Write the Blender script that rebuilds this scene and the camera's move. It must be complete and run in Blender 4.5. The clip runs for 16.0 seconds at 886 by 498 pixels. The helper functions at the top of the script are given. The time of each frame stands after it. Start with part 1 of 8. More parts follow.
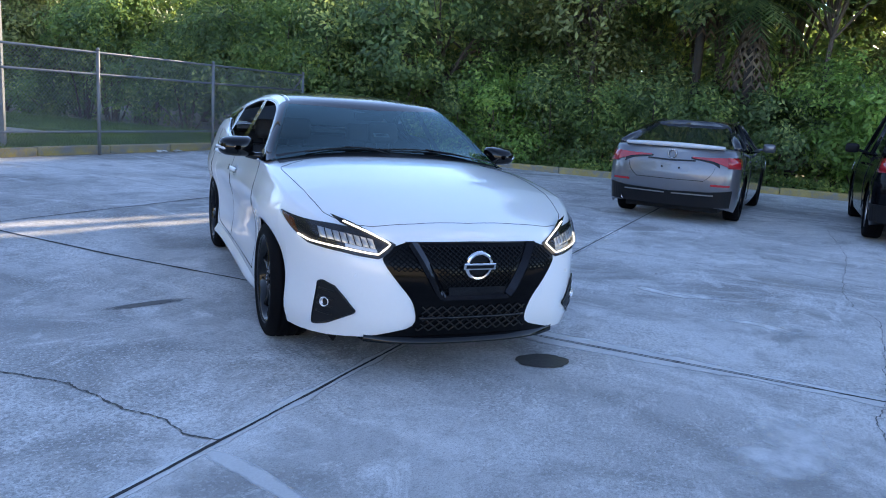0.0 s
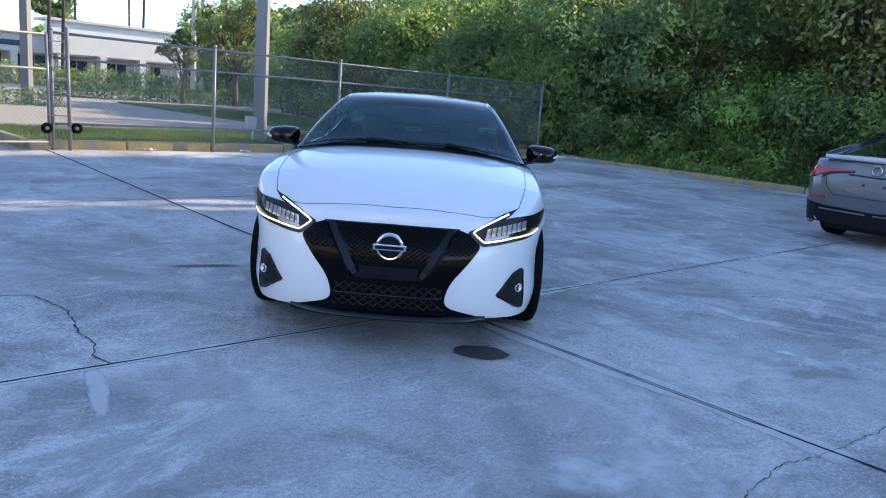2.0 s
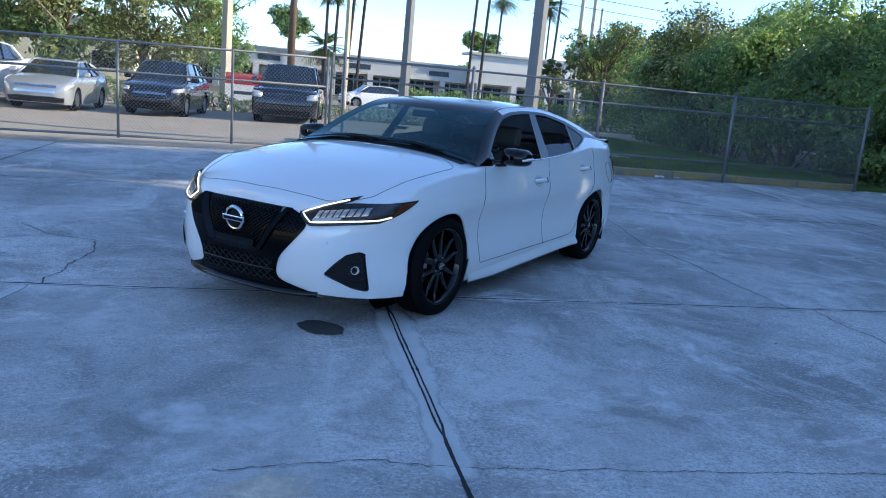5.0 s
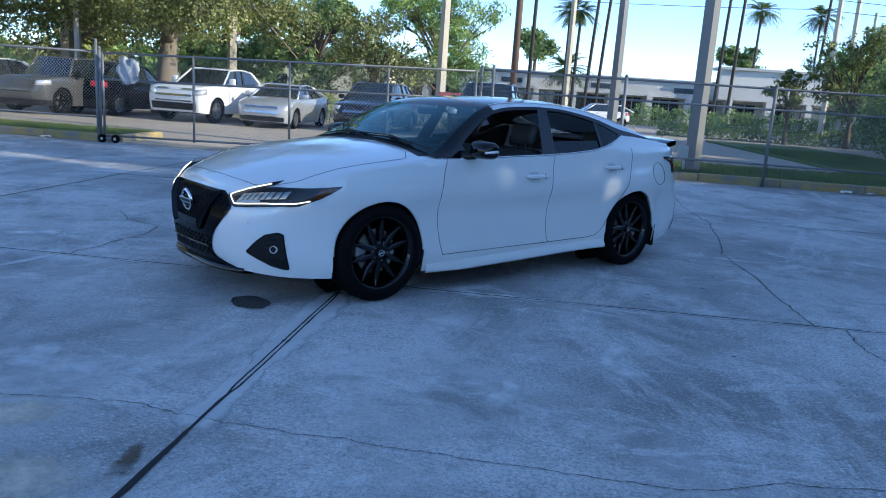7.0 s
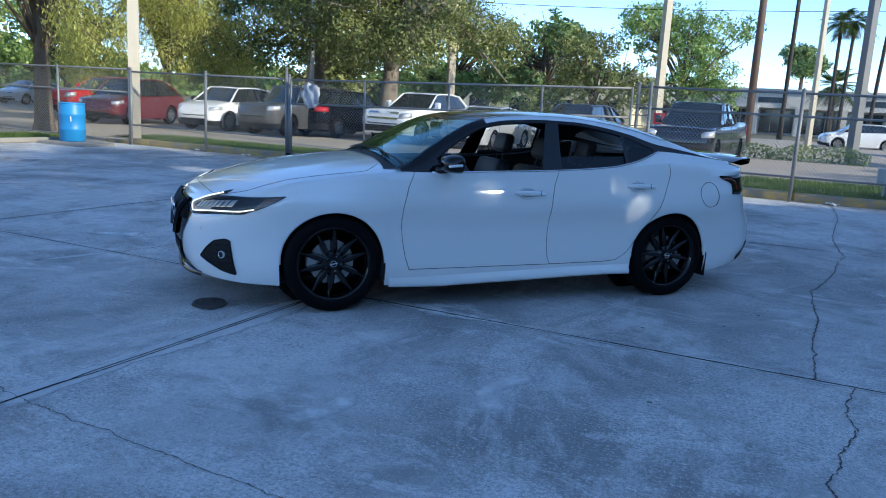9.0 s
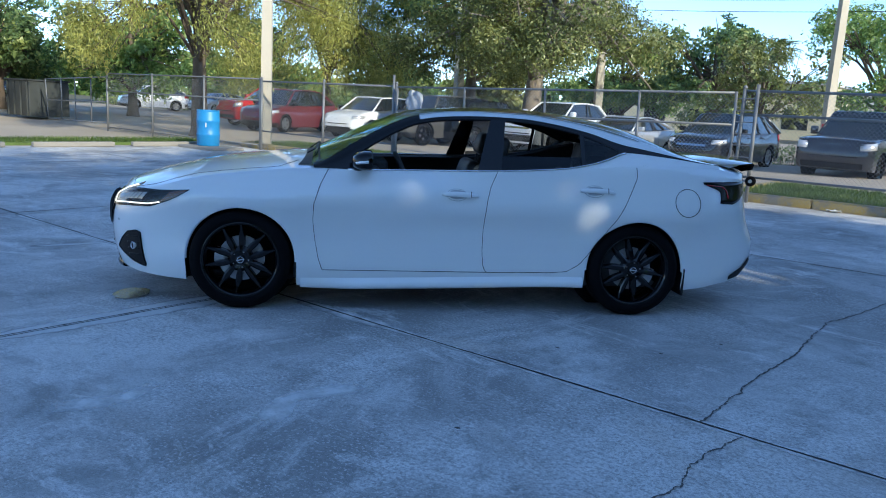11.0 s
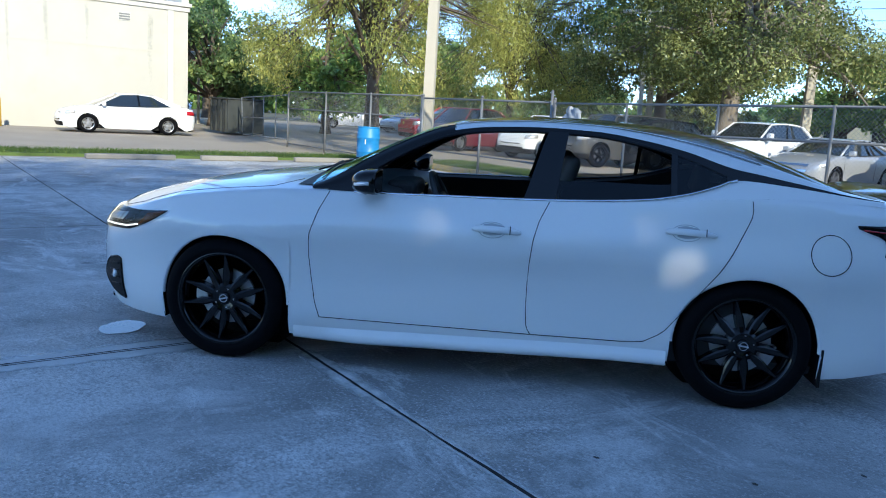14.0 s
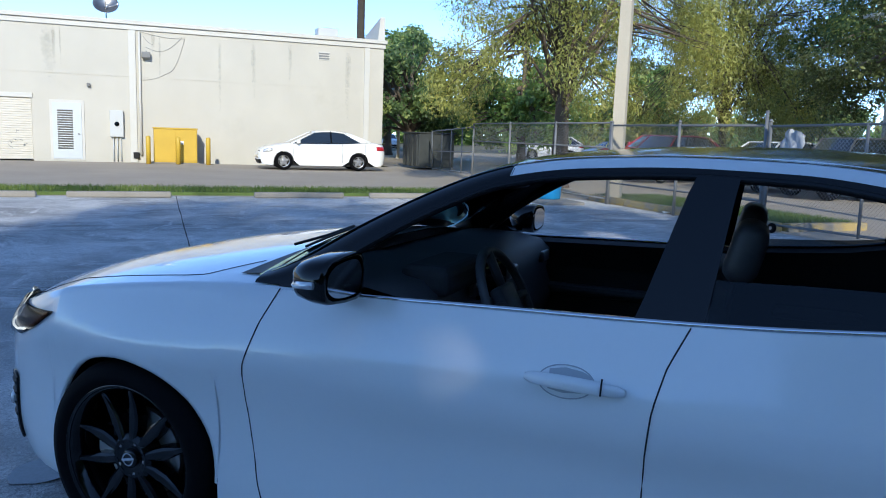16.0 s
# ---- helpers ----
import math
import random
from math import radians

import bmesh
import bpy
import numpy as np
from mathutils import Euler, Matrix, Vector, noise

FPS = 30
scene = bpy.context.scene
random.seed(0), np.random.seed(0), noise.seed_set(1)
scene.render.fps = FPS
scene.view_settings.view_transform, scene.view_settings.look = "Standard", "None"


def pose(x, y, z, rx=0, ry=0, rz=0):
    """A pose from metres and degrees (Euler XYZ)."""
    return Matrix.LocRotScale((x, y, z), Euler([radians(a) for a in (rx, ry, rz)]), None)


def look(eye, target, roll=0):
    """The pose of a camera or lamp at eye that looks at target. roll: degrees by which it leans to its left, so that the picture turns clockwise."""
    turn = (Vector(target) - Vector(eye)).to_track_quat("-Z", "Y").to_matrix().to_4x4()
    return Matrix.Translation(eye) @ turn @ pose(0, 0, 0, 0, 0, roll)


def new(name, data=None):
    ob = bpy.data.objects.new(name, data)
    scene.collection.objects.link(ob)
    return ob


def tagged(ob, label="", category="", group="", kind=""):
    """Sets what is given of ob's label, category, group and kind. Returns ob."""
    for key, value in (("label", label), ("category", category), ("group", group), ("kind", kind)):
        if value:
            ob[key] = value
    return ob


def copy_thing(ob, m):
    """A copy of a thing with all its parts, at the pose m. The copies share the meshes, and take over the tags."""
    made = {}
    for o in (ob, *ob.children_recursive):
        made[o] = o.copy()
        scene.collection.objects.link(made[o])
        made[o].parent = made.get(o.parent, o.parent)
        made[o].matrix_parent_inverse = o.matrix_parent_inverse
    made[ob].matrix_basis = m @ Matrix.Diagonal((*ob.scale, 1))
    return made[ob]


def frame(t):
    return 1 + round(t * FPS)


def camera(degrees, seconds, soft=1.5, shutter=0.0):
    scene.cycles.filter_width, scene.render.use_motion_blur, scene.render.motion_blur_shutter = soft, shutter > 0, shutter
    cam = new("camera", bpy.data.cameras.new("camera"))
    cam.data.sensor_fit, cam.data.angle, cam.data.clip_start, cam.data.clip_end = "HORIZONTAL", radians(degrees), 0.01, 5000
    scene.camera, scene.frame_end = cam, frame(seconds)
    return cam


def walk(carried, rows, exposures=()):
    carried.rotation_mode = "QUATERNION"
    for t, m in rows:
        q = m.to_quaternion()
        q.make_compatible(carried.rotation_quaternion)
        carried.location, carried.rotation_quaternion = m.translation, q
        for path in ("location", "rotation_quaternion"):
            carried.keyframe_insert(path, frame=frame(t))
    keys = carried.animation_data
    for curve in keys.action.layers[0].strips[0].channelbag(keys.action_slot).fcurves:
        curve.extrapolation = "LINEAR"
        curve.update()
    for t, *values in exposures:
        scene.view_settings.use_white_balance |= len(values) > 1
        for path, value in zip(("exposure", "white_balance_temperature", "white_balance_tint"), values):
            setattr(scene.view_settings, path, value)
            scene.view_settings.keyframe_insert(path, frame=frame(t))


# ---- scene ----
from mathutils.bvhtree import BVHTree

cam = camera(60.0, 16.0, soft=1.0)
PATH = [
    (0, (-1.645, -4.416, 1.387), (-0.881, -2.604, 1.024), 3.7),
    (0.5, (-1.201, -4.66, 1.388), (-0.616, -2.781, 1.03), 4.2),
    (1, (-0.717, -4.801, 1.383), (-0.321, -2.876, 1.012), 4.4),
    (1.5, (-0.222, -4.914, 1.381), (-0.023, -2.96, 1.002), 4.3),
    (2, (0.275, -4.967, 1.396), (0.278, -3.004, 1.015), 4.5),
    (2.5, (0.798, -4.927, 1.428), (0.604, -2.973, 1.044), 4.7),
    (3, (1.339, -4.892, 1.439), (0.962, -2.966, 1.056), 5.0),
    (3.5, (1.867, -4.752, 1.434), (1.313, -2.87, 1.047), 5.3),
    (4, (2.39, -4.635, 1.43), (1.679, -2.807, 1.039), 5.2),
    (4.2, (2.606, -4.592, 1.463), (1.838, -2.787, 1.07), 5.2),
    (6.3, (4.491, -3.55, 1.426), (3.182, -2.091, 1.032), 4.5),
    (6.5, (4.671, -3.417, 1.428), (3.31, -2.005, 1.033), 4.2),
    (7, (5.01, -3.042, 1.417), (3.531, -1.754, 1.025), 4.0),
    (7.5, (5.305, -2.616, 1.441), (3.72, -1.46, 1.051), 3.8),
    (8, (5.58, -2.175, 1.459), (3.903, -1.157, 1.073), 3.7),
    (8.5, (5.76, -1.706, 1.464), (4.003, -0.829, 1.081), 3.5),
    (9, (5.929, -1.234, 1.46), (4.106, -0.499, 1.087), 3.2),
    (9.5, (6.024, -0.756, 1.449), (4.151, -0.159, 1.082), 3.1),
    (9.7, (6.045, -0.563, 1.473), (4.156, -0.019, 1.106), 3.1),
    (11.8, (6.064, 1.093, 1.414), (4.108, 1.277, 1.039), 3.3),
    (12, (6.059, 1.159, 1.42), (4.102, 1.323, 1.041), 3.3),
    (12.5, (6.014, 1.246, 1.418), (4.055, 1.352, 1.032), 3.4),
    (13, (5.801, 1.349, 1.389), (3.839, 1.372, 1.004), 3.6),
    (13.5, (5.321, 1.472, 1.409), (3.357, 1.383, 1.04), 3.7),
    (14, (4.835, 1.65, 1.408), (2.877, 1.427, 1.064), 3.6),
    (14.5, (4.314, 1.75, 1.399), (2.373, 1.383, 1.085), 3.2),
    (15, (3.797, 1.839, 1.406), (1.885, 1.332, 1.115), 2.7),
    (15.5, (3.27, 1.899, 1.42), (1.395, 1.264, 1.134), 2.1),
    (16, (2.733, 1.859, 1.437), (0.902, 1.11, 1.145), 2.0),
]
LOT = Matrix.Rotation(radians(-43.5), 4, 'Z')  # from the sedan's own axes to the lot's
EXPOSURES = [(0.0, 2.3, 7050, 13), (1.5, 2.15, 6900, 13), (2.5, 2.05, 6700, 12), (4.0, 1.8, 6250, 9), (6.5, 1.5, 5800, 6), (9.5, 1.4, 5750, 4),
             (12.5, 1.5, 5850, 3), (13.5, 1.48, 5800, 3), (14.5, 1.42, 5650, 4), (16.0, 1.08, 5550, 6)]
walk(cam, [(t, LOT @ look(eye, target, roll)) for t, eye, target, roll in PATH], EXPOSURES)

# ---------------------------------------------------------------- light
SUN_AZ, SUN_EL = -14.0, 24.0  # degrees, towards the sun, in the lot's axes
world = bpy.data.worlds.new("sky")
scene.world = world
world.use_nodes = True
wn = world.node_tree
sky = wn.nodes.new("ShaderNodeTexSky")
sky.sky_type = "NISHITA"
sky.sun_disc = False
sky.sun_elevation = radians(SUN_EL)
sky.sun_rotation = radians(90 - SUN_AZ)
sky.air_density, sky.dust_density, sky.ozone_density = 1.0, 0.05, 1.6
sky.altitude = 5500.0
bg = wn.nodes["Background"]
bg.inputs["Strength"].default_value = 0.15
wn.links.new(sky.outputs[0], bg.inputs[0])
sun = bpy.data.lights.new("sun", "SUN")
sun.energy, sun.angle, sun.color = 2.3, radians(0.53), (1.0, 0.87, 0.67)
a, e = radians(SUN_AZ), radians(SUN_EL)
sun_way = Vector((math.cos(a) * math.cos(e), math.sin(a) * math.cos(e), math.sin(e)))
new("sun", sun).matrix_world = look(sun_way * 80, (0, 0, 0))

# ---------------------------------------------------------------- materials
def material(name, colour, rough=0.5, metal=0.0, vary=0.12, scale=3.0, fine=60.0, bump=0.0, coat=0.0, spec=0.5, stain=None, island=0.0, rnd=0.0, emit=0.0):
    """A surface with wear at two scales: large blotches and fine grain, in metres."""
    m = bpy.data.materials.new(name)
    m.use_nodes = True
    nt = m.node_tree
    b = nt.nodes["Principled BSDF"]
    b.inputs["Roughness"].default_value = rough
    b.inputs["Metallic"].default_value = metal
    b.inputs["Coat Weight"].default_value = coat
    b.inputs["Coat Roughness"].default_value = 0.03
    b.inputs["Specular IOR Level"].default_value = spec
    tc = nt.nodes.new("ShaderNodeTexCoord")
    n1 = nt.nodes.new("ShaderNodeTexNoise")
    n1.inputs["Scale"].default_value = scale
    n1.inputs["Detail"].default_value = 5
    n2 = nt.nodes.new("ShaderNodeTexNoise")
    n2.inputs["Scale"].default_value = fine
    n2.inputs["Detail"].default_value = 3
    for n in (n1, n2):
        nt.links.new(tc.outputs["Object"], n.inputs["Vector"])
    add = nt.nodes.new("ShaderNodeMath")
    add.operation = "ADD"
    nt.links.new(n1.outputs["Fac"], add.inputs[0])
    nt.links.new(n2.outputs["Fac"], add.inputs[1])
    fac = add.outputs[0]
    if island or rnd:
        geo = nt.nodes.new("ShaderNodeNewGeometry" if island else "ShaderNodeObjectInfo")
        ma = nt.nodes.new("ShaderNodeMath")
        ma.operation = "MULTIPLY_ADD"
        nt.links.new(geo.outputs["Random Per Island" if island else "Random"], ma.inputs[0])
        ma.inputs[1].default_value = island or rnd
        nt.links.new(fac, ma.inputs[2])
        fac = ma.outputs[0]
    ramp = nt.nodes.new("ShaderNodeMapRange")
    ramp.inputs["From Min"].default_value = 0.55
    ramp.inputs["From Max"].default_value = 1.45 + (island or rnd)
    ramp.inputs["To Min"].default_value = 1 - vary
    ramp.inputs["To Max"].default_value = 1 + vary
    nt.links.new(fac, ramp.inputs["Value"])
    mul = nt.nodes.new("ShaderNodeMix")
    mul.data_type, mul.blend_type = "RGBA", "MULTIPLY"
    mul.inputs["Factor"].default_value = 1.0
    mul.inputs["A"].default_value = (*colour, 1)
    nt.links.new(ramp.outputs[0], mul.inputs["B"])
    col = mul.outputs["Result"]
    if stain:
        n3 = nt.nodes.new("ShaderNodeTexNoise")
        n3.inputs["Scale"].default_value = stain[1]
        n3.inputs["Detail"].default_value = 6
        n3.inputs["Roughness"].default_value = 0.65
        nt.links.new(tc.outputs["Object"], n3.inputs["Vector"])
        r3 = nt.nodes.new("ShaderNodeMapRange")
        r3.inputs["From Min"].default_value, r3.inputs["From Max"].default_value = stain[2], stain[3]
        nt.links.new(n3.outputs["Fac"], r3.inputs["Value"])
        mx = nt.nodes.new("ShaderNodeMix")
        mx.data_type = "RGBA"
        nt.links.new(r3.outputs[0], mx.inputs["Factor"])
        nt.links.new(col, mx.inputs["A"])
        mx.inputs["B"].default_value = (*stain[0], 1)
        col = mx.outputs["Result"]
    nt.links.new(col, b.inputs["Base Color"])
    if bump:
        bn = nt.nodes.new("ShaderNodeBump")
        bn.inputs["Strength"].default_value = 1.0
        bn.inputs["Distance"].default_value = bump
        nt.links.new(n2.outputs["Fac"], bn.inputs["Height"])
        nt.links.new(bn.outputs[0], b.inputs["Normal"])
    if emit:
        b.inputs["Emission Color"].default_value = (*colour, 1)
        b.inputs["Emission Strength"].default_value = emit
    return m


def leaf_material(name, colour, light, through_light=0.48):
    """Leaves: many tones from leaf to leaf, with light shining through."""
    m = bpy.data.materials.new(name)
    m.use_nodes = True
    nt = m.node_tree
    b = nt.nodes["Principled BSDF"]
    b.inputs["Roughness"].default_value = 0.42
    b.inputs["Specular IOR Level"].default_value = 0.5
    geo = nt.nodes.new("ShaderNodeNewGeometry")
    ramp = nt.nodes.new("ShaderNodeValToRGB")
    ramp.color_ramp.elements[0].color = (*[c * 0.55 for c in colour], 1)
    ramp.color_ramp.elements[1].color = (*light, 1)
    el = ramp.color_ramp.elements.new(0.6)
    el.color = (*colour, 1)
    tc = nt.nodes.new("ShaderNodeTexCoord")
    n1 = nt.nodes.new("ShaderNodeTexNoise")
    n1.inputs["Scale"].default_value = 0.8
    n1.inputs["Detail"].default_value = 2
    nt.links.new(tc.outputs["Object"], n1.inputs["Vector"])
    m1 = nt.nodes.new("ShaderNodeMath")  # patches of lighter and of darker leaves
    m1.operation = "MULTIPLY_ADD"
    nt.links.new(n1.outputs["Fac"], m1.inputs[0])
    m1.inputs[1].default_value, m1.inputs[2].default_value = 2.2, -0.90
    m2 = nt.nodes.new("ShaderNodeMath")
    m2.operation, m2.use_clamp = "MULTIPLY_ADD", True
    nt.links.new(geo.outputs["Random Per Island"], m2.inputs[0])
    m2.inputs[1].default_value = 0.65
    nt.links.new(m1.outputs[0], m2.inputs[2])
    nt.links.new(m2.outputs[0], ramp.inputs[0])
    nt.links.new(ramp.outputs[0], b.inputs["Base Color"])
    tr = nt.nodes.new("ShaderNodeBsdfTranslucent")
    nt.links.new(ramp.outputs[0], tr.inputs[0])
    mix = nt.nodes.new("ShaderNodeMixShader")
    mix.inputs[0].default_value = through_light
    nt.links.new(b.outputs[0], mix.inputs[1])
    nt.links.new(tr.outputs[0], mix.inputs[2])
    nt.links.new(mix.outputs[0], nt.nodes["Material Output"].inputs[0])
    return m


def glass_material(name, tint, rough=0.0, sheen=(1.0, 1.0, 1.0), ior=1.52):
    """A thin pane: see-through with a tint, glossy by Fresnel."""
    m = bpy.data.materials.new(name)
    m.use_nodes = True
    nt = m.node_tree
    nt.nodes.remove(nt.nodes["Principled BSDF"])
    tr = nt.nodes.new("ShaderNodeBsdfTransparent")
    tr.inputs[0].default_value = (*tint, 1)
    gl = nt.nodes.new("ShaderNodeBsdfGlossy")
    gl.inputs["Roughness"].default_value = rough
    gl.inputs["Color"].default_value = (*sheen, 1)
    fr = nt.nodes.new("ShaderNodeFresnel")
    fr.inputs[0].default_value = ior
    mix = nt.nodes.new("ShaderNodeMixShader")
    nt.links.new(fr.outputs[0], mix.inputs[0])
    nt.links.new(tr.outputs[0], mix.inputs[1])
    nt.links.new(gl.outputs[0], mix.inputs[2])
    nt.links.new(mix.outputs[0], nt.nodes["Material Output"].inputs[0])
    return m


def concrete_material():
    """Broom-finished slabs: cloudy tone, dark damp blotches, pale laitance, speckle and fine grain."""
    m = bpy.data.materials.new("slab_concrete")
    m.use_nodes = True
    nt = m.node_tree
    b = nt.nodes["Principled BSDF"]
    tc = nt.nodes.new("ShaderNodeTexCoord")

    def noise_node(scale, detail, rough, stretch=None, distort=0.0):
        n = nt.nodes.new("ShaderNodeTexNoise")
        n.inputs["Scale"].default_value, n.inputs["Detail"].default_value, n.inputs["Roughness"].default_value = scale, detail, rough
        n.inputs["Distortion"].default_value = distort
        if stretch:
            mp = nt.nodes.new("ShaderNodeMapping")
            mp.inputs["Scale"].default_value = stretch
            nt.links.new(tc.outputs["Object"], mp.inputs["Vector"])
            nt.links.new(mp.outputs[0], n.inputs["Vector"])
        else:
            nt.links.new(tc.outputs["Object"], n.inputs["Vector"])
        return n.outputs["Fac"]

    def ranged(v, a, c, lo, hi):
        r = nt.nodes.new("ShaderNodeMapRange")
        r.inputs["From Min"].default_value, r.inputs["From Max"].default_value = a, c
        r.inputs["To Min"].default_value, r.inputs["To Max"].default_value = lo, hi
        nt.links.new(v, r.inputs["Value"])
        return r.outputs[0]

    def mixed(fac, a, colour, mode="MIX"):
        x = nt.nodes.new("ShaderNodeMix")
        x.data_type, x.blend_type = "RGBA", mode
        nt.links.new(fac, x.inputs["Factor"])
        if isinstance(a, tuple):
            x.inputs["A"].default_value = (*a, 1)
        else:
            nt.links.new(a, x.inputs["A"])
        x.inputs["B"].default_value = (*colour, 1)
        return x.outputs["Result"]

    fine = noise_node(120, 4, 0.75)
    grit = noise_node(46, 4, 0.7)
    broom = noise_node(14, 4, 0.6, (1.0, 9.0, 1.0))
    worn = ranged(noise_node(0.8, 6, 0.7, None, 0.6), 0.40, 0.58, 0.25, 1.0)

    def scaled(v, f):
        x = nt.nodes.new("ShaderNodeMath")
        x.operation = "MULTIPLY"
        nt.links.new(v, x.inputs[0])
        nt.links.new(f, x.inputs[1])
        return x.outputs[0]

    col = mixed(ranged(noise_node(0.38, 7, 0.62, None, 0.7), 0.38, 0.60, 0.0, 1.0), (0.33, 0.325, 0.315), (0.70, 0.69, 0.67))
    col = mixed(ranged(noise_node(1.1, 7, 0.68, None, 0.8), 0.50, 0.64, 0.0, 0.75), col, (0.27, 0.265, 0.255))
    col = mixed(ranged(noise_node(0.7, 8, 0.75, (1.0, 0.4, 1.0), 1.8), 0.52, 0.62, 0.0, 0.75), col, (0.76, 0.75, 0.73))
    col = mixed(ranged(noise_node(2.6, 8, 0.78, (0.5, 1.0, 1.0), 0.9), 0.54, 0.63, 0.0, 0.75), col, (0.80, 0.79, 0.77))
    col = mixed(ranged(noise_node(6.5, 8, 0.85), 0.50, 0.64, 0.0, 0.60), col, (0.31, 0.305, 0.295))
    col = mixed(ranged(broom, 0.45, 0.75, 0.0, 0.22), col, (0.32, 0.315, 0.305))
    col = mixed(scaled(ranged(grit, 0.49, 0.57, 0.0, 0.50), worn), col, (0.20, 0.195, 0.19))
    col = mixed(ranged(fine, 0.52, 0.62, 0.0, 0.55), col, (0.22, 0.215, 0.21))
    col = mixed(scaled(ranged(noise_node(58, 3, 0.6), 0.56, 0.63, 0.0, 0.55), worn), col, (0.86, 0.85, 0.83))
    col = mixed(ranged(noise_node(0.9, 4, 0.6, (0.8, 1.3, 1.0), 0.5), 0.60, 0.78, 0.0, 0.40), col, (0.46, 0.38, 0.29))
    nt.links.new(col, b.inputs["Base Color"])
    b.inputs["Specular IOR Level"].default_value = 0.15
    nt.links.new(ranged(noise_node(2.2, 4, 0.6), 0.35, 0.7, 0.72, 0.95), b.inputs["Roughness"])
    bump = nt.nodes.new("ShaderNodeBump")
    bump.inputs["Distance"].default_value = 0.004
    nt.links.new(fine, bump.inputs["Height"])
    nt.links.new(bump.outputs[0], b.inputs["Normal"])
    return m


def soft_material(name, colour, rough=0.85, low=0.35, high=0.75, weight=0.62, grain=7.0):
    """A thin film on the slab that thins out towards its edges and breaks up in a fine grain."""
    m = material(name, colour, rough, vary=0.15, scale=5, fine=90, spec=0.15)
    nt = m.node_tree
    at = nt.nodes.new("ShaderNodeAttribute")
    at.attribute_name = "film"
    tc = nt.nodes.new("ShaderNodeTexCoord")
    n = nt.nodes.new("ShaderNodeTexNoise")
    n.inputs["Scale"].default_value, n.inputs["Detail"].default_value, n.inputs["Roughness"].default_value = grain, 8, 0.72
    nt.links.new(tc.outputs["Object"], n.inputs["Vector"])
    add = nt.nodes.new("ShaderNodeMath")
    add.operation = "MULTIPLY_ADD"
    nt.links.new(at.outputs["Fac"], add.inputs[0])
    add.inputs[1].default_value = weight
    nt.links.new(n.outputs["Fac"], add.inputs[2])
    r = nt.nodes.new("ShaderNodeMapRange")
    r.inputs["From Min"].default_value, r.inputs["From Max"].default_value = low + 0.30, high + 0.32
    r.inputs["To Max"].default_value = 0.85
    nt.links.new(add.outputs[0], r.inputs["Value"])
    clear = nt.nodes.new("ShaderNodeBsdfTransparent")
    mix = nt.nodes.new("ShaderNodeMixShader")
    nt.links.new(r.outputs[0], mix.inputs[0])
    nt.links.new(clear.outputs[0], mix.inputs[1])
    nt.links.new(nt.nodes["Principled BSDF"].outputs[0], mix.inputs[2])
    nt.links.new(mix.outputs[0], nt.nodes["Material Output"].inputs[0])
    return m


M = {}
M["concrete"] = concrete_material()
M["joint"] = material("joint_sealant", (0.014, 0.014, 0.016), 0.8)
M["crack"] = material("crack_dirt", (0.09, 0.087, 0.082), 0.9)
M["pavement"] = material("old_pavement", (0.38, 0.325, 0.255), 0.9, vary=0.15, scale=0.5, fine=70, bump=0.003)
M["earth"] = material("earth", (0.13, 0.12, 0.07), 0.95, vary=0.3, scale=0.8)
M["grass"] = leaf_material("grass_blades", (0.11, 0.18, 0.04), (0.24, 0.30, 0.07))
M["turf"] = material("turf", (0.10, 0.15, 0.035), 0.9, vary=0.4, scale=2.5, fine=50, bump=0.02)
M["kerb_yellow"] = material("yellow_kerb_paint", (0.42, 0.31, 0.11), 0.8, vary=0.3, scale=2.0, bump=0.003, stain=((0.25, 0.235, 0.20), 3.5, 0.44, 0.60))
M["kerb_grey"] = material("cast_concrete", (0.27, 0.25, 0.215), 0.85, vary=0.2, scale=2.0, bump=0.003)
M["galv"] = material("galvanised_steel", (0.20, 0.205, 0.21), 0.55, 0.35, vary=0.2, scale=5)
M["wire"] = material("chain_link_wire", (0.28, 0.285, 0.29), 0.5, 0.4, vary=0.1)
M["pole"] = material("concrete_pole", (0.52, 0.46, 0.35), 0.85, vary=0.12, scale=1.5, bump=0.002)
M["pole_grey"] = material("grey_pole", (0.22, 0.22, 0.215), 0.8, vary=0.12, scale=1.5)
M["wood_pole"] = material("wooden_pole", (0.15, 0.10, 0.07), 0.9, vary=0.25, scale=2)
M["wall_white"] = material("white_stucco", (0.53, 0.50, 0.43), 0.85, vary=0.09, scale=0.7, fine=80, bump=0.002, stain=((0.47, 0.44, 0.37), 0.5, 0.60, 0.85))
M["trim_white"] = material("white_trim", (0.58, 0.56, 0.51), 0.7, vary=0.05)
M["bark"] = material("bark", (0.13, 0.10, 0.075), 0.95, vary=0.35, scale=4, fine=30, bump=0.01)
M["palm_bark"] = material("palm_bark", (0.055, 0.045, 0.035), 0.95, vary=0.3, scale=4)
M["leaf_dark"] = leaf_material("dark_leaves", (0.17, 0.26, 0.10), (0.48, 0.54, 0.17), 0.52)
M["leaf_mid"] = leaf_material("green_leaves", (0.22, 0.34, 0.10), (0.54, 0.60, 0.17), 0.52)
M["leaf_olive"] = leaf_material("olive_leaves", (0.17, 0.20, 0.06), (0.40, 0.41, 0.14), 0.34)
M["leaf_willow"] = leaf_material("willow_leaves", (0.42, 0.43, 0.11), (0.64, 0.60, 0.17))
M["leaf_palm"] = leaf_material("palm_fronds", (0.085, 0.14, 0.045), (0.24, 0.28, 0.085))
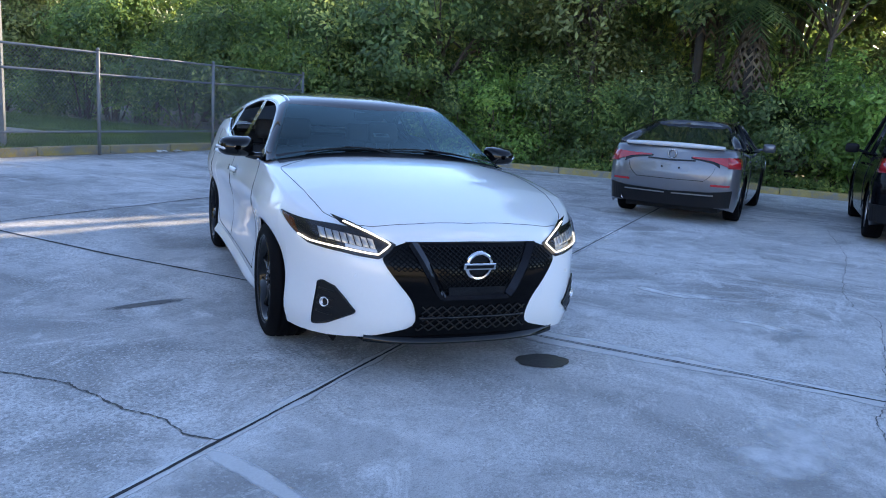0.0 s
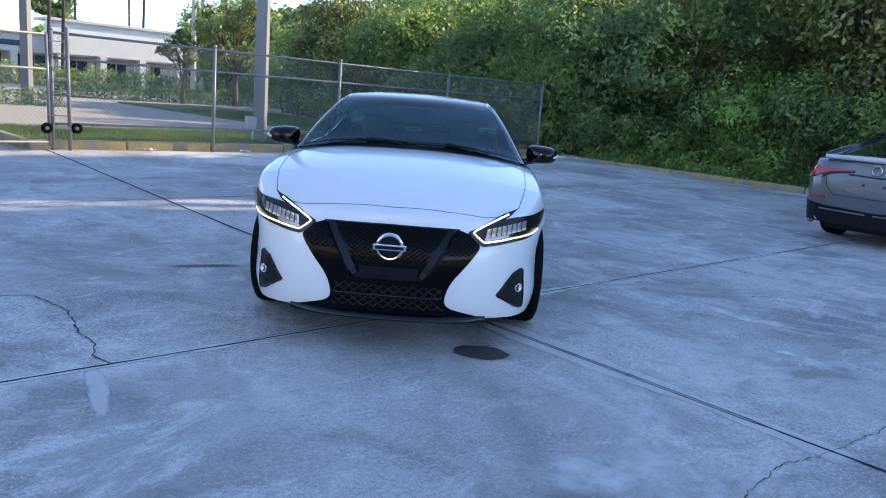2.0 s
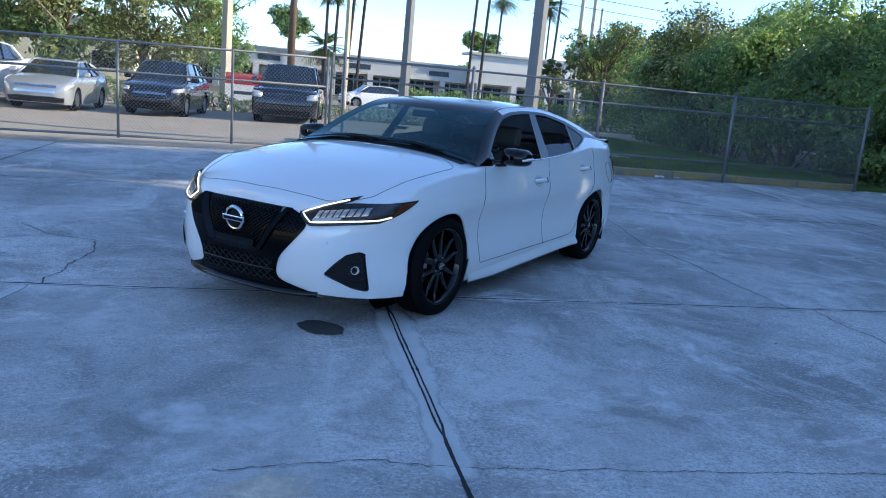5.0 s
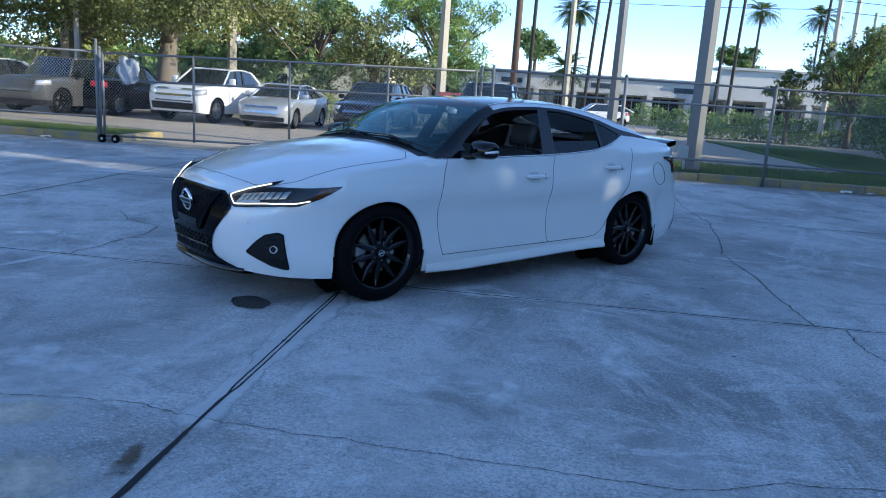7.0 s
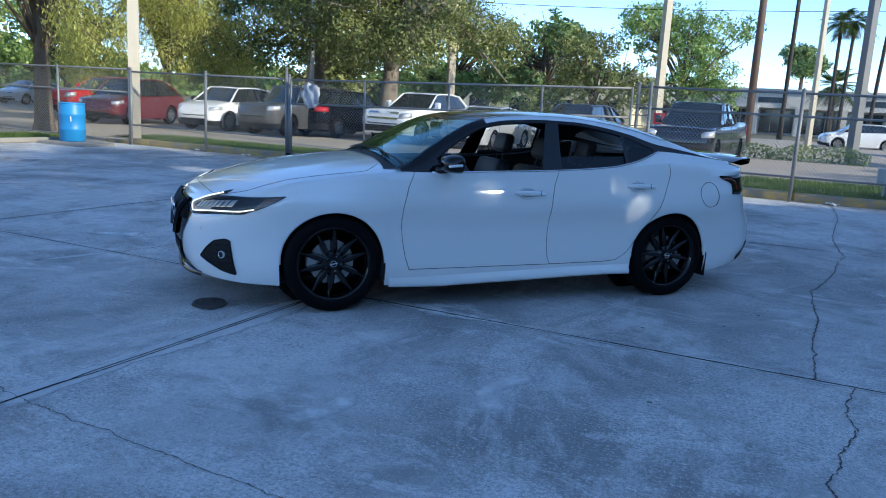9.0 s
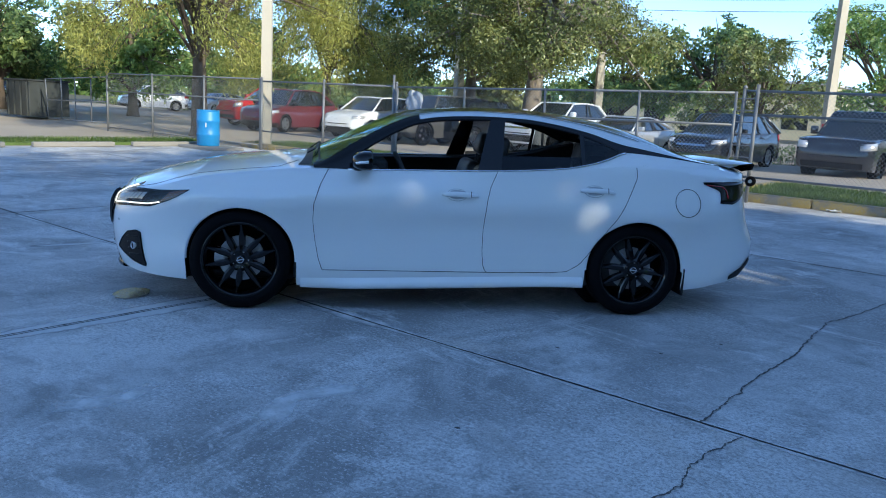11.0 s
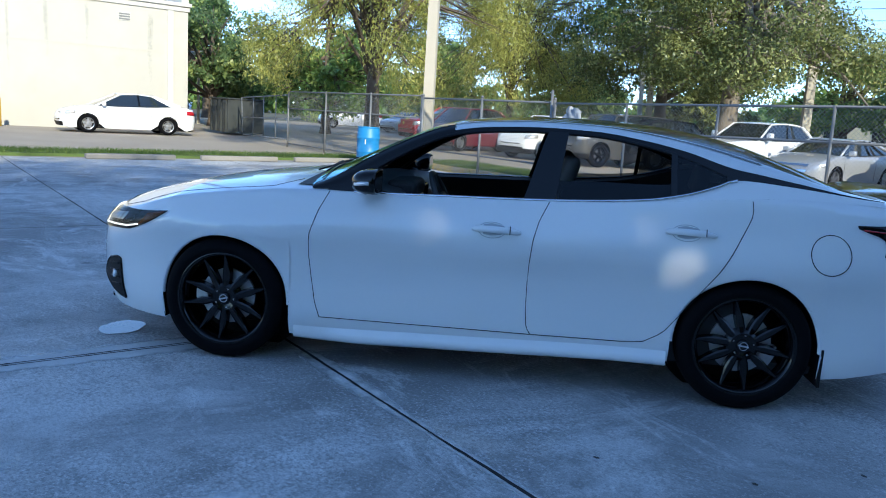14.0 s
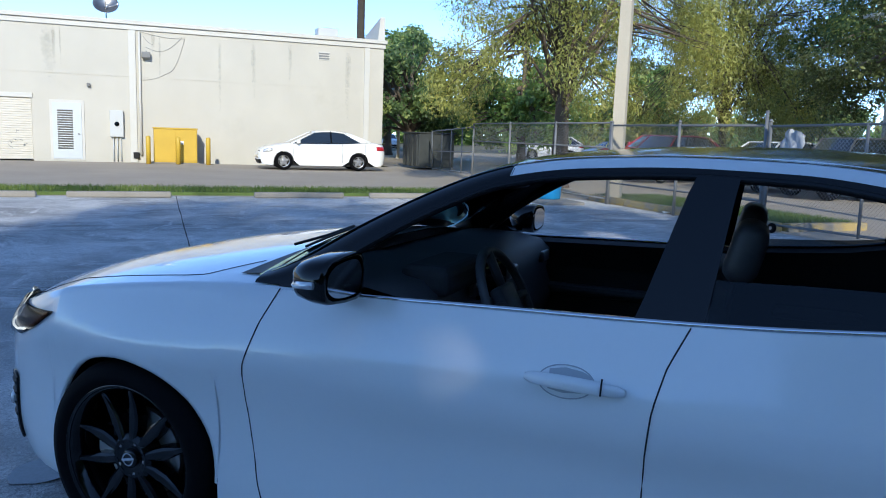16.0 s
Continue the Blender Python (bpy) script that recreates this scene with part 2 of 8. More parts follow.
M["leaf_bright"] = leaf_material("bright_leaves", (0.26, 0.44, 0.10), (0.50, 0.64, 0.17), 0.52)
M["leaf_dry"] = leaf_material("dry_fronds", (0.18, 0.12, 0.07), (0.30, 0.22, 0.13))
M["paint_white"] = material("white_paint", (0.83, 0.83, 0.82), 0.35, vary=0.012, coat=1.0)
M["paint_white"].node_tree.nodes["Principled BSDF"].inputs["Coat IOR"].default_value = 1.62
M["paint_white"].node_tree.nodes["Principled BSDF"].inputs["Coat Roughness"].default_value = 0.06
M["paint_black"] = material("black_paint", (0.003, 0.003, 0.004), 0.10, vary=0.1, coat=0.0, spec=0.16)
M["bark_pale"] = material("pale_bark", (0.24, 0.20, 0.155), 0.95, vary=0.35, scale=4, fine=30, bump=0.01)
M["plastic_black"] = material("black_plastic", (0.006, 0.006, 0.007), 0.5, vary=0.15, spec=0.3)
M["gloss_black"] = material("gloss_black", (0.003, 0.003, 0.0035), 0.05, vary=0.1, coat=0.0, spec=0.42)
M["rubber"] = material("tyre_rubber", (0.005, 0.005, 0.006), 0.75, vary=0.2, bump=0.001, spec=0.06)
M["rim_black"] = material("gloss_black_rim", (0.003, 0.003, 0.004), 0.10, 0.0, vary=0.1, coat=0.0, spec=0.45)
M["alloy"] = material("silver_alloy", (0.45, 0.45, 0.46), 0.3, 0.9, vary=0.1)
M["chrome"] = material("chrome", (0.72, 0.72, 0.73), 0.08, 1.0, vary=0.03)
M["steel"] = material("bare_steel", (0.35, 0.34, 0.33), 0.35, 0.9, vary=0.15)
M["disc"] = material("worn_brake_steel", (0.42, 0.42, 0.42), 0.42, 0.8, vary=0.2)
M["glass_windshield"] = glass_material("coated_windshield_glass", (0.30, 0.38, 0.37), 0.0, (0.62, 0.95, 1.0), 1.50)
M["glass_dark"] = glass_material("dark_window_glass", (0.12, 0.13, 0.135), 0.0, (0.55, 0.58, 0.6))
M["glass_lamp"] = glass_material("lamp_glass", (0.82, 0.84, 0.85), 0.0, (0.5, 0.5, 0.5))
M["lamp_white"] = material("lamp_reflector", (0.80, 0.80, 0.80), 0.25, 0.55, vary=0.1)
# grey lip coloured paler for the sky it mirrors
M["lip_sheen"] = material("lip_sky_sheen", (0.62, 0.63, 0.66), 0.3, vary=0.03, coat=0.8)
M["drl"] = material("daylight_strip", (1.0, 0.93, 0.80), 0.3, vary=0.01, emit=0.65)
M["amber"] = material("amber_lens", (0.20, 0.055, 0.018), 0.15, vary=0.1, coat=0.8)
M["red_lens"] = material("red_lens", (0.42, 0.012, 0.018), 0.12, vary=0.1, coat=1.0)
M["tail_dark"] = material("smoked_lens", (0.006, 0.004, 0.005), 0.1, spec=0.3)
M["interior"] = material("dark_interior", (0.034, 0.034, 0.036), 0.7, vary=0.2)
M["leather"] = material("charcoal_leather", (0.065, 0.065, 0.067), 0.5, vary=0.15)
M["paper"] = material("paper", (0.75, 0.75, 0.72), 0.8, vary=0.04)
M["ink"] = material("ink_bars", (0.03, 0.05, 0.07), 0.7)
M["blue_drum"] = material("blue_plastic", (0.03, 0.23, 0.50), 0.45, vary=0.08, scale=3)
M["yellow_box"] = material("yellow_enamel", (0.55, 0.36, 0.03), 0.5, vary=0.12, scale=2)
M["red_paint"] = material("red_paint", (0.42, 0.015, 0.02), 0.3, vary=0.05, coat=0.8)
M["damp"] = material("wet_patch", (0.115, 0.11, 0.105), 0.10, vary=0.25, scale=6)
M["lime"] = soft_material("pale_repair", (0.74, 0.73, 0.71), low=0.36, high=0.85)
M["mortar"] = soft_material("mortar_band", (0.66, 0.655, 0.64), low=0.62, high=1.20, weight=1.4, grain=5.0)
# warm pale film that paints sunlight onto the slab
M["sun_fleck"] = soft_material("painted_sun_fleck", (0.80, 0.69, 0.54), low=0.32, high=0.95, weight=0.75, grain=20.0)
M["shutter"] = material("cream_shutter", (0.62, 0.58, 0.50), 0.6, vary=0.08)
M["steel_door"] = material("pale_grey_steel", (0.55, 0.58, 0.60), 0.5, vary=0.06)
M["galv_paint"] = material("grey_enamel", (0.52, 0.53, 0.52), 0.5, vary=0.06)
M["mall"] = material("mall_stucco", (0.66, 0.63, 0.58), 0.85, vary=0.06, scale=0.3)
M["mall_trim"] = material("mall_trim", (0.50, 0.48, 0.46), 0.8, vary=0.05)
M["yellow_wall"] = material("pale_yellow_stucco", (0.66, 0.58, 0.38), 0.85, vary=0.06, scale=0.3)
M["glass_shop"] = material("shop_glass", (0.02, 0.022, 0.025), 0.1, vary=0.2, scale=0.5, coat=0.5)
M["skip"] = material("dark_green_steel", (0.035, 0.04, 0.038), 0.6, vary=0.25)
M["veh_glass"] = material("vehicle_glass", (0.014, 0.018, 0.019), 0.04, vary=0.1, coat=1.0, spec=0.9)
M["paint_grey"] = material("gunmetal_paint", (0.15, 0.155, 0.17), 0.3, 0.5, vary=0.04, coat=1.0)
M["paint_silver"] = material("silver_paint", (0.50, 0.51, 0.52), 0.3, 0.4, vary=0.03, coat=1.0)
M["paint_dark"] = material("dark_blue_black_paint", (0.012, 0.014, 0.02), 0.25, vary=0.06, coat=1.0)
M["paint_bronze"] = material("dark_grey_paint", (0.09, 0.088, 0.082), 0.3, 0.3, vary=0.05, coat=1.0)
M["paint_maroon"] = material("maroon_paint", (0.12, 0.012, 0.018), 0.28, vary=0.05, coat=1.0)
M["lamp_bowl"] = material("dark_lamp_bowl", (0.035, 0.035, 0.038), 0.25, 0.3, vary=0.3, scale=25)

# ---------------------------------------------------------------- mesh helpers
def steps(a, b, n):
    return [a + (b - a) * i / n for i in range(n + 1)]


def part(name, bm, mat, parent=None, label="", smooth=False, keep=False):
    """One bmesh as one mesh object, under a thing where one is given."""
    me = bpy.data.meshes.new(name)
    bmesh.ops.recalc_face_normals(bm, faces=bm.faces[:]) if not keep else None
    bm.to_mesh(me)
    bm.free()
    return mesh_part(name, me, mat, parent, label, smooth)


def mesh_part(name, me, mat, parent=None, label="", smooth=False):
    for m in (mat if isinstance(mat, (list, tuple)) else [mat]):
        me.materials.append(m)
    if smooth:
        me.polygons.foreach_set("use_smooth", [True] * len(me.polygons))
    ob = new(name, me)
    ob.parent = parent
    if label:
        tagged(ob, label)
    return ob


def thing(name, m, label, category, group="", kind=""):
    ob = new(name)
    ob.matrix_world = m
    ob.empty_display_size = 0.1
    return tagged(ob, label, category, group, kind)


def add_box(bm, lo, hi, bevel=0.0, seg=2, m=None):
    v = [bm.verts.new((x, y, z)) for z in (lo[2], hi[2]) for y in (lo[1], hi[1]) for x in (lo[0], hi[0])]
    fs = [bm.faces.new([v[i] for i in q]) for q in ((0, 2, 3, 1), (4, 5, 7, 6), (0, 1, 5, 4), (2, 6, 7, 3), (0, 4, 6, 2), (1, 3, 7, 5))]
    if bevel:
        es = list({e for f in fs for e in f.edges})
        r = bmesh.ops.bevel(bm, geom=es, offset=bevel, segments=seg, affect="EDGES", profile=0.5)
        v = list({w for f in r["faces"] for w in f.verts} | {w for w in v if w.is_valid})
    if m is not None:
        bmesh.ops.transform(bm, matrix=m, verts=v)
    return v


def box(lo, hi, bevel=0.0, seg=2):
    bm = bmesh.new()
    add_box(bm, lo, hi, bevel, seg)
    return bm


def add_tube(bm, pts, r, n=8, caps=True, flat=None):
    """A round bar along points; r may be a list. flat: (a, b) half sizes of a rectangle instead."""
    pts = [Vector(p) for p in pts]
    rs = r if isinstance(r, (list, tuple)) else [r] * len(pts)
    rings, side = [], None
    for i, p in enumerate(pts):
        d = (pts[min(i + 1, len(pts) - 1)] - pts[max(i - 1, 0)]).normalized()
        if side is None:
            side = d.cross(Vector((0, 0, 1)))
            if side.length < 0.01:
                side = d.cross(Vector((0, 1, 0)))
        side = (side - d * side.dot(d)).normalized()
        up = side.cross(d)
        if flat:
            rings.append([bm.verts.new(p + side * flat[0] * sx + up * flat[1] * sy) for sx, sy in ((-1, -1), (1, -1), (1, 1), (-1, 1))])
        else:
            rings.append([bm.verts.new(p + (side * math.cos(k * math.tau / n) + up * math.sin(k * math.tau / n)) * rs[i]) for k in range(n)])
    k = len(rings[0])
    for a, b in zip(rings, rings[1:]):
        for j in range(k):
            bm.faces.new((a[j], a[(j + 1) % k], b[(j + 1) % k], b[j]))
    if caps:
        bm.faces.new(rings[0][::-1])
        bm.faces.new(rings[-1])


def tube(pts, r, n=8, flat=None):
    bm = bmesh.new()
    add_tube(bm, pts, r, n, flat=flat)
    return bm


def add_lathe(bm, prof, n=32, axis="z", c=(0, 0, 0), close=False):
    """Turn a profile of (radius, height) round an axis."""
    rings = []
    for r, h in prof:
        ring = []
        for k in range(n):
            q = k * math.tau / n
            a, b = r * math.cos(q), r * math.sin(q)
            p = {"z": (a, b, h), "x": (h, a, b), "y": (b, h, a)}[axis]
            ring.append(bm.verts.new((p[0] + c[0], p[1] + c[1], p[2] + c[2])))
        rings.append(ring)
    pairs = list(zip(rings, rings[1:])) + ([(rings[-1], rings[0])] if close else [])
    for a, b in pairs:
        for k in range(n):
            bm.faces.new((a[k], a[(k + 1) % n], b[(k + 1) % n], b[k]))
    if not close:
        if prof[0][0] > 1e-4:
            bm.faces.new(rings[0][::-1])
        if prof[-1][0] > 1e-4:
            bm.faces.new(rings[-1])
    return rings


def lathe(prof, n=32, axis="z", c=(0, 0, 0), close=False):
    bm = bmesh.new()
    add_lathe(bm, prof, n, axis, c, close)
    return bm


def grid_faces(bm, rows, flip=False):
    vs = [[bm.verts.new(p) for p in row] for row in rows]
    for a, b in zip(vs, vs[1:]):
        for j in range(len(a) - 1):
            q = [a[j], a[j + 1], b[j + 1], b[j]]
            bm.faces.new(q[::-1] if flip else q)
    return vs


def mirror_x(bm):
    g = bm.verts[:] + bm.edges[:] + bm.faces[:]
    r = bmesh.ops.duplicate(bm, geom=g)
    vs = [x for x in r["geom"] if isinstance(x, bmesh.types.BMVert)]
    fs = [x for x in r["geom"] if isinstance(x, bmesh.types.BMFace)]
    for v in vs:
        v.co.x = -v.co.x
    bmesh.ops.reverse_faces(bm, faces=fs)
    bmesh.ops.remove_doubles(bm, verts=bm.verts[:], dist=0.0008)


def solid(bm, t):
    """Give a sheet thickness t against its normals."""
    bmesh.ops.recalc_face_normals(bm, faces=bm.faces[:])
    bmesh.ops.solidify(bm, geom=bm.faces[:], thickness=t)


def curve(knots):
    """A smooth function through (a, b) knots."""
    xs, ys = [k[0] for k in knots], [k[1] for k in knots]
    n = len(xs)
    d = [(ys[i + 1] - ys[i]) / (xs[i + 1] - xs[i]) for i in range(n - 1)]
    m = [d[0]] + [0 if d[i - 1] * d[i] <= 0 else 2 * d[i - 1] * d[i] / (d[i - 1] + d[i]) for i in range(1, n - 1)] + [d[-1]]

    def f(x):
        if x <= xs[0]:
            return ys[0]
        if x >= xs[-1]:
            return ys[-1]
        i = next(j for j in range(n - 1) if x <= xs[j + 1])
        h = xs[i + 1] - xs[i]
        t = (x - xs[i]) / h
        return ((1 + 2 * t) * (1 - t) ** 2 * ys[i] + t * (1 - t) ** 2 * h * m[i] + t * t * (3 - 2 * t) * ys[i + 1] + t * t * (t - 1) * h * m[i + 1])
    return f


def quads_mesh(name, co, k=4):
    """A mesh of loose k-sided faces from an array (n, k, 3)."""
    n = len(co)
    me = bpy.data.meshes.new(name)
    me.vertices.add(n * k)
    me.vertices.foreach_set("co", np.ascontiguousarray(co, dtype=np.float32).ravel())
    me.loops.add(n * k)
    me.loops.foreach_set("vertex_index", np.arange(n * k, dtype=np.int32))
    me.polygons.add(n)
    me.polygons.foreach_set("loop_start", np.arange(0, n * k, k, dtype=np.int32))
    me.update(calc_edges=True)
    return me


def leaf_quads(rng, pos, size, aspect=0.45, droop=0.0, out=None):
    """Leaves as folded-looking rhombs at pos (n, 3), turned at random."""
    n = len(pos)
    d = rng.normal(size=(n, 3))
    d[:, 2] -= droop
    f = rng.normal(size=(n, 3))  # which way the blade faces: outwards and up, more or less
    if out is not None:
        f = f * 0.55 + out + np.array((0, 0, 0.35))
    s = np.cross(d, f)
    s /= np.linalg.norm(s, axis=1)[:, None] + 1e-9
    d = np.cross(f, s)
    d /= np.linalg.norm(d, axis=1)[:, None] + 1e-9
    d *= np.where(d[:, 2:3] * droop > 0.5, -1.0, 1.0)
    L = size * rng.uniform(0.6, 1.3, size=(n, 1))
    a = pos - d * L * 0.5
    b = pos + s * L * aspect * 0.5
    c = pos + d * L * 0.5
    e = pos - s * L * aspect * 0.5
    return np.stack([a, b, c, e], axis=1)

# ---------------------------------------------------------------- ground
FX0, FX1, FV = -20.0, 12.5, 9.4  # the fence runs along y = FV


def rise(x, y):
    """The lot climbs gently towards the fence at the gate's end."""
    return 0.13 * min(1.0, max(0.0, (y - 3.0) / 6.0)) * min(1.0, max(0.0, (x + 4.6) / 5.0))


def sheet(name, x0, x1, y0, y1, z, mat, label, category="ground", nx=1, ny=1):
    if z > 0.03:  # raised beds have sides
        return tagged(part(name, box((x0, y0, -0.05), (x1, y1, z + rise(x0 + 0.5, y0))), mat), label, category, kind="structure")
    bm = bmesh.new()
    grid_faces(bm, [[(x, y, z + (rise(x, y) if nx > 1 else 0.0)) for x in steps(x0, x1, nx)] for y in steps(y0, y1, ny)])
    return tagged(part(name, bm, mat, keep=True), label, category, kind="structure")


sheet("ground", -900, 900, -900, 900, -0.06, M["earth"], "bare earth and thin turf reaching far away")
sheet("parking_lot", -13.6, 14.4, -40, 12.0, 0.0, M["concrete"], "weathered grey concrete parking lot with joints and cracks", "pavement", 28, 52)
sheet("service_road", -60, 120, 12.0, 60.0, -0.012, M["pavement"], "sunlit worn asphalt service road beyond the fence", "road", 180, 1)
sheet("service_road", -60, -13.6, 9.5, 12.0, -0.012, M["pavement"], "sunlit worn asphalt drive beside the fence", "road")
sheet("drive_apron", -13.6, 14.4, 9.45, 12.0, 0.003, M["pavement"], "sunlit worn asphalt apron behind the gate", "road", 28, 1)
sheet("side_yard", -29.0, -13.6, -45, 9.5, -0.008, M["pavement"], "worn grey asphalt yard before the white building", "pavement")


def joint_line(x0, y0, x1, y1, w, apart=None):
    """A sunken sealed joint: two dark edges that part over a stretch of its length and bridge here and there."""
    bm = bmesh.new()
    d = Vector((x1 - x0, y1 - y0, 0))
    n = max(2, int(d.length / 0.03))
    s = Vector((-d.y, d.x, 0)).normalized()
    rng = random.Random(int(abs(x0 * 97 + y0 * 31 + x1 * 7)))
    drift, wide = 0.0, 0.5
    edges = ([], []), ([], [])
    for i in range(n + 1):
        p = Vector((x0, y0, 0.004)) + d * (i / n)
        p.z += rise(p.x, p.y)
        drift = 0.95 * drift + rng.gauss(0, 0.0008)
        wide = min(0.7, max(0.35, wide + rng.gauss(0, 0.04)))
        gap = 0.0
        if apart:
            gap = 0.0125 * min(1.0, max(0.0, (p.y - apart[0]) / 0.12)) * min(1.0, max(0.0, (apart[1] - p.y) / 0.12))
        blot = 1.9 if rng.random() < 0.05 else 1.0
        for k, sign in enumerate((1, -1)):
            h = w * wide * (blot if gap else 1.0) * (0.62 if gap else 1.0) + rng.uniform(0, 0.0012)
            q = p + s * (drift + sign * gap)
            edges[k][0].append(q + s * h)
            edges[k][1].append(q - s * h)
    grid_faces(bm, list(edges[0]))
    if apart:
        grid_faces(bm, [[v - Vector((0, 0, 0.0006)) for v in side] for side in edges[1]])
    return bm


for x0, y0, x1, y1 in [(-13.6, 0.03, 13.7, -0.33), (-0.45, -40, 0.52, 9.5), (-13.6, 4.75, 13.7, 4.72), (-13.6, -5.0, 13.7, -5.05), (-13.6, -9.9, 13.7, -9.9), (-4.2, -40, -4.1, 9.5),
                       (-8.7, -40, -8.6, 9.5), (8.9, -40, 8.9, 9.5)]:
    tagged(part("pavement_joint", joint_line(x0, y0, x1, y1, 0.021 if x1 == 0.52 else 0.015, apart=(-2.45, -0.5) if x1 == 0.52 else None), M["joint"], keep=True), "dark sealed joint between concrete slabs", "joint", kind="structure")


def crack_line(pts, w, seed, rough=0.03):
    """A wandering crack through a few points."""
    rng = random.Random(seed)
    line = []
    ox = oy = 0.0
    for (xa, ya), (xb, yb) in zip(pts, pts[1:]):
        n = max(2, int(math.dist((xa, ya), (xb, yb)) / 0.014))
        for i in range(n):
            t = i / n
            ox = 0.90 * ox + rng.gauss(0, rough * 0.13)
            oy = 0.90 * oy + rng.gauss(0, rough * 0.13)
            line.append((xa + (xb - xa) * t + ox, ya + (yb - ya) * t + oy))
    line.append(pts[-1])
    bm = bmesh.new()
    le, ri = [], []
    for i, (x, y) in enumerate(line):
        d = Vector((line[min(i + 1, len(line) - 1)][0] - line[max(0, i - 1)][0], line[min(i + 1, len(line) - 1)][1] - line[max(0, i - 1)][1], 0)).normalized()
        sd = Vector((-d.y, d.x, 0)) * w * rng.uniform(0.08, 0.42)
        le.append(Vector((x, y, 0.0035 + rise(x, y))) + sd)
        ri.append(Vector((x, y, 0.0035 + rise(x, y))) - sd)
    grid_faces(bm, [le, ri])
    return bm


for k, (w, pts) in enumerate([(0.020, [(-1.87, 1.3), (-1.80, 0.87), (-1.88, 0.49), (-1.88, 0.2), (-1.93, 0.03), (-1.90, -0.12)]),
                              (0.016, [(-2.6, 1.9), (-2.3, 1.5), (-1.87, 1.3)]),
                              (0.016, [(3.86, -0.91), (3.84, -0.71), (3.86, -0.49), (3.89, -0.22)]), (0.016, [(3.86, -0.91), (3.72, -1.6), (3.9, -2.3), (3.6, -3.2)]),
                              (0.019, [(3.68, -0.2), (3.68, 0.4), (3.66, 0.76), (3.72, 1.5), (3.66, 2.4), (3.84, 3.2), (4.0, 4.5), (3.91, 5.76), (4.05, 7.7), (4.0, 9.4)]),
                              (0.009, [(-0.66, -2.68), (-0.04, -2.64), (0.30, -2.72), (1.0, -2.77), (1.7, -2.83), (2.24, -2.87), (2.7, -2.72), (3.3, -2.66), (4.14, -2.7), (5.56, -2.83), (8.0, -2.7)]),
                              (0.007, [(6.35, 1.4), (6.25, -0.5), (6.35, -2.7)]), (0.008, [(-0.9, 1.77), (-0.64, 1.68), (-0.26, 1.49)])]):
    tagged(part("pavement_crack", crack_line(pts, w, k), M["crack"], keep=True), "thin wandering crack in the concrete", "crack", kind="structure")


def patch(name, cx, cy, rx, ry, mat, label, seed, z=0.005, rot=0.0, ragged=1.0):
    """A flat blotch with an uneven outline."""
    rng = random.Random(seed)
    ph = [rng.uniform(0, 6.28) for _ in range(4)]
    bm = bmesh.new()
    c = bm.verts.new((cx, cy, z))
    ring = []
    for i in range(48):
        a = i * math.tau / 48
        r = 1 + ragged * (0.10 * math.sin(2 * a + ph[0]) + 0.08 * math.sin(5 * a + ph[1]) + 0.05 * math.sin(9 * a + ph[2]) + 0.04 * math.sin(17 * a + ph[3]))
        x, y = rx * r * math.cos(a), ry * r * math.sin(a)
        ring.append(bm.verts.new((cx + x * math.cos(rot) - y * math.sin(rot), cy + x * math.sin(rot) + y * math.cos(rot), z)))
    for i in range(48):
        bm.faces.new((c, ring[i], ring[(i + 1) % 48]))
    return tagged(part(name, bm, mat, keep=True), label, "stain", kind="structure")


patch("water_puddle", -0.15, -0.945, 0.115, 0.165, M["damp"], "small dark puddle of water on the concrete", 3, 0.0055, 0.75, 0.4)


def soft_band(name, pts, w, mat, label, category, seed, z=0.0028):
    """A film of mortar or damp along a line: full in the middle, thinning out to both sides and at its ends."""
    rng = random.Random(seed)
    rows, film = [], []
    length = sum(math.dist(p, q) for p, q in zip(pts, pts[1:]))
    n = max(8, int(length / 0.06))
    cum = [0.0]
    for p, q in zip(pts, pts[1:]):
        cum.append(cum[-1] + math.dist(p, q))
    wide = 1.0
    for i in range(n + 1):
        t = length * i / n
        k = max(j for j in range(len(pts) - 1) if cum[j] <= t + 1e-9)
        f = (t - cum[k]) / (cum[k + 1] - cum[k])
        p = Vector((pts[k][0] + (pts[k + 1][0] - pts[k][0]) * f, pts[k][1] + (pts[k + 1][1] - pts[k][1]) * f, z))
        d = Vector((pts[k + 1][0] - pts[k][0], pts[k + 1][1] - pts[k][1], 0)).normalized()
        side = Vector((-d.y, d.x, 0))
        wide = min(1.5, max(0.6, wide + rng.gauss(0, 0.12)))
        end = min(1.0, min(i, n - i) / 4)
        row = []
        for q in (-1.0, -0.6, -0.25, 0.25, 0.6, 1.0):
            v = p + side * w * q * wide
            row.append(v + Vector((0, 0, rise(v.x, v.y))))
            film.append(end * (1 - q * q))
        rows.append(row)
    bm = bmesh.new()
    grid_faces(bm, rows)
    ob = part(name, bm, mat, keep=True)
    ob.data.attributes.new("film", "FLOAT", "POINT").data.foreach_set("value", film)
    return tagged(ob, label, category, kind="structure")


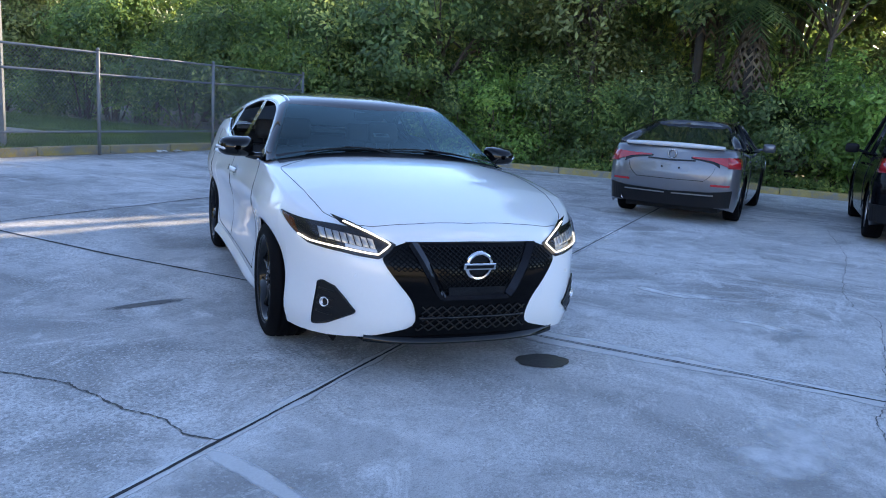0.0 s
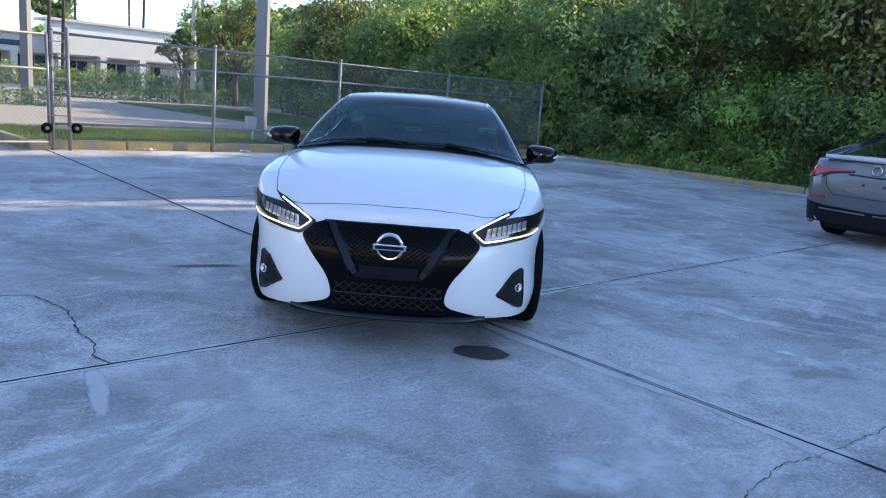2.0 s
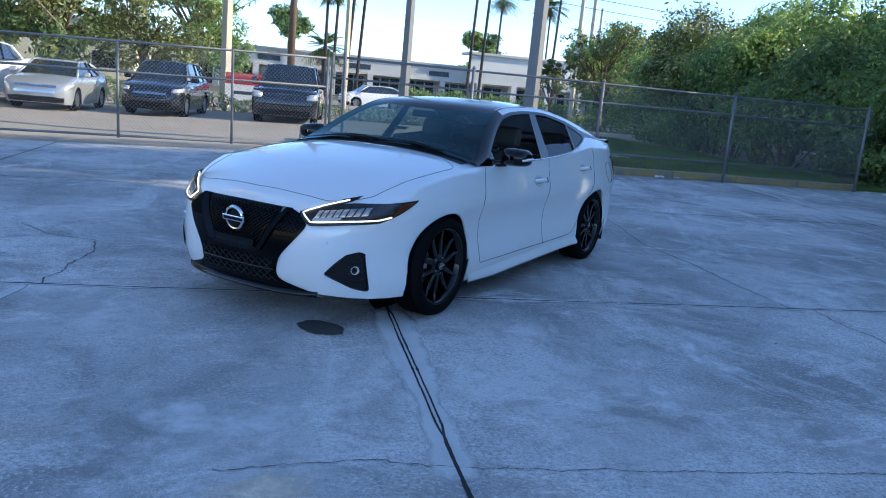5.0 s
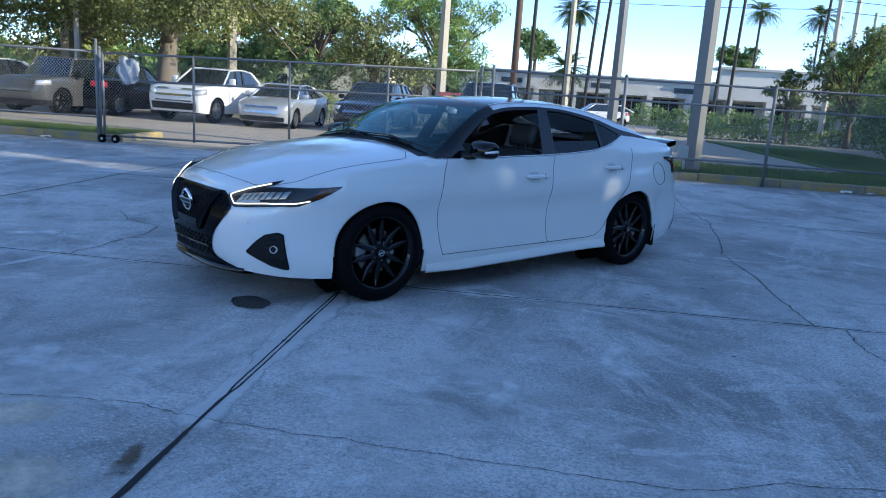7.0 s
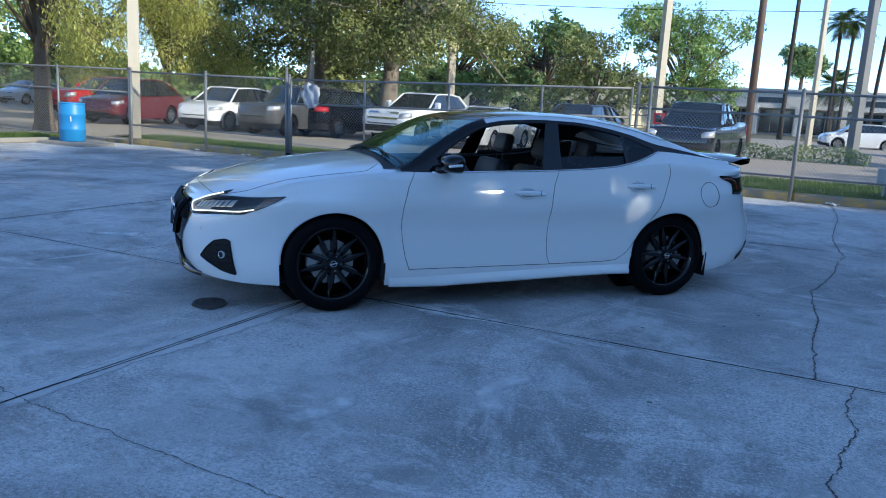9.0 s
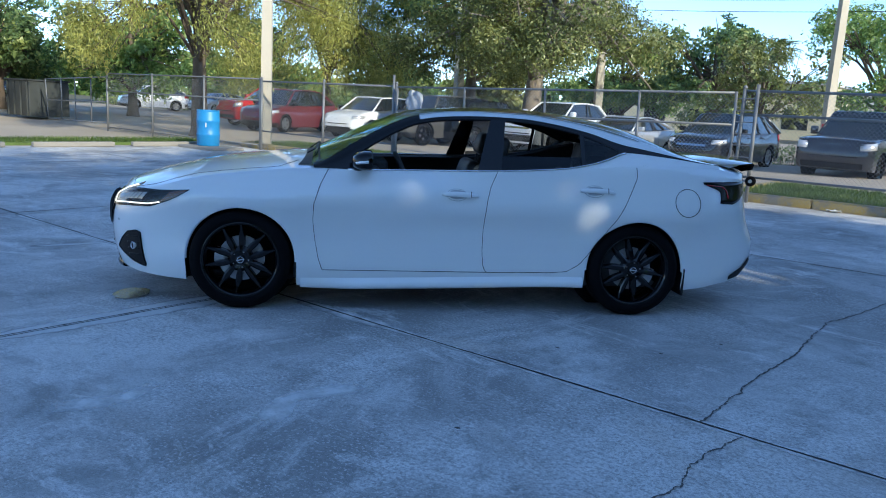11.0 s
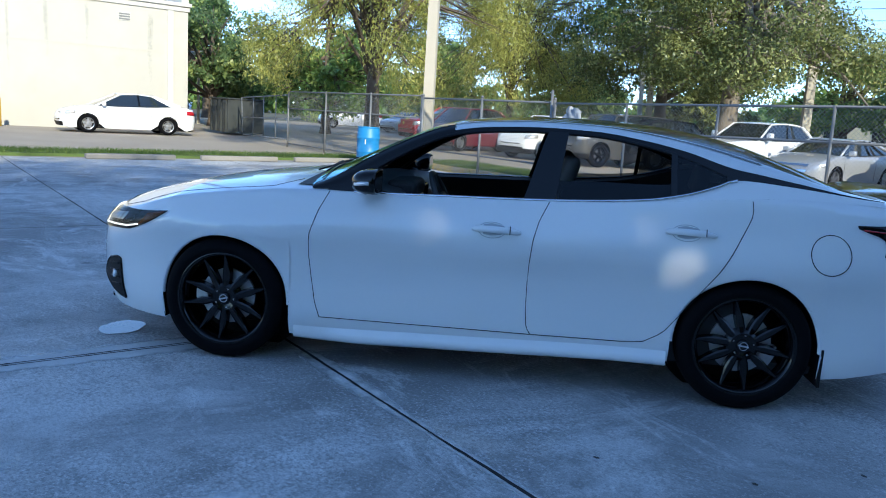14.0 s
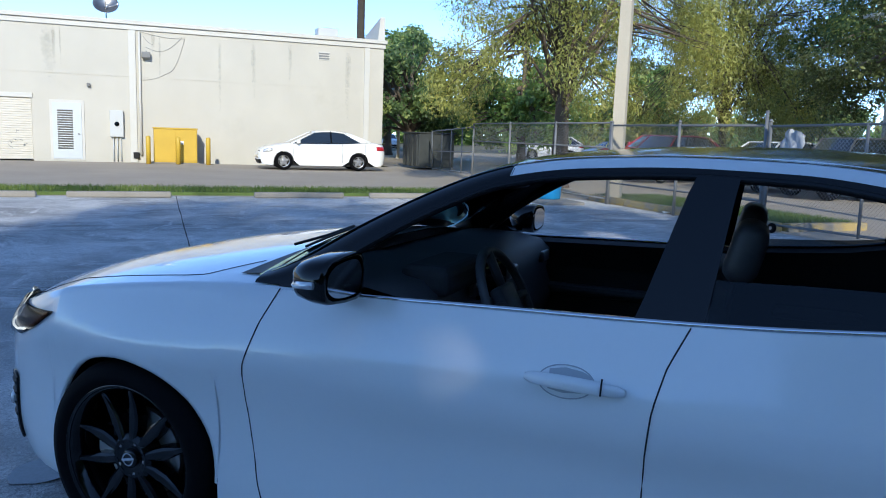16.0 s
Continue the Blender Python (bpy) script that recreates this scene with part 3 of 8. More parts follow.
soft_band("joint_repair", [(0.26, -2.95), (0.29, -2.2), (0.315, -1.2), (0.335, -0.4)], 0.125, M["mortar"], "pale mortar smeared along the joint", "repair", 1)
soft_band("joint_repair", [(-4.1, -0.10), (0.2, -0.15)], 0.075, M["mortar"], "pale mortar smeared along the joint", "repair", 2)
soft_band("joint_repair", [(0.6, -0.16), (5.5, -0.22)], 0.08, M["lime"], "pale mortar smeared along the joint", "repair", 3)
dull = soft_material("dull_stain", (0.17, 0.165, 0.16), 0.8)
for pts, w, seed, label in (([(-1.97, 0.02), (-2.06, -0.39), (-2.20, -0.85)], 0.05, 4, "pale splash of dried mortar on the concrete"),
                            ([(1.50, -1.66), (1.60, -2.0), (1.42, -2.37)], 0.12, 5, "pale scuffed patch on the concrete"), ([(2.3, -0.9), (2.1, -1.4), (2.35, -1.8)], 0.12, 6, "pale scuffed patch on the concrete"),
                            ([(-3.0, 0.35), (-2.6, 0.55), (-2.3, 0.75)], 0.16, 7, "pale scuffed patch on the concrete"), ([(-1.1, -2.0), (-0.7, -2.3), (-0.2, -2.2)], 0.15, 8, "pale scuffed patch on the concrete")):
    soft_band("pale_smear", pts, w, M["mortar" if seed == 4 else "lime"], label, "stain", seed, 0.0024)
# sun flecks left of the joint, painted as warm pale patches
for pts, w, seed in (([(-0.75, -2.95), (-0.45, -2.85), (-0.2, -2.8)], 0.20, 61), ([(-0.35, -3.45), (0.0, -3.3), (0.12, -3.2)], 0.26, 62),
                     ([(-0.4, -3.9), (0.05, -3.75)], 0.22, 64)):
    soft_band("sand_patch", pts, w, M["sun_fleck"], "warm pale sun fleck painted on the concrete", "stain", seed, 0.0022)
soft_band("soil_patch", [(0.20, -3.32), (0.17, -3.1), (0.14, -2.92)], 0.06, soft_material("soil_film", (0.16, 0.12, 0.085), low=0.3, high=0.7, grain=14.0), "thin brown film of soil beside the joint", "stain", 65, 0.0025)
soft_band("dark_streak", [(-0.90, 1.75), (-0.6, 1.63), (-0.22, 1.48)], 0.05, dull, "thin dark damp streak on the concrete", "stain", 9, 0.0026)
for k, (x, y) in enumerate(((3.3, 1.2), (2.6, 0.3), (2.9, -1.1), (3.1, 0.7))):
    patch("oil_spot", x, y, 0.014, 0.010, M["damp"], "small dark oil spot on the concrete", 30 + k, 0.004)


def kerb(x0, y0, x1, y1, mat, name="kerb", h=0.15, w=0.16, seg=1.6):
    """A row of cast kerb stones from one point to another."""
    d = Vector((x1 - x0, y1 - y0, 0))
    n = max(1, round(d.length / seg))
    ang = math.atan2(d.y, d.x)
    root = thing(name, pose(x0, y0, min(rise(x0 + 0.2, y0), rise(x1, y1)), 0, 0, math.degrees(ang)), "worn %s concrete kerb along the lot" % ("yellow-painted" if mat is M["kerb_yellow"] else "grey"), "kerb", kind="structure")
    rng = random.Random(int(x0 * 13 + y0 * 7))
    for i in range(n):
        a, b = d.length * i / n, d.length * (i + 1) / n
        bm = box((a + 0.006, -w / 2, -0.2), (b - 0.006, w / 2, h + rng.uniform(-0.006, 0.006)), 0.03, 2)
        part("kerb_stone", bm, mat, root)
    return root


kerb(0.3, 9.62, 12.6, 9.62, M["kerb_yellow"])
kerb(-13.0, 9.62, -6.9, 9.62, M["kerb_yellow"])
kerb(13.75, 9.4, 13.75, -28, M["kerb_yellow"])
kerb(0.3, 13.2, 0.3, 9.75, M["kerb_yellow"])
kerb(-6.9, 9.75, -6.9, 11.6, M["kerb_yellow"])
sheet("verge_grass", 0.4, 13.8, 9.7, 13.2, 0.10, M["turf"], "shaded grass verge behind the yellow kerb", "grass")
sheet("verge_grass", 10.0, 14.6, 13.2, 32.0, 0.06, M["turf"], "shaded grass before the thicket", "grass")
sheet("verge_grass", -13.0, -7.0, 9.7, 11.6, 0.10, M["turf"], "grass verge behind the yellow kerb", "grass")
sheet("verge_grass", -15.3, -13.9, -45, 9.3, 0.06, M["turf"], "narrow grass strip along the lot's edge", "grass")
sheet("road_verge", 7.5, 40, 33.0, 38.5, 0.02, M["turf"], "sunlit grass verge beside the road", "grass")
sheet("road_verge", 2.5, 5.9, 24.0, 27.5, 0.02, M["turf"], "grass verge at the parking row's end", "grass")
sheet("woodland_floor", 13.83, 60, -60, 70, 0.02, M["earth"], "shaded woodland floor with leaf litter", "ground")

# ---------------------------------------------------------------- fence
FH = 1.86


def link_mesh(x0, x1, z0, z1, y, pitch=0.068, r=0.0022):
    """Woven wire: two families of slanted wires, twisted at the top edge."""
    bm = bmesh.new()
    L, H = x1 - x0, z1 - z0
    rr = r
    co = []
    for sgn in (1, -1):
        k = -H
        while k < L:
            a0 = max(0.0, k)
            a1 = min(L, k + H)
            if a1 > a0:
                p = (x0 + a0, z0 + (a0 - k)) if sgn > 0 else (x0 + L - a0, z0 + (a0 - k))
                q = (x0 + a1, z0 + (a1 - k)) if sgn > 0 else (x0 + L - a1, z0 + (a1 - k))
                co.append((p, q, sgn * 0.0022))
            k += pitch
    for p, q, dy in co:
        d = Vector((q[0] - p[0], 0, q[1] - p[1])).normalized()
        s = Vector((-d.z, 0, d.x)) * rr
        t = Vector((0, rr, 0))
        A, B = Vector((p[0], y + dy, p[1])), Vector((q[0], y + dy, q[1]))
        ra = [bm.verts.new(A + o) for o in (s, t - s * 0.5, -t - s * 0.5)]
        rb = [bm.verts.new(B + o) for o in (s, t - s * 0.5, -t - s * 0.5)]
        for i in range(3):
            bm.faces.new((ra[i], ra[(i + 1) % 3], rb[(i + 1) % 3], rb[i]))
    return bm


def fence_run(posts, y, rails, label, heights=None, z0=0.06, mesh_z1=None, post_r=0.032):
    root = thing("chain_link_fence", pose(posts[0], y, rise(posts[0], y)), label, "fence", kind="structure")
    X = posts[0]
    for i, p in enumerate(posts):
        h = (heights or {}).get(i, FH)
        bm = tube([(p - X, 0, -0.05), (p - X, 0, h)], post_r, 10)
        add_lathe(bm, [(post_r * 1.12, h - 0.005), (post_r * 1.12, h + 0.02), (post_r * 0.6, h + 0.045), (0.001, h + 0.052)], 10, c=(p - X, 0, 0))
        part("post", bm, M["galv"], root, smooth=True)
    for z, r in rails:
        bm = tube([(0, 0.01, z), (posts[-1] - X, 0.01, z)], r, 8)
        part("rail", bm, M["galv"], root, smooth=True)
    for a, b in zip(posts, posts[1:]):
        part("wire_mesh", link_mesh(a - X, b - X, z0, (mesh_z1 or FH) - 0.02, 0.035), M["wire"], root)
    return root


fence_run([0.62, 3.34, 6.07, 9.1, 12.45], FV, [(1.82, 0.021), (1.44, 0.021), (0.42, 0.019)], "galvanised chain-link fence with rails, dulled by weather")
fence_run([-11.9, -9.5, -7.1], FV, [(1.80, 0.021), (0.5, 0.019)], "galvanised chain-link fence beside the sliding gate")
fence_run([-19.9, -17.2, -14.5, -11.95], FV, [(1.86, 0.021), (1.30, 0.021), (0.12, 0.019)], "chain-link fence with rails behind the blue drum")



def sliding_gate():
    """The rolling gate across the drive: a tube frame with mesh, rungs at its end and rollers."""
    root = thing("sliding_gate", pose(0, 9.30, 0.12, 0, -0.95, 0), "closed galvanised chain-link sliding gate on rollers across the drive", "gate")
    posts = [0.55, -1.15, -3.1, -5.06, -6.95]
    for p in posts:
        part("upright", tube([(p, 0, 0.10), (p, 0, 1.80)], 0.024, 10), M["galv"], root, smooth=True)
    for z in (1.78, 1.26, 0.14):
        part("gate_rail", tube([(posts[0], 0, z), (posts[-1], 0, z)], 0.021, 8), M["galv"], root, smooth=True)
    for a, b in zip(posts, posts[1:]):
        part("wire_mesh", link_mesh(b, a, 0.14, 1.78, 0.02), M["wire"], root)
    for p, q in ((0.87, 1.92), (-7.12, 2.05)):
        part("guide_post", tube([(p, 0.06, -0.05), (p, 0.06, q)], 0.030, 12), M["galv"], root, smooth=True)
    for k in range(7):
        part("rung", tube([(0.55, 0.03, 0.55 + 0.19 * k), (0.87, 0.05, 0.55 + 0.19 * k)], 0.010, 6), M["galv"], root)
    for x, z in ((0.50, 0.36), (0.94, 0.36), (-6.98, 0.085), (-6.70, 0.085)):
        w = part("roller", lathe([(0.030, -0.03), (0.075, -0.03), (0.085, -0.015), (0.085, 0.015), (0.075, 0.03), (0.030, 0.03)], 20, "y", (x, -0.05, z), close=True), M["rubber"], root, "small black rubber roller", smooth=True)
        part("roller_hub", lathe([(0.001, -0.035), (0.03, -0.035), (0.03, 0.035), (0.001, 0.035)], 12, "y", (x, -0.05, z)), M["steel"], w)
    part("roller_bracket", box((-7.05, -0.07, 0.07), (-6.62, -0.03, 0.11), 0.006), M["galv"], root)
    part("roller_bracket", box((0.45, -0.07, 0.34), (0.99, -0.03, 0.38), 0.006), M["galv"], root)
    return root


sliding_gate()
# brace from the corner post down into the wood
brace = thing("fence_end", pose(12.45, FV, rise(12.45, FV)), "galvanised fence run turning into the trees", "fence", kind="structure")
for (x, y, z), (x2, y2, z2) in (((0, 0, 1.8), (3.2, 3.0, 0.9)), ((0, 0, 0.4), (3.2, 3.0, 0.2))):
    part("rail", tube([(x, y, z), (x2, y2, z2)], 0.02, 8), M["galv"], brace, smooth=True)
# a torn sheet hung on the gate
bm = bmesh.new()
rng = random.Random(4)
rows = []
for j in range(9):
    w = (0.09, 0.16, 0.21, 0.23, 0.24, 0.22, 0.20, 0.21, 0.12)[j]
    rows.append([(w * (2 * i / 8 - 1) + rng.uniform(-0.025, 0.025), 0.03 * math.sin(i * 1.7 + j) + rng.uniform(-0.02, 0.02), 0.065 * j - 0.26 + rng.uniform(-0.03, 0.03)) for i in range(9)])
grid_faces(bm, rows)
solid(bm, 0.003)
sg = part("hung_sheet", bm, material("grey_plastic_sheet", (0.42, 0.42, 0.43), 0.5, vary=0.2, scale=8), smooth=True)
sg.matrix_world = pose(-6.40, 9.22, 1.46)
tagged(sg, "crumpled pale plastic sheet tied to the gate mesh", "sheet")

# ---------------------------------------------------------------- the white sedan
# Its own axes: x to its left, y to its rear, z up; the front axle stands over the origin.
WB, TR = 2.775, 0.338  # wheelbase, tyre radius
sedan = thing("sedan", LOT.copy(), "pearl-white four-door sedan with black roof and wheels on concrete", "car")

# plan outline at mid height, from the nose to the tail
OUT = [(0.0, -0.985), (0.14, -0.982), (0.28, -0.970), (0.42, -0.943), (0.54, -0.900), (0.64, -0.836), (0.72, -0.752), (0.785, -0.645), (0.835, -0.52),
       (0.868, -0.40), (0.886, -0.30), (0.897, -0.20), (0.906, -0.1), (0.912, 0.0), (0.916, 0.1), (0.917, 0.2), (0.916, 0.3), (0.914, 0.40), (0.912, 0.55), (0.909, 0.8), (0.906, 1.05),
       (0.904, 1.3), (0.904, 1.55), (0.906, 1.8), (0.910, 2.05), (0.916, 2.25), (0.921, 2.37), (0.926, 2.475), (0.929, 2.575), (0.931, 2.675), (0.931, 2.775), (0.930, 2.875), (0.927, 2.975),
       (0.923, 3.075), (0.917, 3.18), (0.900, 3.32), (0.872, 3.46), (0.832, 3.58), (0.775, 3.69), (0.70, 3.775), (0.60, 3.838), (0.47, 3.880), (0.32, 3.903), (0.16, 3.913), (0.0, 3.916)]
NOSE, TAIL = OUT[:8], OUT[35:]
ARCH = 0.372
f_ow = curve([(y, x) for x, y in OUT[8:35]])
OUT = sorted(OUT[8:35] + [(f_ow(yc + s * d), yc + s * d) for yc in (0.0, WB) for s in (-1, 1) for d in (0.3725, 0.3715, 0.366, 0.352, 0.33, 0.27)], key=lambda p: p[1])
OUT = NOSE + OUT + TAIL


def arch_z(y):
    for yc in (0.0, WB):
        if abs(y - yc) < ARCH:
            return 0.335 + math.sqrt(max(0.0, ARCH * ARCH - (y - yc) ** 2))
    return 0.0


f_sill = curve([(-0.985, 0.235), (-0.7, 0.20), (-0.4, 0.185), (0.4, 0.17), (1.2, 0.19), (2.4, 0.225), (3.15, 0.20), (3.5, 0.24), (3.916, 0.30)])
f_top = curve([(-0.985, 0.735), (-0.90, 0.745), (-0.75, 0.775), (-0.52, 0.832), (-0.3, 0.878), (0.0, 0.925), (0.4, 0.965), (0.7, 0.972), (1.2, 0.982), (1.7, 0.998),
               (2.2, 1.030), (2.6, 1.072), (3.0, 1.098), (3.3, 1.092), (3.6, 1.068), (3.8, 1.05), (3.916, 1.04)])
f_front = curve([(0.15, 0.085), (0.25, 0.045), (0.35, 0.015), (0.48, 0.0), (0.60, 0.010), (0.68, 0.042), (0.735, 0.088), (0.80, 0.148)])  # nose set back by height
f_rear = curve([(0.2, 0.13), (0.32, 0.05), (0.42, 0.005), (0.52, 0.0), (0.60, 0.03), (0.72, 0.085), (0.85, 0.105), (0.98, 0.115), (1.05, 0.11)])
f_side = curve([(0.15, 0.060), (0.22, 0.034), (0.30, 0.022), (0.38, 0.029), (0.48, 0.040), (0.58, 0.036), (0.66, 0.020), (0.72, 0.004), (0.76, 0.002), (0.82, 0.014), (0.88, 0.034), (0.95, 0.058), (1.03, 0.084), (1.10, 0.114)])
f_flare = curve([(0.15, 0.0), (0.35, 0.02), (0.6, 0.030), (0.72, 0.026), (0.80, 0.010), (0.90, 0.0)])


def skin(x, y, z):
    """Where the point of the plan outline lies at the height z."""
    wf = max(0.0, min(1.0, (-0.30 - y) / 0.55))
    wr = max(0.0, min(1.0, (y - 3.25) / 0.5))
    yy = y + f_front(z) * wf ** 0.8 - f_rear(z) * wr ** 0.8
    ws = max(0.0, 1 - max(wf, wr) * 0.5)
    xx = x - f_side(z) * ws * min(1.0, x / 0.5)
    for yc in (0.0, WB):  # swelling round the wheels
        xx += f_flare(z) * math.exp(-((y - yc) / 0.34) ** 2) * (0.8 if yc else 0.75)
    xx -= 0.02 * (max(wf, wr)) * min(1.0, x / 0.5) * max(0.0, (z - 0.6) / 0.3)
    return Vector((xx, yy, z))


ROWS = 15
side_rows = []
for r in range(ROWS + 1):
    row = []
    for x, y in OUT:
        lo = max(f_sill(y), arch_z(y))
        hi = f_top(y)
        t = r / ROWS
        row.append(skin(x, y, lo + (hi - lo) * t))
    side_rows.append(row)
shoulder = side_rows[-1]
side_normals = {}
for row in side_rows[:-1]:
    for i, p in enumerate(row):
        a = b = i
        while a > 0 and OUT[i][1] - OUT[a][1] < 0.03:
            a -= 1
        while b < len(OUT) - 1 and OUT[b][1] - OUT[i][1] < 0.03:
            b += 1
        nn = (skin(*OUT[b], p.z) - skin(*OUT[a], p.z)).cross(skin(*OUT[i], p.z + 0.012) - skin(*OUT[i], p.z - 0.012)).normalized()
        if nn.x * p.x + nn.y * (p.y - 1.4) < 0:
            nn = -nn
        for sg in (1, -1):
            side_normals[(round(sg * p.x, 3), round(p.y, 3), round(p.z, 3))] = (sg * nn.x if abs(p.x) > 0.002 else 0.0, nn.y, nn.z)

f_hood = curve([(-0.95, 0.740), (-0.93, 0.757), (-0.86, 0.788), (-0.8, 0.812), (-0.64, 0.865), (-0.48, 0.908), (-0.25, 0.958), (0.0, 0.996), (0.26, 1.028), (0.45, 1.042), (0.62, 1.045)])
f_deck = curve([(2.9, 1.12), (3.3, 1.122), (3.5, 1.112), (3.65, 1.102), (3.78, 1.09), (3.81, 1.05)])


def top_grid(y0, y1, fz, n=9, p=2.6):
    """The top between the two shoulders, crowned towards the middle."""
    pts = [q for q in shoulder if y0 <= q.y <= y1]
    rows = []
    for q in pts:
        zc = max(fz(q.y), q.z)
        row = []
        for k in range(n + 1):
            s = k / n
            s = 1 - (1 - s) ** 1.6
            row.append(Vector((q.x * s, q.y, zc - (zc - q.z) * s ** p)))
        rows.append(row)
    return rows


bm = bmesh.new()
grid_faces(bm, side_rows)
hood_rows = top_grid(-0.99, 0.66, f_hood)
grid_faces(bm, hood_rows)
grid_faces(bm, top_grid(2.85, 3.95, f_deck))
mirror_x(bm)
bmesh.ops.remove_doubles(bm, verts=bm.verts[:], dist=0.001)
bmesh.ops.recalc_face_normals(bm, faces=bm.faces[:])
body_tree = BVHTree.FromBMesh(bm)
body = part("body", bm, M["paint_white"], sedan, "pearl-white painted body shell", smooth=True)
body.data.normals_split_custom_set_from_vertices([side_normals.get(tuple(round(c, 3) for c in v.co), tuple(v.normal)) for v in body.data.vertices])

# wheels -----------------------------------------------------------------
def wheel(name, parent, m, tyre, rim_mat, spokes=5, width=0.245, r=0.338, rim_r=0.252, split=True, lug=True, cap=None):
    """A wheel whose outer side looks along +x; its middle is the origin."""
    w = new(name)
    w.parent = parent
    w.matrix_local = m
    h = width / 2
    prof = [(rim_r - 0.004, -h * 0.86), (rim_r + 0.018, -h * 0.98), (r - 0.045, -h), (r - 0.012, -h * 0.86), (r - 0.001, -h * 0.62)]
    for k in (-0.45, 0.0, 0.45):
        prof += [(r, h * (k - 0.09)), (r - 0.007, h * (k - 0.06)), (r - 0.007, h * (k + 0.06)), (r, h * (k + 0.09))]
    prof += [(r - 0.001, h * 0.62), (r - 0.012, h * 0.86), (r - 0.045, h), (rim_r + 0.03, h * 1.01), (rim_r + 0.012, h * 0.96), (rim_r - 0.004, h * 0.86)]
    part("tyre", lathe(prof, 56, "x", close=True), tyre, w, smooth=True)
    bm = lathe([(rim_r - 0.012, -h * 0.85), (rim_r - 0.022, -h * 0.3), (rim_r - 0.03, h * 0.45), (rim_r - 0.012, h * 0.80), (rim_r + 0.006, h * 0.93), (rim_r + 0.008, h * 0.84), (rim_r - 0.004, h * 0.4), (rim_r - 0.004, -h * 0.85)], 56, "x", close=True)
    part("rim_barrel", bm, rim_mat, w, smooth=True)
    bm = bmesh.new()
    xf = h * 0.62
    for k in range(spokes):
        for off in ((-0.29, 0.29) if split else (0.0,)):
            a = k * math.tau / spokes + math.pi / 2
            wid = 0.0155 if split else 0.036
            rows = []
            for t in (0.0, 0.25, 0.5, 0.75, 1.0):
                rad = 0.055 + (rim_r - 0.018 - 0.055) * t
                aa = a + off * (1.15 - 0.25 * t)
                x = xf + 0.012 - 0.022 * math.sin(t * math.pi * 0.6) + 0.020 * t
                ww = wid * ((0.75 + 0.75 * math.sin(math.pi * min(1.0, t * 1.15)) ** 1.0 - 0.28 * t) if split else (1.0 - 0.25 * t))
                c = Vector((0, math.cos(aa), math.sin(aa)))
                s = Vector((0, -math.sin(aa), math.cos(aa)))
                rows.append([c * rad + s * ww * q + Vector((x - dx, 0, 0)) for q, dx in ((-1.15, 0.045), (-1.0, 0.006), (-0.55, 0.0), (0.55, 0.0), (1.0, 0.006), (1.15, 0.045))])
            grid_faces(bm, rows)
    add_lathe(bm, [(0.001, xf - 0.05), (0.085, xf - 0.05), (0.082, xf + 0.0), (0.066, xf + 0.012), (0.04, xf + 0.006), (0.001, xf + 0.006)], 28, "x")
    part("spokes", bm, rim_mat, w, smooth=False)
    part("hub_cap", lathe([(0.032, xf + 0.004), (0.032, xf + 0.014), (0.027, xf + 0.018), (0.001, xf + 0.019)], 24, "x"), rim_mat, w, smooth=True)
    if cap:
        bm = lathe([(0.0225, xf + 0.018), (0.0225, xf + 0.0215), (0.0185, xf + 0.0215), (0.0185, xf + 0.018)], 24, "x", close=True)
        add_box(bm, (xf + 0.018, -0.027, -0.0045), (xf + 0.0222, 0.027, 0.0045), 0.0008, 1)
        part("badge", bm, cap, w)
    if lug:
        for k in range(5):
            a = k * math.tau / 5 + math.pi / 2 + 0.62
            part("lug_nut", lathe([(0.011, xf - 0.03), (0.011, xf + 0.006), (0.006, xf + 0.010), (0.001, xf + 0.010)], 6, "x", (0, 0.057 * math.cos(a), 0.057 * math.sin(a))), M["steel"], w)
    part("brake_disc", lathe([(0.06, 0.005), (0.155, 0.005), (0.155, 0.025), (0.06, 0.025)], 32, "x", close=True), M["disc"], w)
    bm = bmesh.new()
    rows = []
    for k in range(7):
        a = math.pi * 0.5 + 0.9 + k * 0.13
        rows.append([(x, rr * math.cos(a), rr * math.sin(a)) for x, rr in ((-0.01, 0.11), (-0.01, 0.178), (0.045, 0.178), (0.05, 0.11))])
    grid_faces(bm, rows)
    part("brake_caliper", bm, M["disc"], w)
    return w


for yc, nm in ((0.0, "front"), (WB, "rear")):
    for s in (1, -1):
        wheel("wheel", sedan, Matrix.Translation((s * 0.790, yc, TR)) @ Matrix.Rotation(0 if s > 0 else math.pi, 4, "Z") @ Matrix.Rotation(0.25 + yc, 4, "X"), M["rubber"], M["rim_black"], cap=M["chrome"])
        # the dark well round the wheel
        bm = bmesh.new()
        rows = []
        for k in range(21):
            a = math.pi * (-0.12 + 1.24 * k / 20)
            rows.append([(s * x, yc + (ARCH + 0.012) * math.cos(a), 0.335 + (ARCH + 0.012) * math.sin(a)) for x in (0.52, 0.7, 0.845)])
        grid_faces(bm, rows)
        part("wheel_well", bm, M["plastic_black"], sedan)
        bm = lathe([(0.001, 0.0), (ARCH + 0.02, 0.0)], 32, "x", (s * 0.53, yc, 0.335))
        part("wheel_well", bm, M["plastic_black"], sedan)

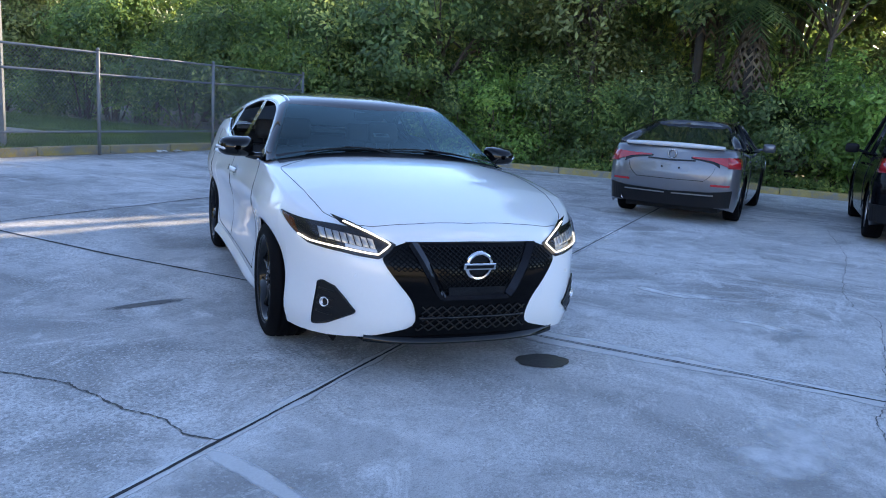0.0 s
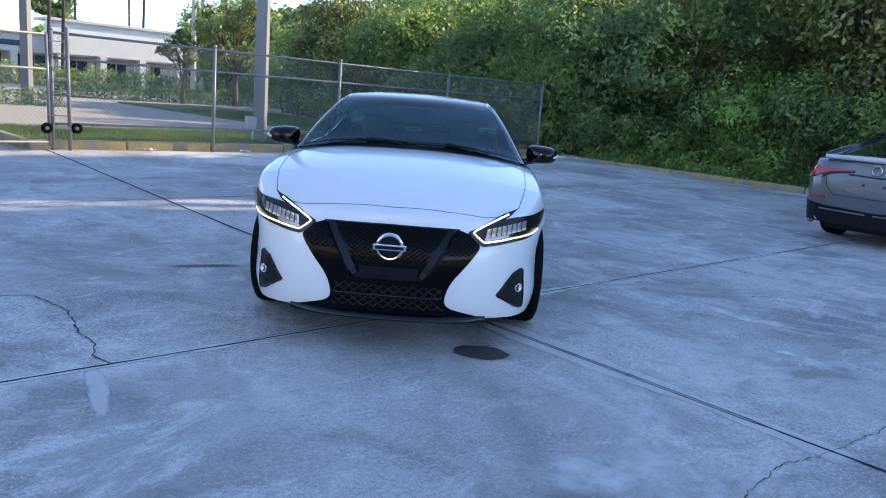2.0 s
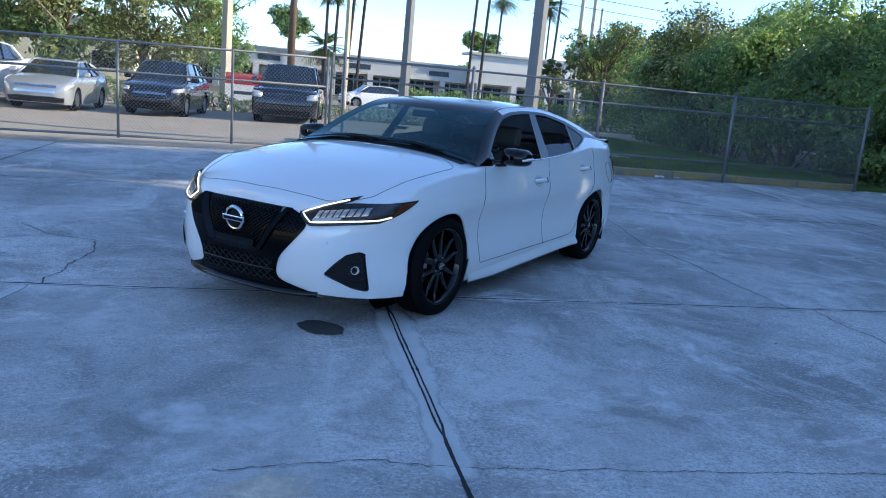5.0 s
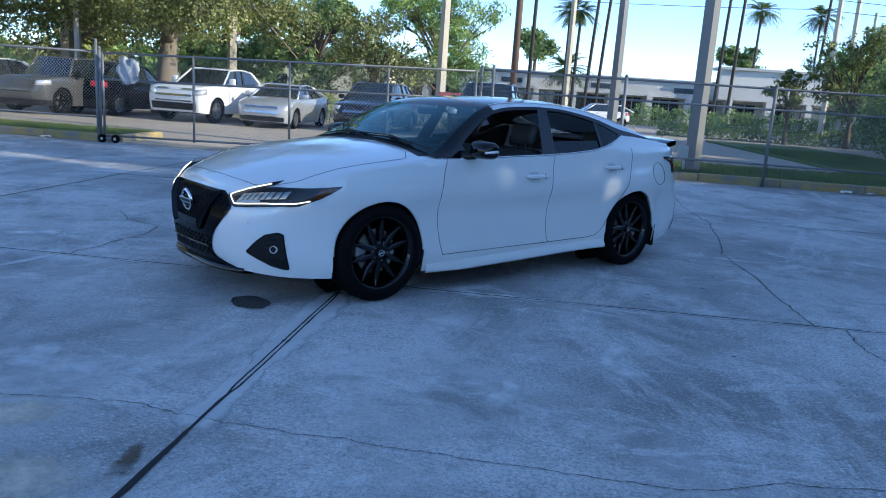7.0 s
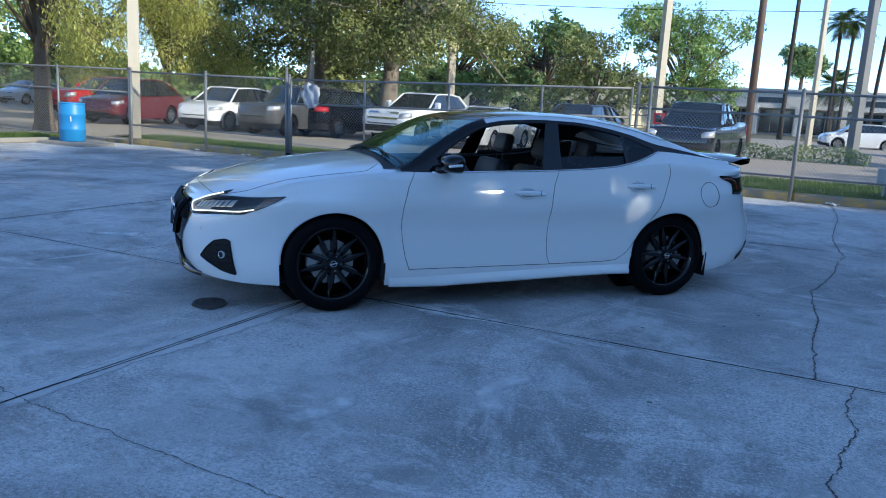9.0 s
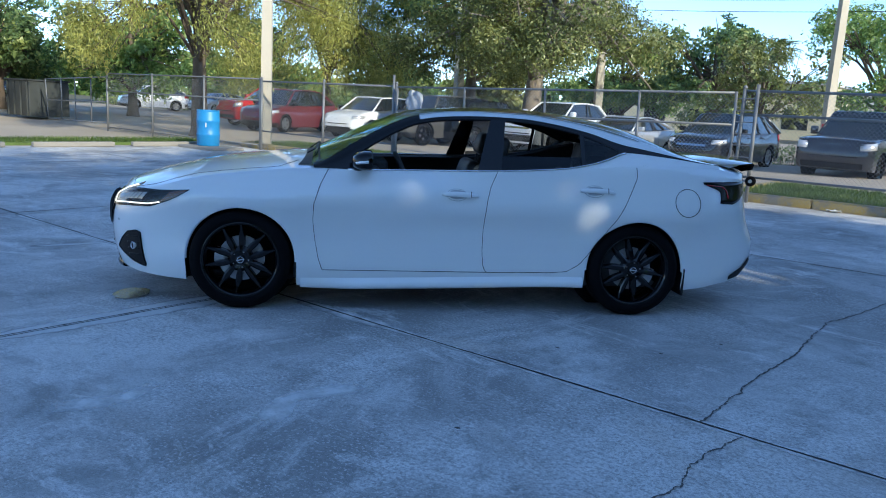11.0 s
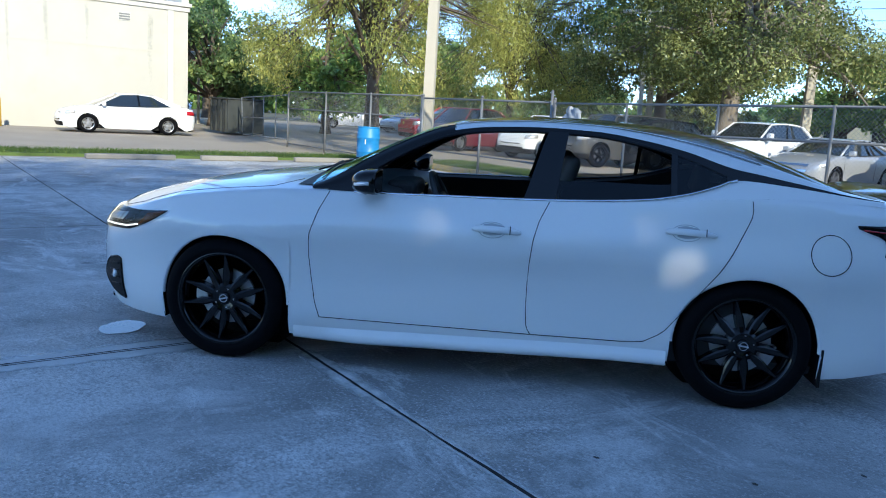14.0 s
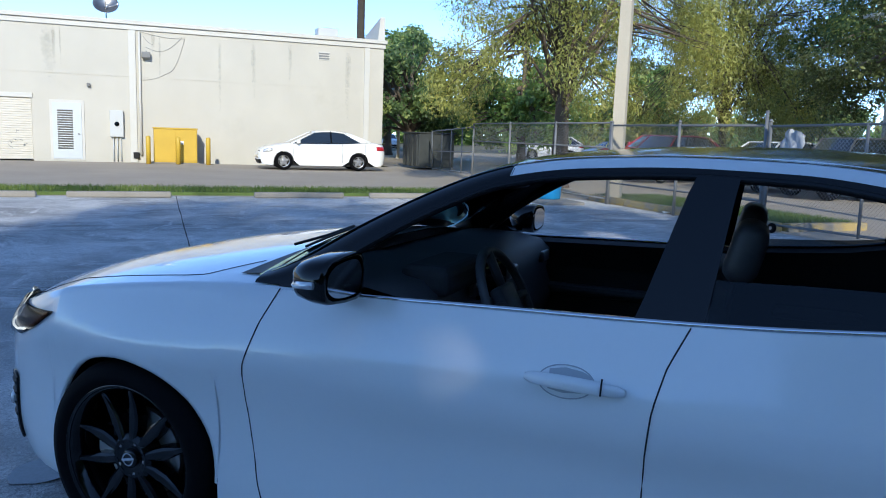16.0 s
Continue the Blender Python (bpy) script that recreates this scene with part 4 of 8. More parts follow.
# cabin --------------------------------------------------------------------
f_xsh = curve([(q.y, q.x) for q in shoulder if 0.2 < q.y < 3.45])
f_z1 = curve([(0.45, 0.975), (0.7, 0.975), (1.2, 0.988), (1.7, 1.004), (2.2, 1.040), (2.42, 1.082), (2.56, 1.128), (2.68, 1.172), (3.0, 1.150), (3.3, 1.118), (3.42, 1.108)])
f_z2 = curve([(0.45, 0.976), (0.62, 0.985), (0.80, 1.105), (0.94, 1.192), (1.05, 1.250), (1.18, 1.302), (1.40, 1.338), (1.70, 1.352), (1.95, 1.347), (2.2, 1.313), (2.42, 1.262), (2.68, 1.176), (3.0, 1.152), (3.3, 1.119), (3.42, 1.109)])
f_z4 = curve([(0.45, 0.99), (0.55, 1.032), (0.75, 1.158), (0.95, 1.268), (1.10, 1.333), (1.22, 1.366), (1.40, 1.390), (1.70, 1.404), (1.95, 1.400), (2.2, 1.378), (2.45, 1.338), (2.7, 1.280), (2.95, 1.208), (3.2, 1.142), (3.42, 1.112)])
f_zr = curve([(0.42, 1.052), (0.60, 1.135), (0.80, 1.232), (1.0, 1.322), (1.10, 1.362), (1.20, 1.388), (1.40, 1.412), (1.65, 1.430), (1.95, 1.436), (2.2, 1.428), (2.5, 1.398), (2.75, 1.352), (3.0, 1.272), (3.2, 1.193), (3.36, 1.128), (3.42, 1.112)])


def cabin_x(y, z):
    """Half width of the cabin's side at a height."""
    d = max(0.0, z - f_top(y))
    return f_xsh(y) - 0.012 - 0.50 * d - 0.22 * d * d


def cabin(y, k):
    """A point of the cabin's left side: k 0 shoulder, 1 window sill, 2 window head, 3 frame, 4 roof edge, 5 middle of the roof."""
    zs, z1, z2, z4 = f_top(y), f_z1(y), f_z2(y), f_z4(y)
    z1 = max(zs + 0.002, z1)
    z2 = max(z1 + 0.001, z2)
    z4 = max(z2 + 0.004, z4)
    z3 = z2 + (z4 - z2) * 0.42
    ks = [(f_xsh(y) - 0.001, zs), (cabin_x(y, z1), z1), (cabin_x(y, z2), z2), (cabin_x(y, z3) - 0.002, z3), (cabin_x(y, z4) - 0.028, z4)]
    if k <= 4:
        i = min(3, int(k))
        t = k - i
        a, b = ks[i], ks[i + 1]
        return Vector((a[0] + (b[0] - a[0]) * t, y, a[1] + (b[1] - a[1]) * t))
    x4, t = ks[4][0], 5 - k
    zr = max(f_zr(y), z4)
    return Vector((x4 * t, y, zr - (zr - z4) * t ** 2.4))


def cabin_patch(ya, yb, ka, kb, ny, nk, off=0.0, both=True, side=1, thick=0.0):
    """A piece of the cabin's skin; ya and yb may depend on k."""
    bm = bmesh.new()
    rows = []
    for k in steps(ka, kb, nk):
        y0 = ya(k) if callable(ya) else ya
        y1 = yb(k) if callable(yb) else yb
        row = []
        for y in steps(y0, y1, ny):
            p = cabin(y, k)
            if off:
                d = cabin(y, min(5, k + 0.05)) - cabin(y, max(0, k - 0.05))
                e = cabin(y + 0.02, k) - cabin(y - 0.02, k)
                nn = e.cross(d)
                if nn.length > 1e-9:
                    nn.normalize()
                    p = p + nn * (off if nn.x > -0.2 or k > 4.2 else -off)
            if side < 0:
                p.x = -p.x
            row.append(p)
        rows.append(row)
    grid_faces(bm, rows)
    if both:
        mirror_x(bm)
    bmesh.ops.remove_doubles(bm, verts=bm.verts[:], dist=0.0006)
    if thick:
        solid(bm, thick)
    return bm


def header_y(k):
    """Where the windshield ends and the roof begins, swept back towards the pillars."""
    return 1.02 + 0.11 * (5 - k) ** 2


part("windshield", cabin_patch(0.455, header_y, 4.0, 5.0, 16, 12, 0.0), M["glass_windshield"], sedan, "teal-coated windshield reflecting the sky", smooth=True).visible_shadow = False
part("rear_window", cabin_patch(2.80, 3.36, 4.06, 5.0, 12, 12, 0.0), M["glass_dark"], sedan, "dark tinted rear window", smooth=True)
part("roof", cabin_patch(header_y, 2.80, 4.0, 5.0, 30, 12, 0.0), M["paint_black"], sedan, "gloss black roof panel", smooth=True)
part("rear_shelf_trim", cabin_patch(3.36, 3.42, 4.06, 5.0, 2, 10, 0.0), M["plastic_black"], sedan, smooth=True)
for s in (1, -1):
    part("windshield_pillar", cabin_patch(0.47, 1.20, 2.0, 4.03, 18, 6, 0.001, False, s), M["gloss_black"], sedan, "gloss black windshield pillar", smooth=True)
    part("roof_rail", cabin_patch(1.195, 3.40, 3.0, 4.05, 40, 4, 0.001, False, s), M["paint_white"], sedan, "white roof side rail", smooth=True)
    part("window_frame", cabin_patch(1.195, 2.66, 2.0, 3.0, 30, 3, 0.001, False, s), M["gloss_black"], sedan, "black window frame", smooth=True)
    part("rear_pillar_trim", cabin_patch(2.62, 3.40, 1.0, 3.0, 16, 3, 0.0005, False, s), M["gloss_black"], sedan, "black rear pillar trim", smooth=True)
    part("quarter_panel", cabin_patch(0.50, 3.40, 0.0, 1.0, 50, 2, 0.0, False, s), M["paint_white"], sedan, smooth=True)
    part("centre_pillar", cabin_patch(lambda k: 1.60 + 0.10 * (k - 1), lambda k: 1.765 + 0.045 * (k - 1), 0.97, 2.05, 3, 6, 0.003, False, s), M["gloss_black"], sedan, "black centre pillar", smooth=True)
    part("quarter_window_bar", cabin_patch(2.345, 2.375, 0.97, 2.05, 1, 4, 0.003, False, s), M["gloss_black"], sedan)
    part("mirror_sail", cabin_patch(lambda k: 0.56, lambda k: 0.775 - 0.02 * (k - 1), 0.98, 2.0, 3, 3, 0.002, False, s), M["gloss_black"], sedan)
    g = part("quarter_window", cabin_patch(2.375, 2.66, 1.0, 2.0, 6, 5, -0.004, False, s), M["glass_dark"], sedan, "dark quarter window", smooth=True)
    g = part("rear_door_window", cabin_patch(1.77, 2.35, 1.0, 1.30 if s > 0 else 1.12, 8, 3, -0.008, False, s), M["glass_dark"], sedan, "lowered dark rear door window", smooth=True)
    # bright strip along the window sills
    bm = bmesh.new()
    add_tube(bm, [Vector((s * (cabin(y, 1).x + 0.006), y, cabin(y, 1).z - 0.001)) for y in steps(0.70, 2.67, 44)], 0.0085, 6)
    part("sill_strip", bm, M["chrome"], sedan, "bright window sill strip", smooth=True)
    # frame along the window heads, inner depth
    bm = bmesh.new()
    add_tube(bm, [Vector((s * (cabin(y, 2).x - 0.012), y, cabin(y, 2).z)) for y in steps(0.66, 2.66, 44)], 0.012, 6)
    part("window_seal", bm, M["plastic_black"], sedan, smooth=True)
    # inner door panel and pillar linings
    bm = bmesh.new()
    rows = [[(s * 0.80, y, z) for y in steps(0.6, 2.75, 12)] for z in (0.22, 0.6, 0.85)]
    rows.append([(s * (cabin(y, 1).x - 0.05), y, cabin(y, 1).z - 0.02) for y in steps(0.6, 2.75, 12)])
    rows.append([(s * (cabin(y, 1).x - 0.012), y, cabin(y, 1).z - 0.006) for y in steps(0.6, 2.75, 12)])
    grid_faces(bm, rows)
    part("door_lining", bm, M["interior"], sedan, "black inner door panel")
    for y0, y1, ym in ((0.95, 1.45, 1.2), (1.95, 2.3, 2.1)):
        part("armrest", box((s * 0.80 - 0.06, y0, 0.72), (s * 0.80 + 0.06, y1, 0.77), 0.02), M["leather"], sedan)
bm = cabin_patch(1.20, 2.78, 2.6, 5.0, 16, 10, -0.02)
part("headliner", bm, M["interior"], sedan, "dark headliner", smooth=True)
part("cabin_floor", box((-0.8, 0.5, 0.20), (0.8, 3.2, 0.24)), M["interior"], sedan)
part("rear_shelf", box((-0.72, 2.75, 0.95), (0.72, 3.35, 1.06), 0.02), M["interior"], sedan)
part("firewall", box((-0.84, 0.35, 0.2), (0.84, 0.62, 0.94), 0.02), M["interior"], sedan)
part("underbody", box((-0.70, -0.50, 0.17), (0.70, 3.35, 0.23), 0.02), M["plastic_black"], sedan)

# dashboard, steering wheel, seats
bm = bmesh.new()
rows = []
for y, z in ((0.52, 0.985), (0.62, 1.0), (0.80, 0.995), (0.92, 0.975), (0.97, 0.93), (0.955, 0.84), (0.99, 0.74), (0.96, 0.60), (0.8, 0.5)):
    rows.append([(x, y + 0.05 * (1 - (abs(x) / 0.8) ** 2) * -0.6, z + (0.015 if 0.2 < x < 0.6 and z > 0.9 else 0)) for x in steps(-0.78, 0.78, 12)])
grid_faces(bm, rows)
part("dashboard", bm, M["leather"], sedan, "dark leather dashboard", smooth=True)
part("instrument_hood", box((0.2, 0.82, 0.93), (0.56, 0.99, 1.03), 0.03, 3), M["interior"], sedan)
part("centre_screen", box((-0.13, 0.93, 0.84), (0.13, 0.965, 0.97), 0.008), M["gloss_black"], sedan)
for x in (-0.70, 0.70, -0.2, 0.2):
    part("air_vent", box((x - 0.055, 0.945, 0.88), (x + 0.055, 0.975, 0.93), 0.008), M["alloy"], sedan)
part("centre_console", box((-0.14, 0.95, 0.3), (0.14, 1.75, 0.66), 0.03), M["leather"], sedan)
bm = bmesh.new()
wm = Matrix.Translation((0.37, 1.13, 0.905)) @ Matrix.Rotation(radians(-64), 4, "X")
n1, n2 = 28, 8
rings = []
for i in range(n1):
    a = i * math.tau / n1
    rings.append([bm.verts.new(wm @ Vector(((0.182 + 0.016 * math.cos(b)) * math.cos(a), (0.182 + 0.016 * math.cos(b)) * math.sin(a), 0.016 * math.sin(b)))) for b in [j * math.tau / n2 for j in range(n2)]])
for i in range(n1):
    for j in range(n2):
        bm.faces.new((rings[i][j], rings[(i + 1) % n1][j], rings[(i + 1) % n1][(j + 1) % n2], rings[i][(j + 1) % n2]))
add_box(bm, (-0.075, -0.06, -0.025), (0.075, 0.05, 0.02), 0.015, 2, wm)
for a in (0.0, math.pi, -math.pi / 2):
    add_tube(bm, [wm @ Vector((0.06 * math.cos(a), 0.06 * math.sin(a), 0)), wm @ Vector((0.18 * math.cos(a), 0.18 * math.sin(a), 0))], 0.016, 6)
add_tube(bm, [wm @ Vector((0, 0, -0.02)), (0.37, 0.93, 0.84)], 0.03, 8)
part("steering_wheel", bm, M["leather"], sedan, "black leather steering wheel", smooth=True)


def seat(x, y, w, back_h, name):
    """Cushion, tilted backrest and headrest of one seat."""
    part(name + "_cushion", box((x - w / 2, y - 0.52, 0.34), (x + w / 2, y, 0.56), 0.06, 3), M["leather"], sedan, smooth=True)
    bm = bmesh.new()
    add_box(bm, (-w / 2, -0.06, 0), (w / 2, 0.07, back_h), 0.055, 3, Matrix.Translation((x, y - 0.03, 0.48)) @ Matrix.Rotation(radians(-19), 4, "X"))
    part(name + "_back", bm, M["leather"], sedan, smooth=True)
    bm = bmesh.new()
    hm = Matrix.Translation((x, y + 0.19, 0.48 + back_h * 0.94)) @ Matrix.Rotation(radians(-14), 4, "X")
    add_box(bm, (-0.13, -0.045, 0.06), (0.13, 0.05, 0.235), 0.04, 3, hm)
    for q in (-0.06, 0.06):
        add_tube(bm, [hm @ Vector((q, 0, -0.04)), hm @ Vector((q, 0, 0.08))], 0.007, 6)
    part(name + "_headrest", bm, M["leather"], sedan, smooth=True)


for s in (1, -1):
    seat(s * 0.37, 1.61, 0.50, 0.55, "front_seat")
    seat(s * 0.42, 2.50, 0.56, 0.50, "rear_seat")

# outside trim, laid on the skin -------------------------------------------
out_s = [0.0]
for p, q in zip(OUT, OUT[1:]):
    out_s.append(out_s[-1] + math.hypot(q[0] - p[0], q[1] - p[1]))
f_ox = curve(list(zip(out_s, [p[0] for p in OUT])))
f_oy = curve(list(zip(out_s, [p[1] for p in OUT])))
f_s_of_x = curve([(p[0], s) for p, s in zip(OUT[:12], out_s[:12])])
f_s_of_y = curve([(p[1], s) for p, s in zip(OUT, out_s)])


def on_skin(s, z, off=0.0, side=1):
    """The body's surface at arc length s from the nose and height z, lifted by off."""
    sg = side
    if s < 0:
        s, sg = -s, -side
    p = skin(f_ox(s), f_oy(s), z)
    if off:
        a = skin(f_ox(s + 0.01), f_oy(s + 0.01), z) - skin(f_ox(max(0, s - 0.01)), f_oy(max(0, s - 0.01)), z)
        b = skin(f_ox(s), f_oy(s), z + 0.01) - skin(f_ox(s), f_oy(s), z - 0.01)
        nn = a.cross(b).normalized()
        if s < 0.01:
            nn.x = 0
        p = p + nn * off
    return Vector((sg * p.x, p.y, p.z))


def sx(x):
    return math.copysign(f_s_of_x(abs(x)), x)


def along(line, n):
    """n + 1 points spread evenly over a polyline of tuples."""
    d = [0.0]
    for a, b in zip(line, line[1:]):
        d.append(d[-1] + math.dist(a, b))
    res = []
    for i in range(n + 1):
        t = d[-1] * i / n
        j = min(len(line) - 2, next((k - 1 for k in range(1, len(d)) if t <= d[k] + 1e-9), len(line) - 2))
        f = (t - d[j]) / max(1e-9, d[j + 1] - d[j])
        res.append(tuple(a + (b - a) * f for a, b in zip(line[j], line[j + 1])))
    return res


def skin_patch(top, bottom, n, m, off, side=1, lift=None, thick=0.0):
    """A plate on the skin between two lines of (s, z)."""
    bm = bmesh.new()
    A, B = along(top, n), along(bottom, n)
    rows = []
    for j in range(m + 1):
        t = j / m
        rows.append([on_skin(a[0] + (b[0] - a[0]) * t, a[1] + (b[1] - a[1]) * t, (lift(i / n, t) if lift else off), side) for i, (a, b) in enumerate(zip(A, B))])
    grid_faces(bm, rows)
    if thick:
        solid(bm, thick)
    return bm


def skin_bar(line, n, r, off, side=1, flat=None):
    bm = bmesh.new()
    add_tube(bm, [on_skin(a, b, off, side) for a, b in along(line, n)], r, 6, flat=flat)
    return bm


def yz(*pts):
    return [(f_s_of_y(y), z) for y, z in pts]


def xz(*pts):
    return [(sx(x), z) for x, z in pts]


gap_mat = material("panel_gap", (0.01, 0.01, 0.011), 0.8)
cup_shade_mat = material("painted_cup_shade", (0.42, 0.43, 0.45), 0.4, vary=0.03, coat=0.6)
DOORS = [yz((0.57, 0.972), (0.52, 0.87), (0.48, 0.74), (0.475, 0.62), (0.49, 0.50), (0.515, 0.37), (0.545, 0.285)),
         yz((1.735, 0.998), (1.69, 0.90), (1.665, 0.80), (1.655, 0.68), (1.652, 0.57), (1.655, 0.42), (1.665, 0.33), (1.69, 0.295)),
         yz((2.745, 1.075), (2.75, 1.01), (2.72, 0.94), (2.66, 0.82), (2.59, 0.70), (2.50, 0.56), (2.42, 0.445), (2.36, 0.37), (2.27, 0.318), (2.15, 0.306)),
         yz((0.545, 0.285), (1.0, 0.288), (1.69, 0.295), (2.15, 0.306))]
for sd in (1, -1):
    for line in DOORS:
        part("panel_gap", skin_bar(line, 26, 0.0022, 0.0, sd), gap_mat, sedan, smooth=True)
    # sill skirt with a ledge
    bm = bmesh.new()
    rows = []
    for y in steps(0.40, 2.39, 30):
        s = f_s_of_y(y)
        z0 = f_sill(y)
        w = 0.030 * min(1, (y - 0.40) / 0.5 + 0.25)
        rows.append([on_skin(s, z0 + 0.055, 0.001, sd), on_skin(s, z0 + 0.030, 0.008 + w * 0.5, sd), on_skin(s, z0 + 0.012, 0.012 + w, sd), on_skin(s, z0 - 0.006, 0.010 + w, sd), on_skin(s, z0 - 0.02, -0.02, sd)])
    grid_faces(bm, rows)
    part("sill_skirt", bm, M["paint_white"], sedan, smooth=True)
    # arch lips
    for yc in (0.0, WB):
        bm = bmesh.new()
        rows = []
        for k in range(33):
            a = math.pi * (0.0 + 1.0 * k / 32)
            y, z = yc + ARCH * math.cos(a), 0.335 + ARCH * math.sin(a)
            zz = max(z, f_sill(y))
            p = on_skin(f_s_of_y(y), zz, 0.0, sd)
            rows.append([p, p + Vector((-sd * 0.002, 0, 0)) + Vector((0, -math.cos(a), -math.sin(a))) * 0.012, p + Vector((-sd * 0.016, -math.cos(a) * 0.012, -math.sin(a) * 0.012))])
        grid_faces(bm, rows)
        part("arch_lip", bm, M["paint_white"], sedan, smooth=True)
    # door handles: a flat cup, the scoop's shade put into its grey, and a grip
    for y0, y1, z in ((1.345, 1.60, 0.835), (2.325, 2.575, 0.897)):
        s0, s1 = f_s_of_y(y0), f_s_of_y(y1)
        bm = skin_patch([(s0 + 0.06, z + 0.026), (s0 + 0.10, z + 0.034), (s0 + 0.15, z + 0.028), (s0 + 0.17, z + 0.018)], [(s0 + 0.06, z - 0.022), (s0 + 0.10, z - 0.028), (s0 + 0.15, z - 0.022), (s0 + 0.17, z - 0.012)], 8, 4, 0.0012, sd)
        part("handle_cup", bm, cup_shade_mat, sedan, smooth=True)
        for up in (1, -1):
            rim = [(s0 + 0.105 + 0.072 * math.cos(a), z + up * 0.040 * math.sin(a)) for a in steps(math.pi * 0.04, math.pi * 0.96, 16)]
            part("handle_cup_edge", skin_bar(rim, 18, 0.0016, 0.0006, sd), cup_shade_mat, sedan, smooth=True)
        bm = bmesh.new()
        rows = []
        for i in range(15):
            t = i / 14
            s = s0 + (s1 - s0) * t
            h = 0.017 * (0.45 + 0.55 * math.sin(math.pi * (0.12 + 0.8 * t)) ** 0.5) if 0 < i < 14 else 0.008
            o = 0.034 * math.sin(math.pi * (0.04 + 0.92 * t)) ** 0.55
            ring = []
            for q in range(10):
                b = q * math.tau / 10
                ring.append(on_skin(s, z + h * math.sin(b) - 0.006 * t, o + 0.010 * math.cos(b), sd))
            rows.append(ring + ring[:1])
        grid_faces(bm, rows)
        bmesh.ops.remove_doubles(bm, verts=bm.verts[:], dist=0.0003)
        part("door_handle", bm, M["paint_white"], sedan, "white door handle", smooth=True)
        part("panel_gap", skin_bar([(s1 - 0.055, z + 0.017), (s1 - 0.055, z - 0.02)], 4, 0.0022, 0.0385, sd), gap_mat, sedan)
    # tail lamp
    top = yz((3.26, 0.992), (3.36, 0.994), (3.5, 0.996), (3.60, 0.998), (3.74, 0.998), (3.83, 0.99))
    low = yz((3.27, 0.978), (3.36, 0.955), (3.45, 0.935), (3.47, 0.90), (3.44, 0.845), (3.60, 0.835), (3.72, 0.87), (3.83, 0.96))
    part("tail_lamp", skin_patch(top, low, 16, 6, 0.006, sd, thick=0.006), M["tail_dark"], sedan, "smoked tail lamp", smooth=True)
    part("tail_lamp_strip", skin_bar(yz((3.30, 0.972), (3.47, 0.962), (3.52, 0.94), (3.54, 0.88)), 12, 0.004, 0.008, sd), M["red_lens"], sedan, smooth=True)
    # dark corner of the rear bumper
    part("bumper_corner", skin_patch(yz((3.60, 0.30), (3.70, 0.36), (3.76, 0.43)), yz((3.62, 0.27), (3.74, 0.29), (3.80, 0.38)), 6, 2, 0.004, sd, thick=0.004), M["plastic_black"], sedan)
    # mud flap behind the rear wheel
    part("mud_flap", box((sd * 0.80 - 0.10, WB + 0.375, 0.16), (sd * 0.80 + 0.10, WB + 0.39, 0.36), 0.004), M["plastic_black"], sedan)
    # mirror
    mr = part("door_mirror", bmesh.new(), M["gloss_black"], sedan, "gloss black door mirror")
    bm = bmesh.new()
    c = Vector((sd * 0.965, 0.80, 1.045))
    rows = []
    for i, (y, hx, hz, dz) in enumerate(((-0.075, 0.02, 0.014, 0.0), (-0.068, 0.066, 0.038, 0.0), (-0.04, 0.098, 0.056, 0.002), (0.0, 0.112, 0.065, 0.003), (0.04, 0.114, 0.067, 0.003), (0.055, 0.110, 0.064, 0.003), (0.056, 0.100, 0.056, 0.003))):
        ring = []
        for q in range(16):
            b = q * math.tau / 16
            cx, cz = math.cos(b), math.sin(b)
            ex = math.copysign(abs(cx) ** 0.5, cx) * hx
            ez = math.copysign(abs(cz) ** 0.6, cz) * hz * (1.0 - 0.18 * cx * sd * 1)
            ring.append(c + Vector((ex, y, ez + dz)))
        rows.append(ring + ring[:1])
    grid_faces(bm, rows)
    bmesh.ops.remove_doubles(bm, verts=bm.verts[:], dist=0.0003)
    add_tube(bm, [(sd * 0.79, 0.72, 0.995), (sd * 0.84, 0.76, 0.99), (sd * 0.90, 0.79, 1.0)], [0.03, 0.026, 0.024], 8)
    bmesh.ops.recalc_face_normals(bm, faces=bm.faces[:])
    bm.to_mesh(mr.data)
    bm.free()
    mr.data.polygons.foreach_set("use_smooth", [True] * len(mr.data.polygons))
    bm = bmesh.new()
    face = []
    for q in range(24):
        b = q * math.tau / 24
        cx, cz = math.cos(b), math.sin(b)
        face.append(bm.verts.new(c + Vector((math.copysign(abs(cx) ** 0.7, cx) * 0.092, 0.0568, 0.003 + math.copysign(abs(cz) ** 0.8, cz) * 0.049 * (1.0 - 0.18 * cx * sd)))))
    bm.faces.new(face)
    solid(bm, 0.003)
    part("mirror_glass", bm, M["chrome"], mr)
    bm = bmesh.new()
    add_tube(bm, [c + Vector((sd * 0.03, -0.055, -0.012)), c + Vector((sd * 0.085, -0.045, -0.008)), c + Vector((sd * 0.117, -0.005, 0.0)), c + Vector((sd * 0.122, 0.03, 0.002))], 0.011, 6)
    part("mirror_signal", bm, M["lamp_white"], mr, "bright signal strip", smooth=True)

    # headlamp
    bm = skin_patch(xz((0.420, 0.705), (0.50, 0.738), (0.56, 0.756), (0.62, 0.768), (0.690, 0.776)) + yz((-0.62, 0.780), (-0.50, 0.787), (-0.40, 0.795), (-0.35, 0.799)),
                    xz((0.420, 0.700), (0.46, 0.664), (0.505, 0.632), (0.60, 0.640), (0.669, 0.650)) + yz((-0.62, 0.664), (-0.50, 0.715), (-0.40, 0.770), (-0.35, 0.794)), 28, 8, 0.003, sd)
    part("headlamp", bm, M["lamp_bowl"], sedan, "dark headlamp with a bright daylight strip", smooth=True)
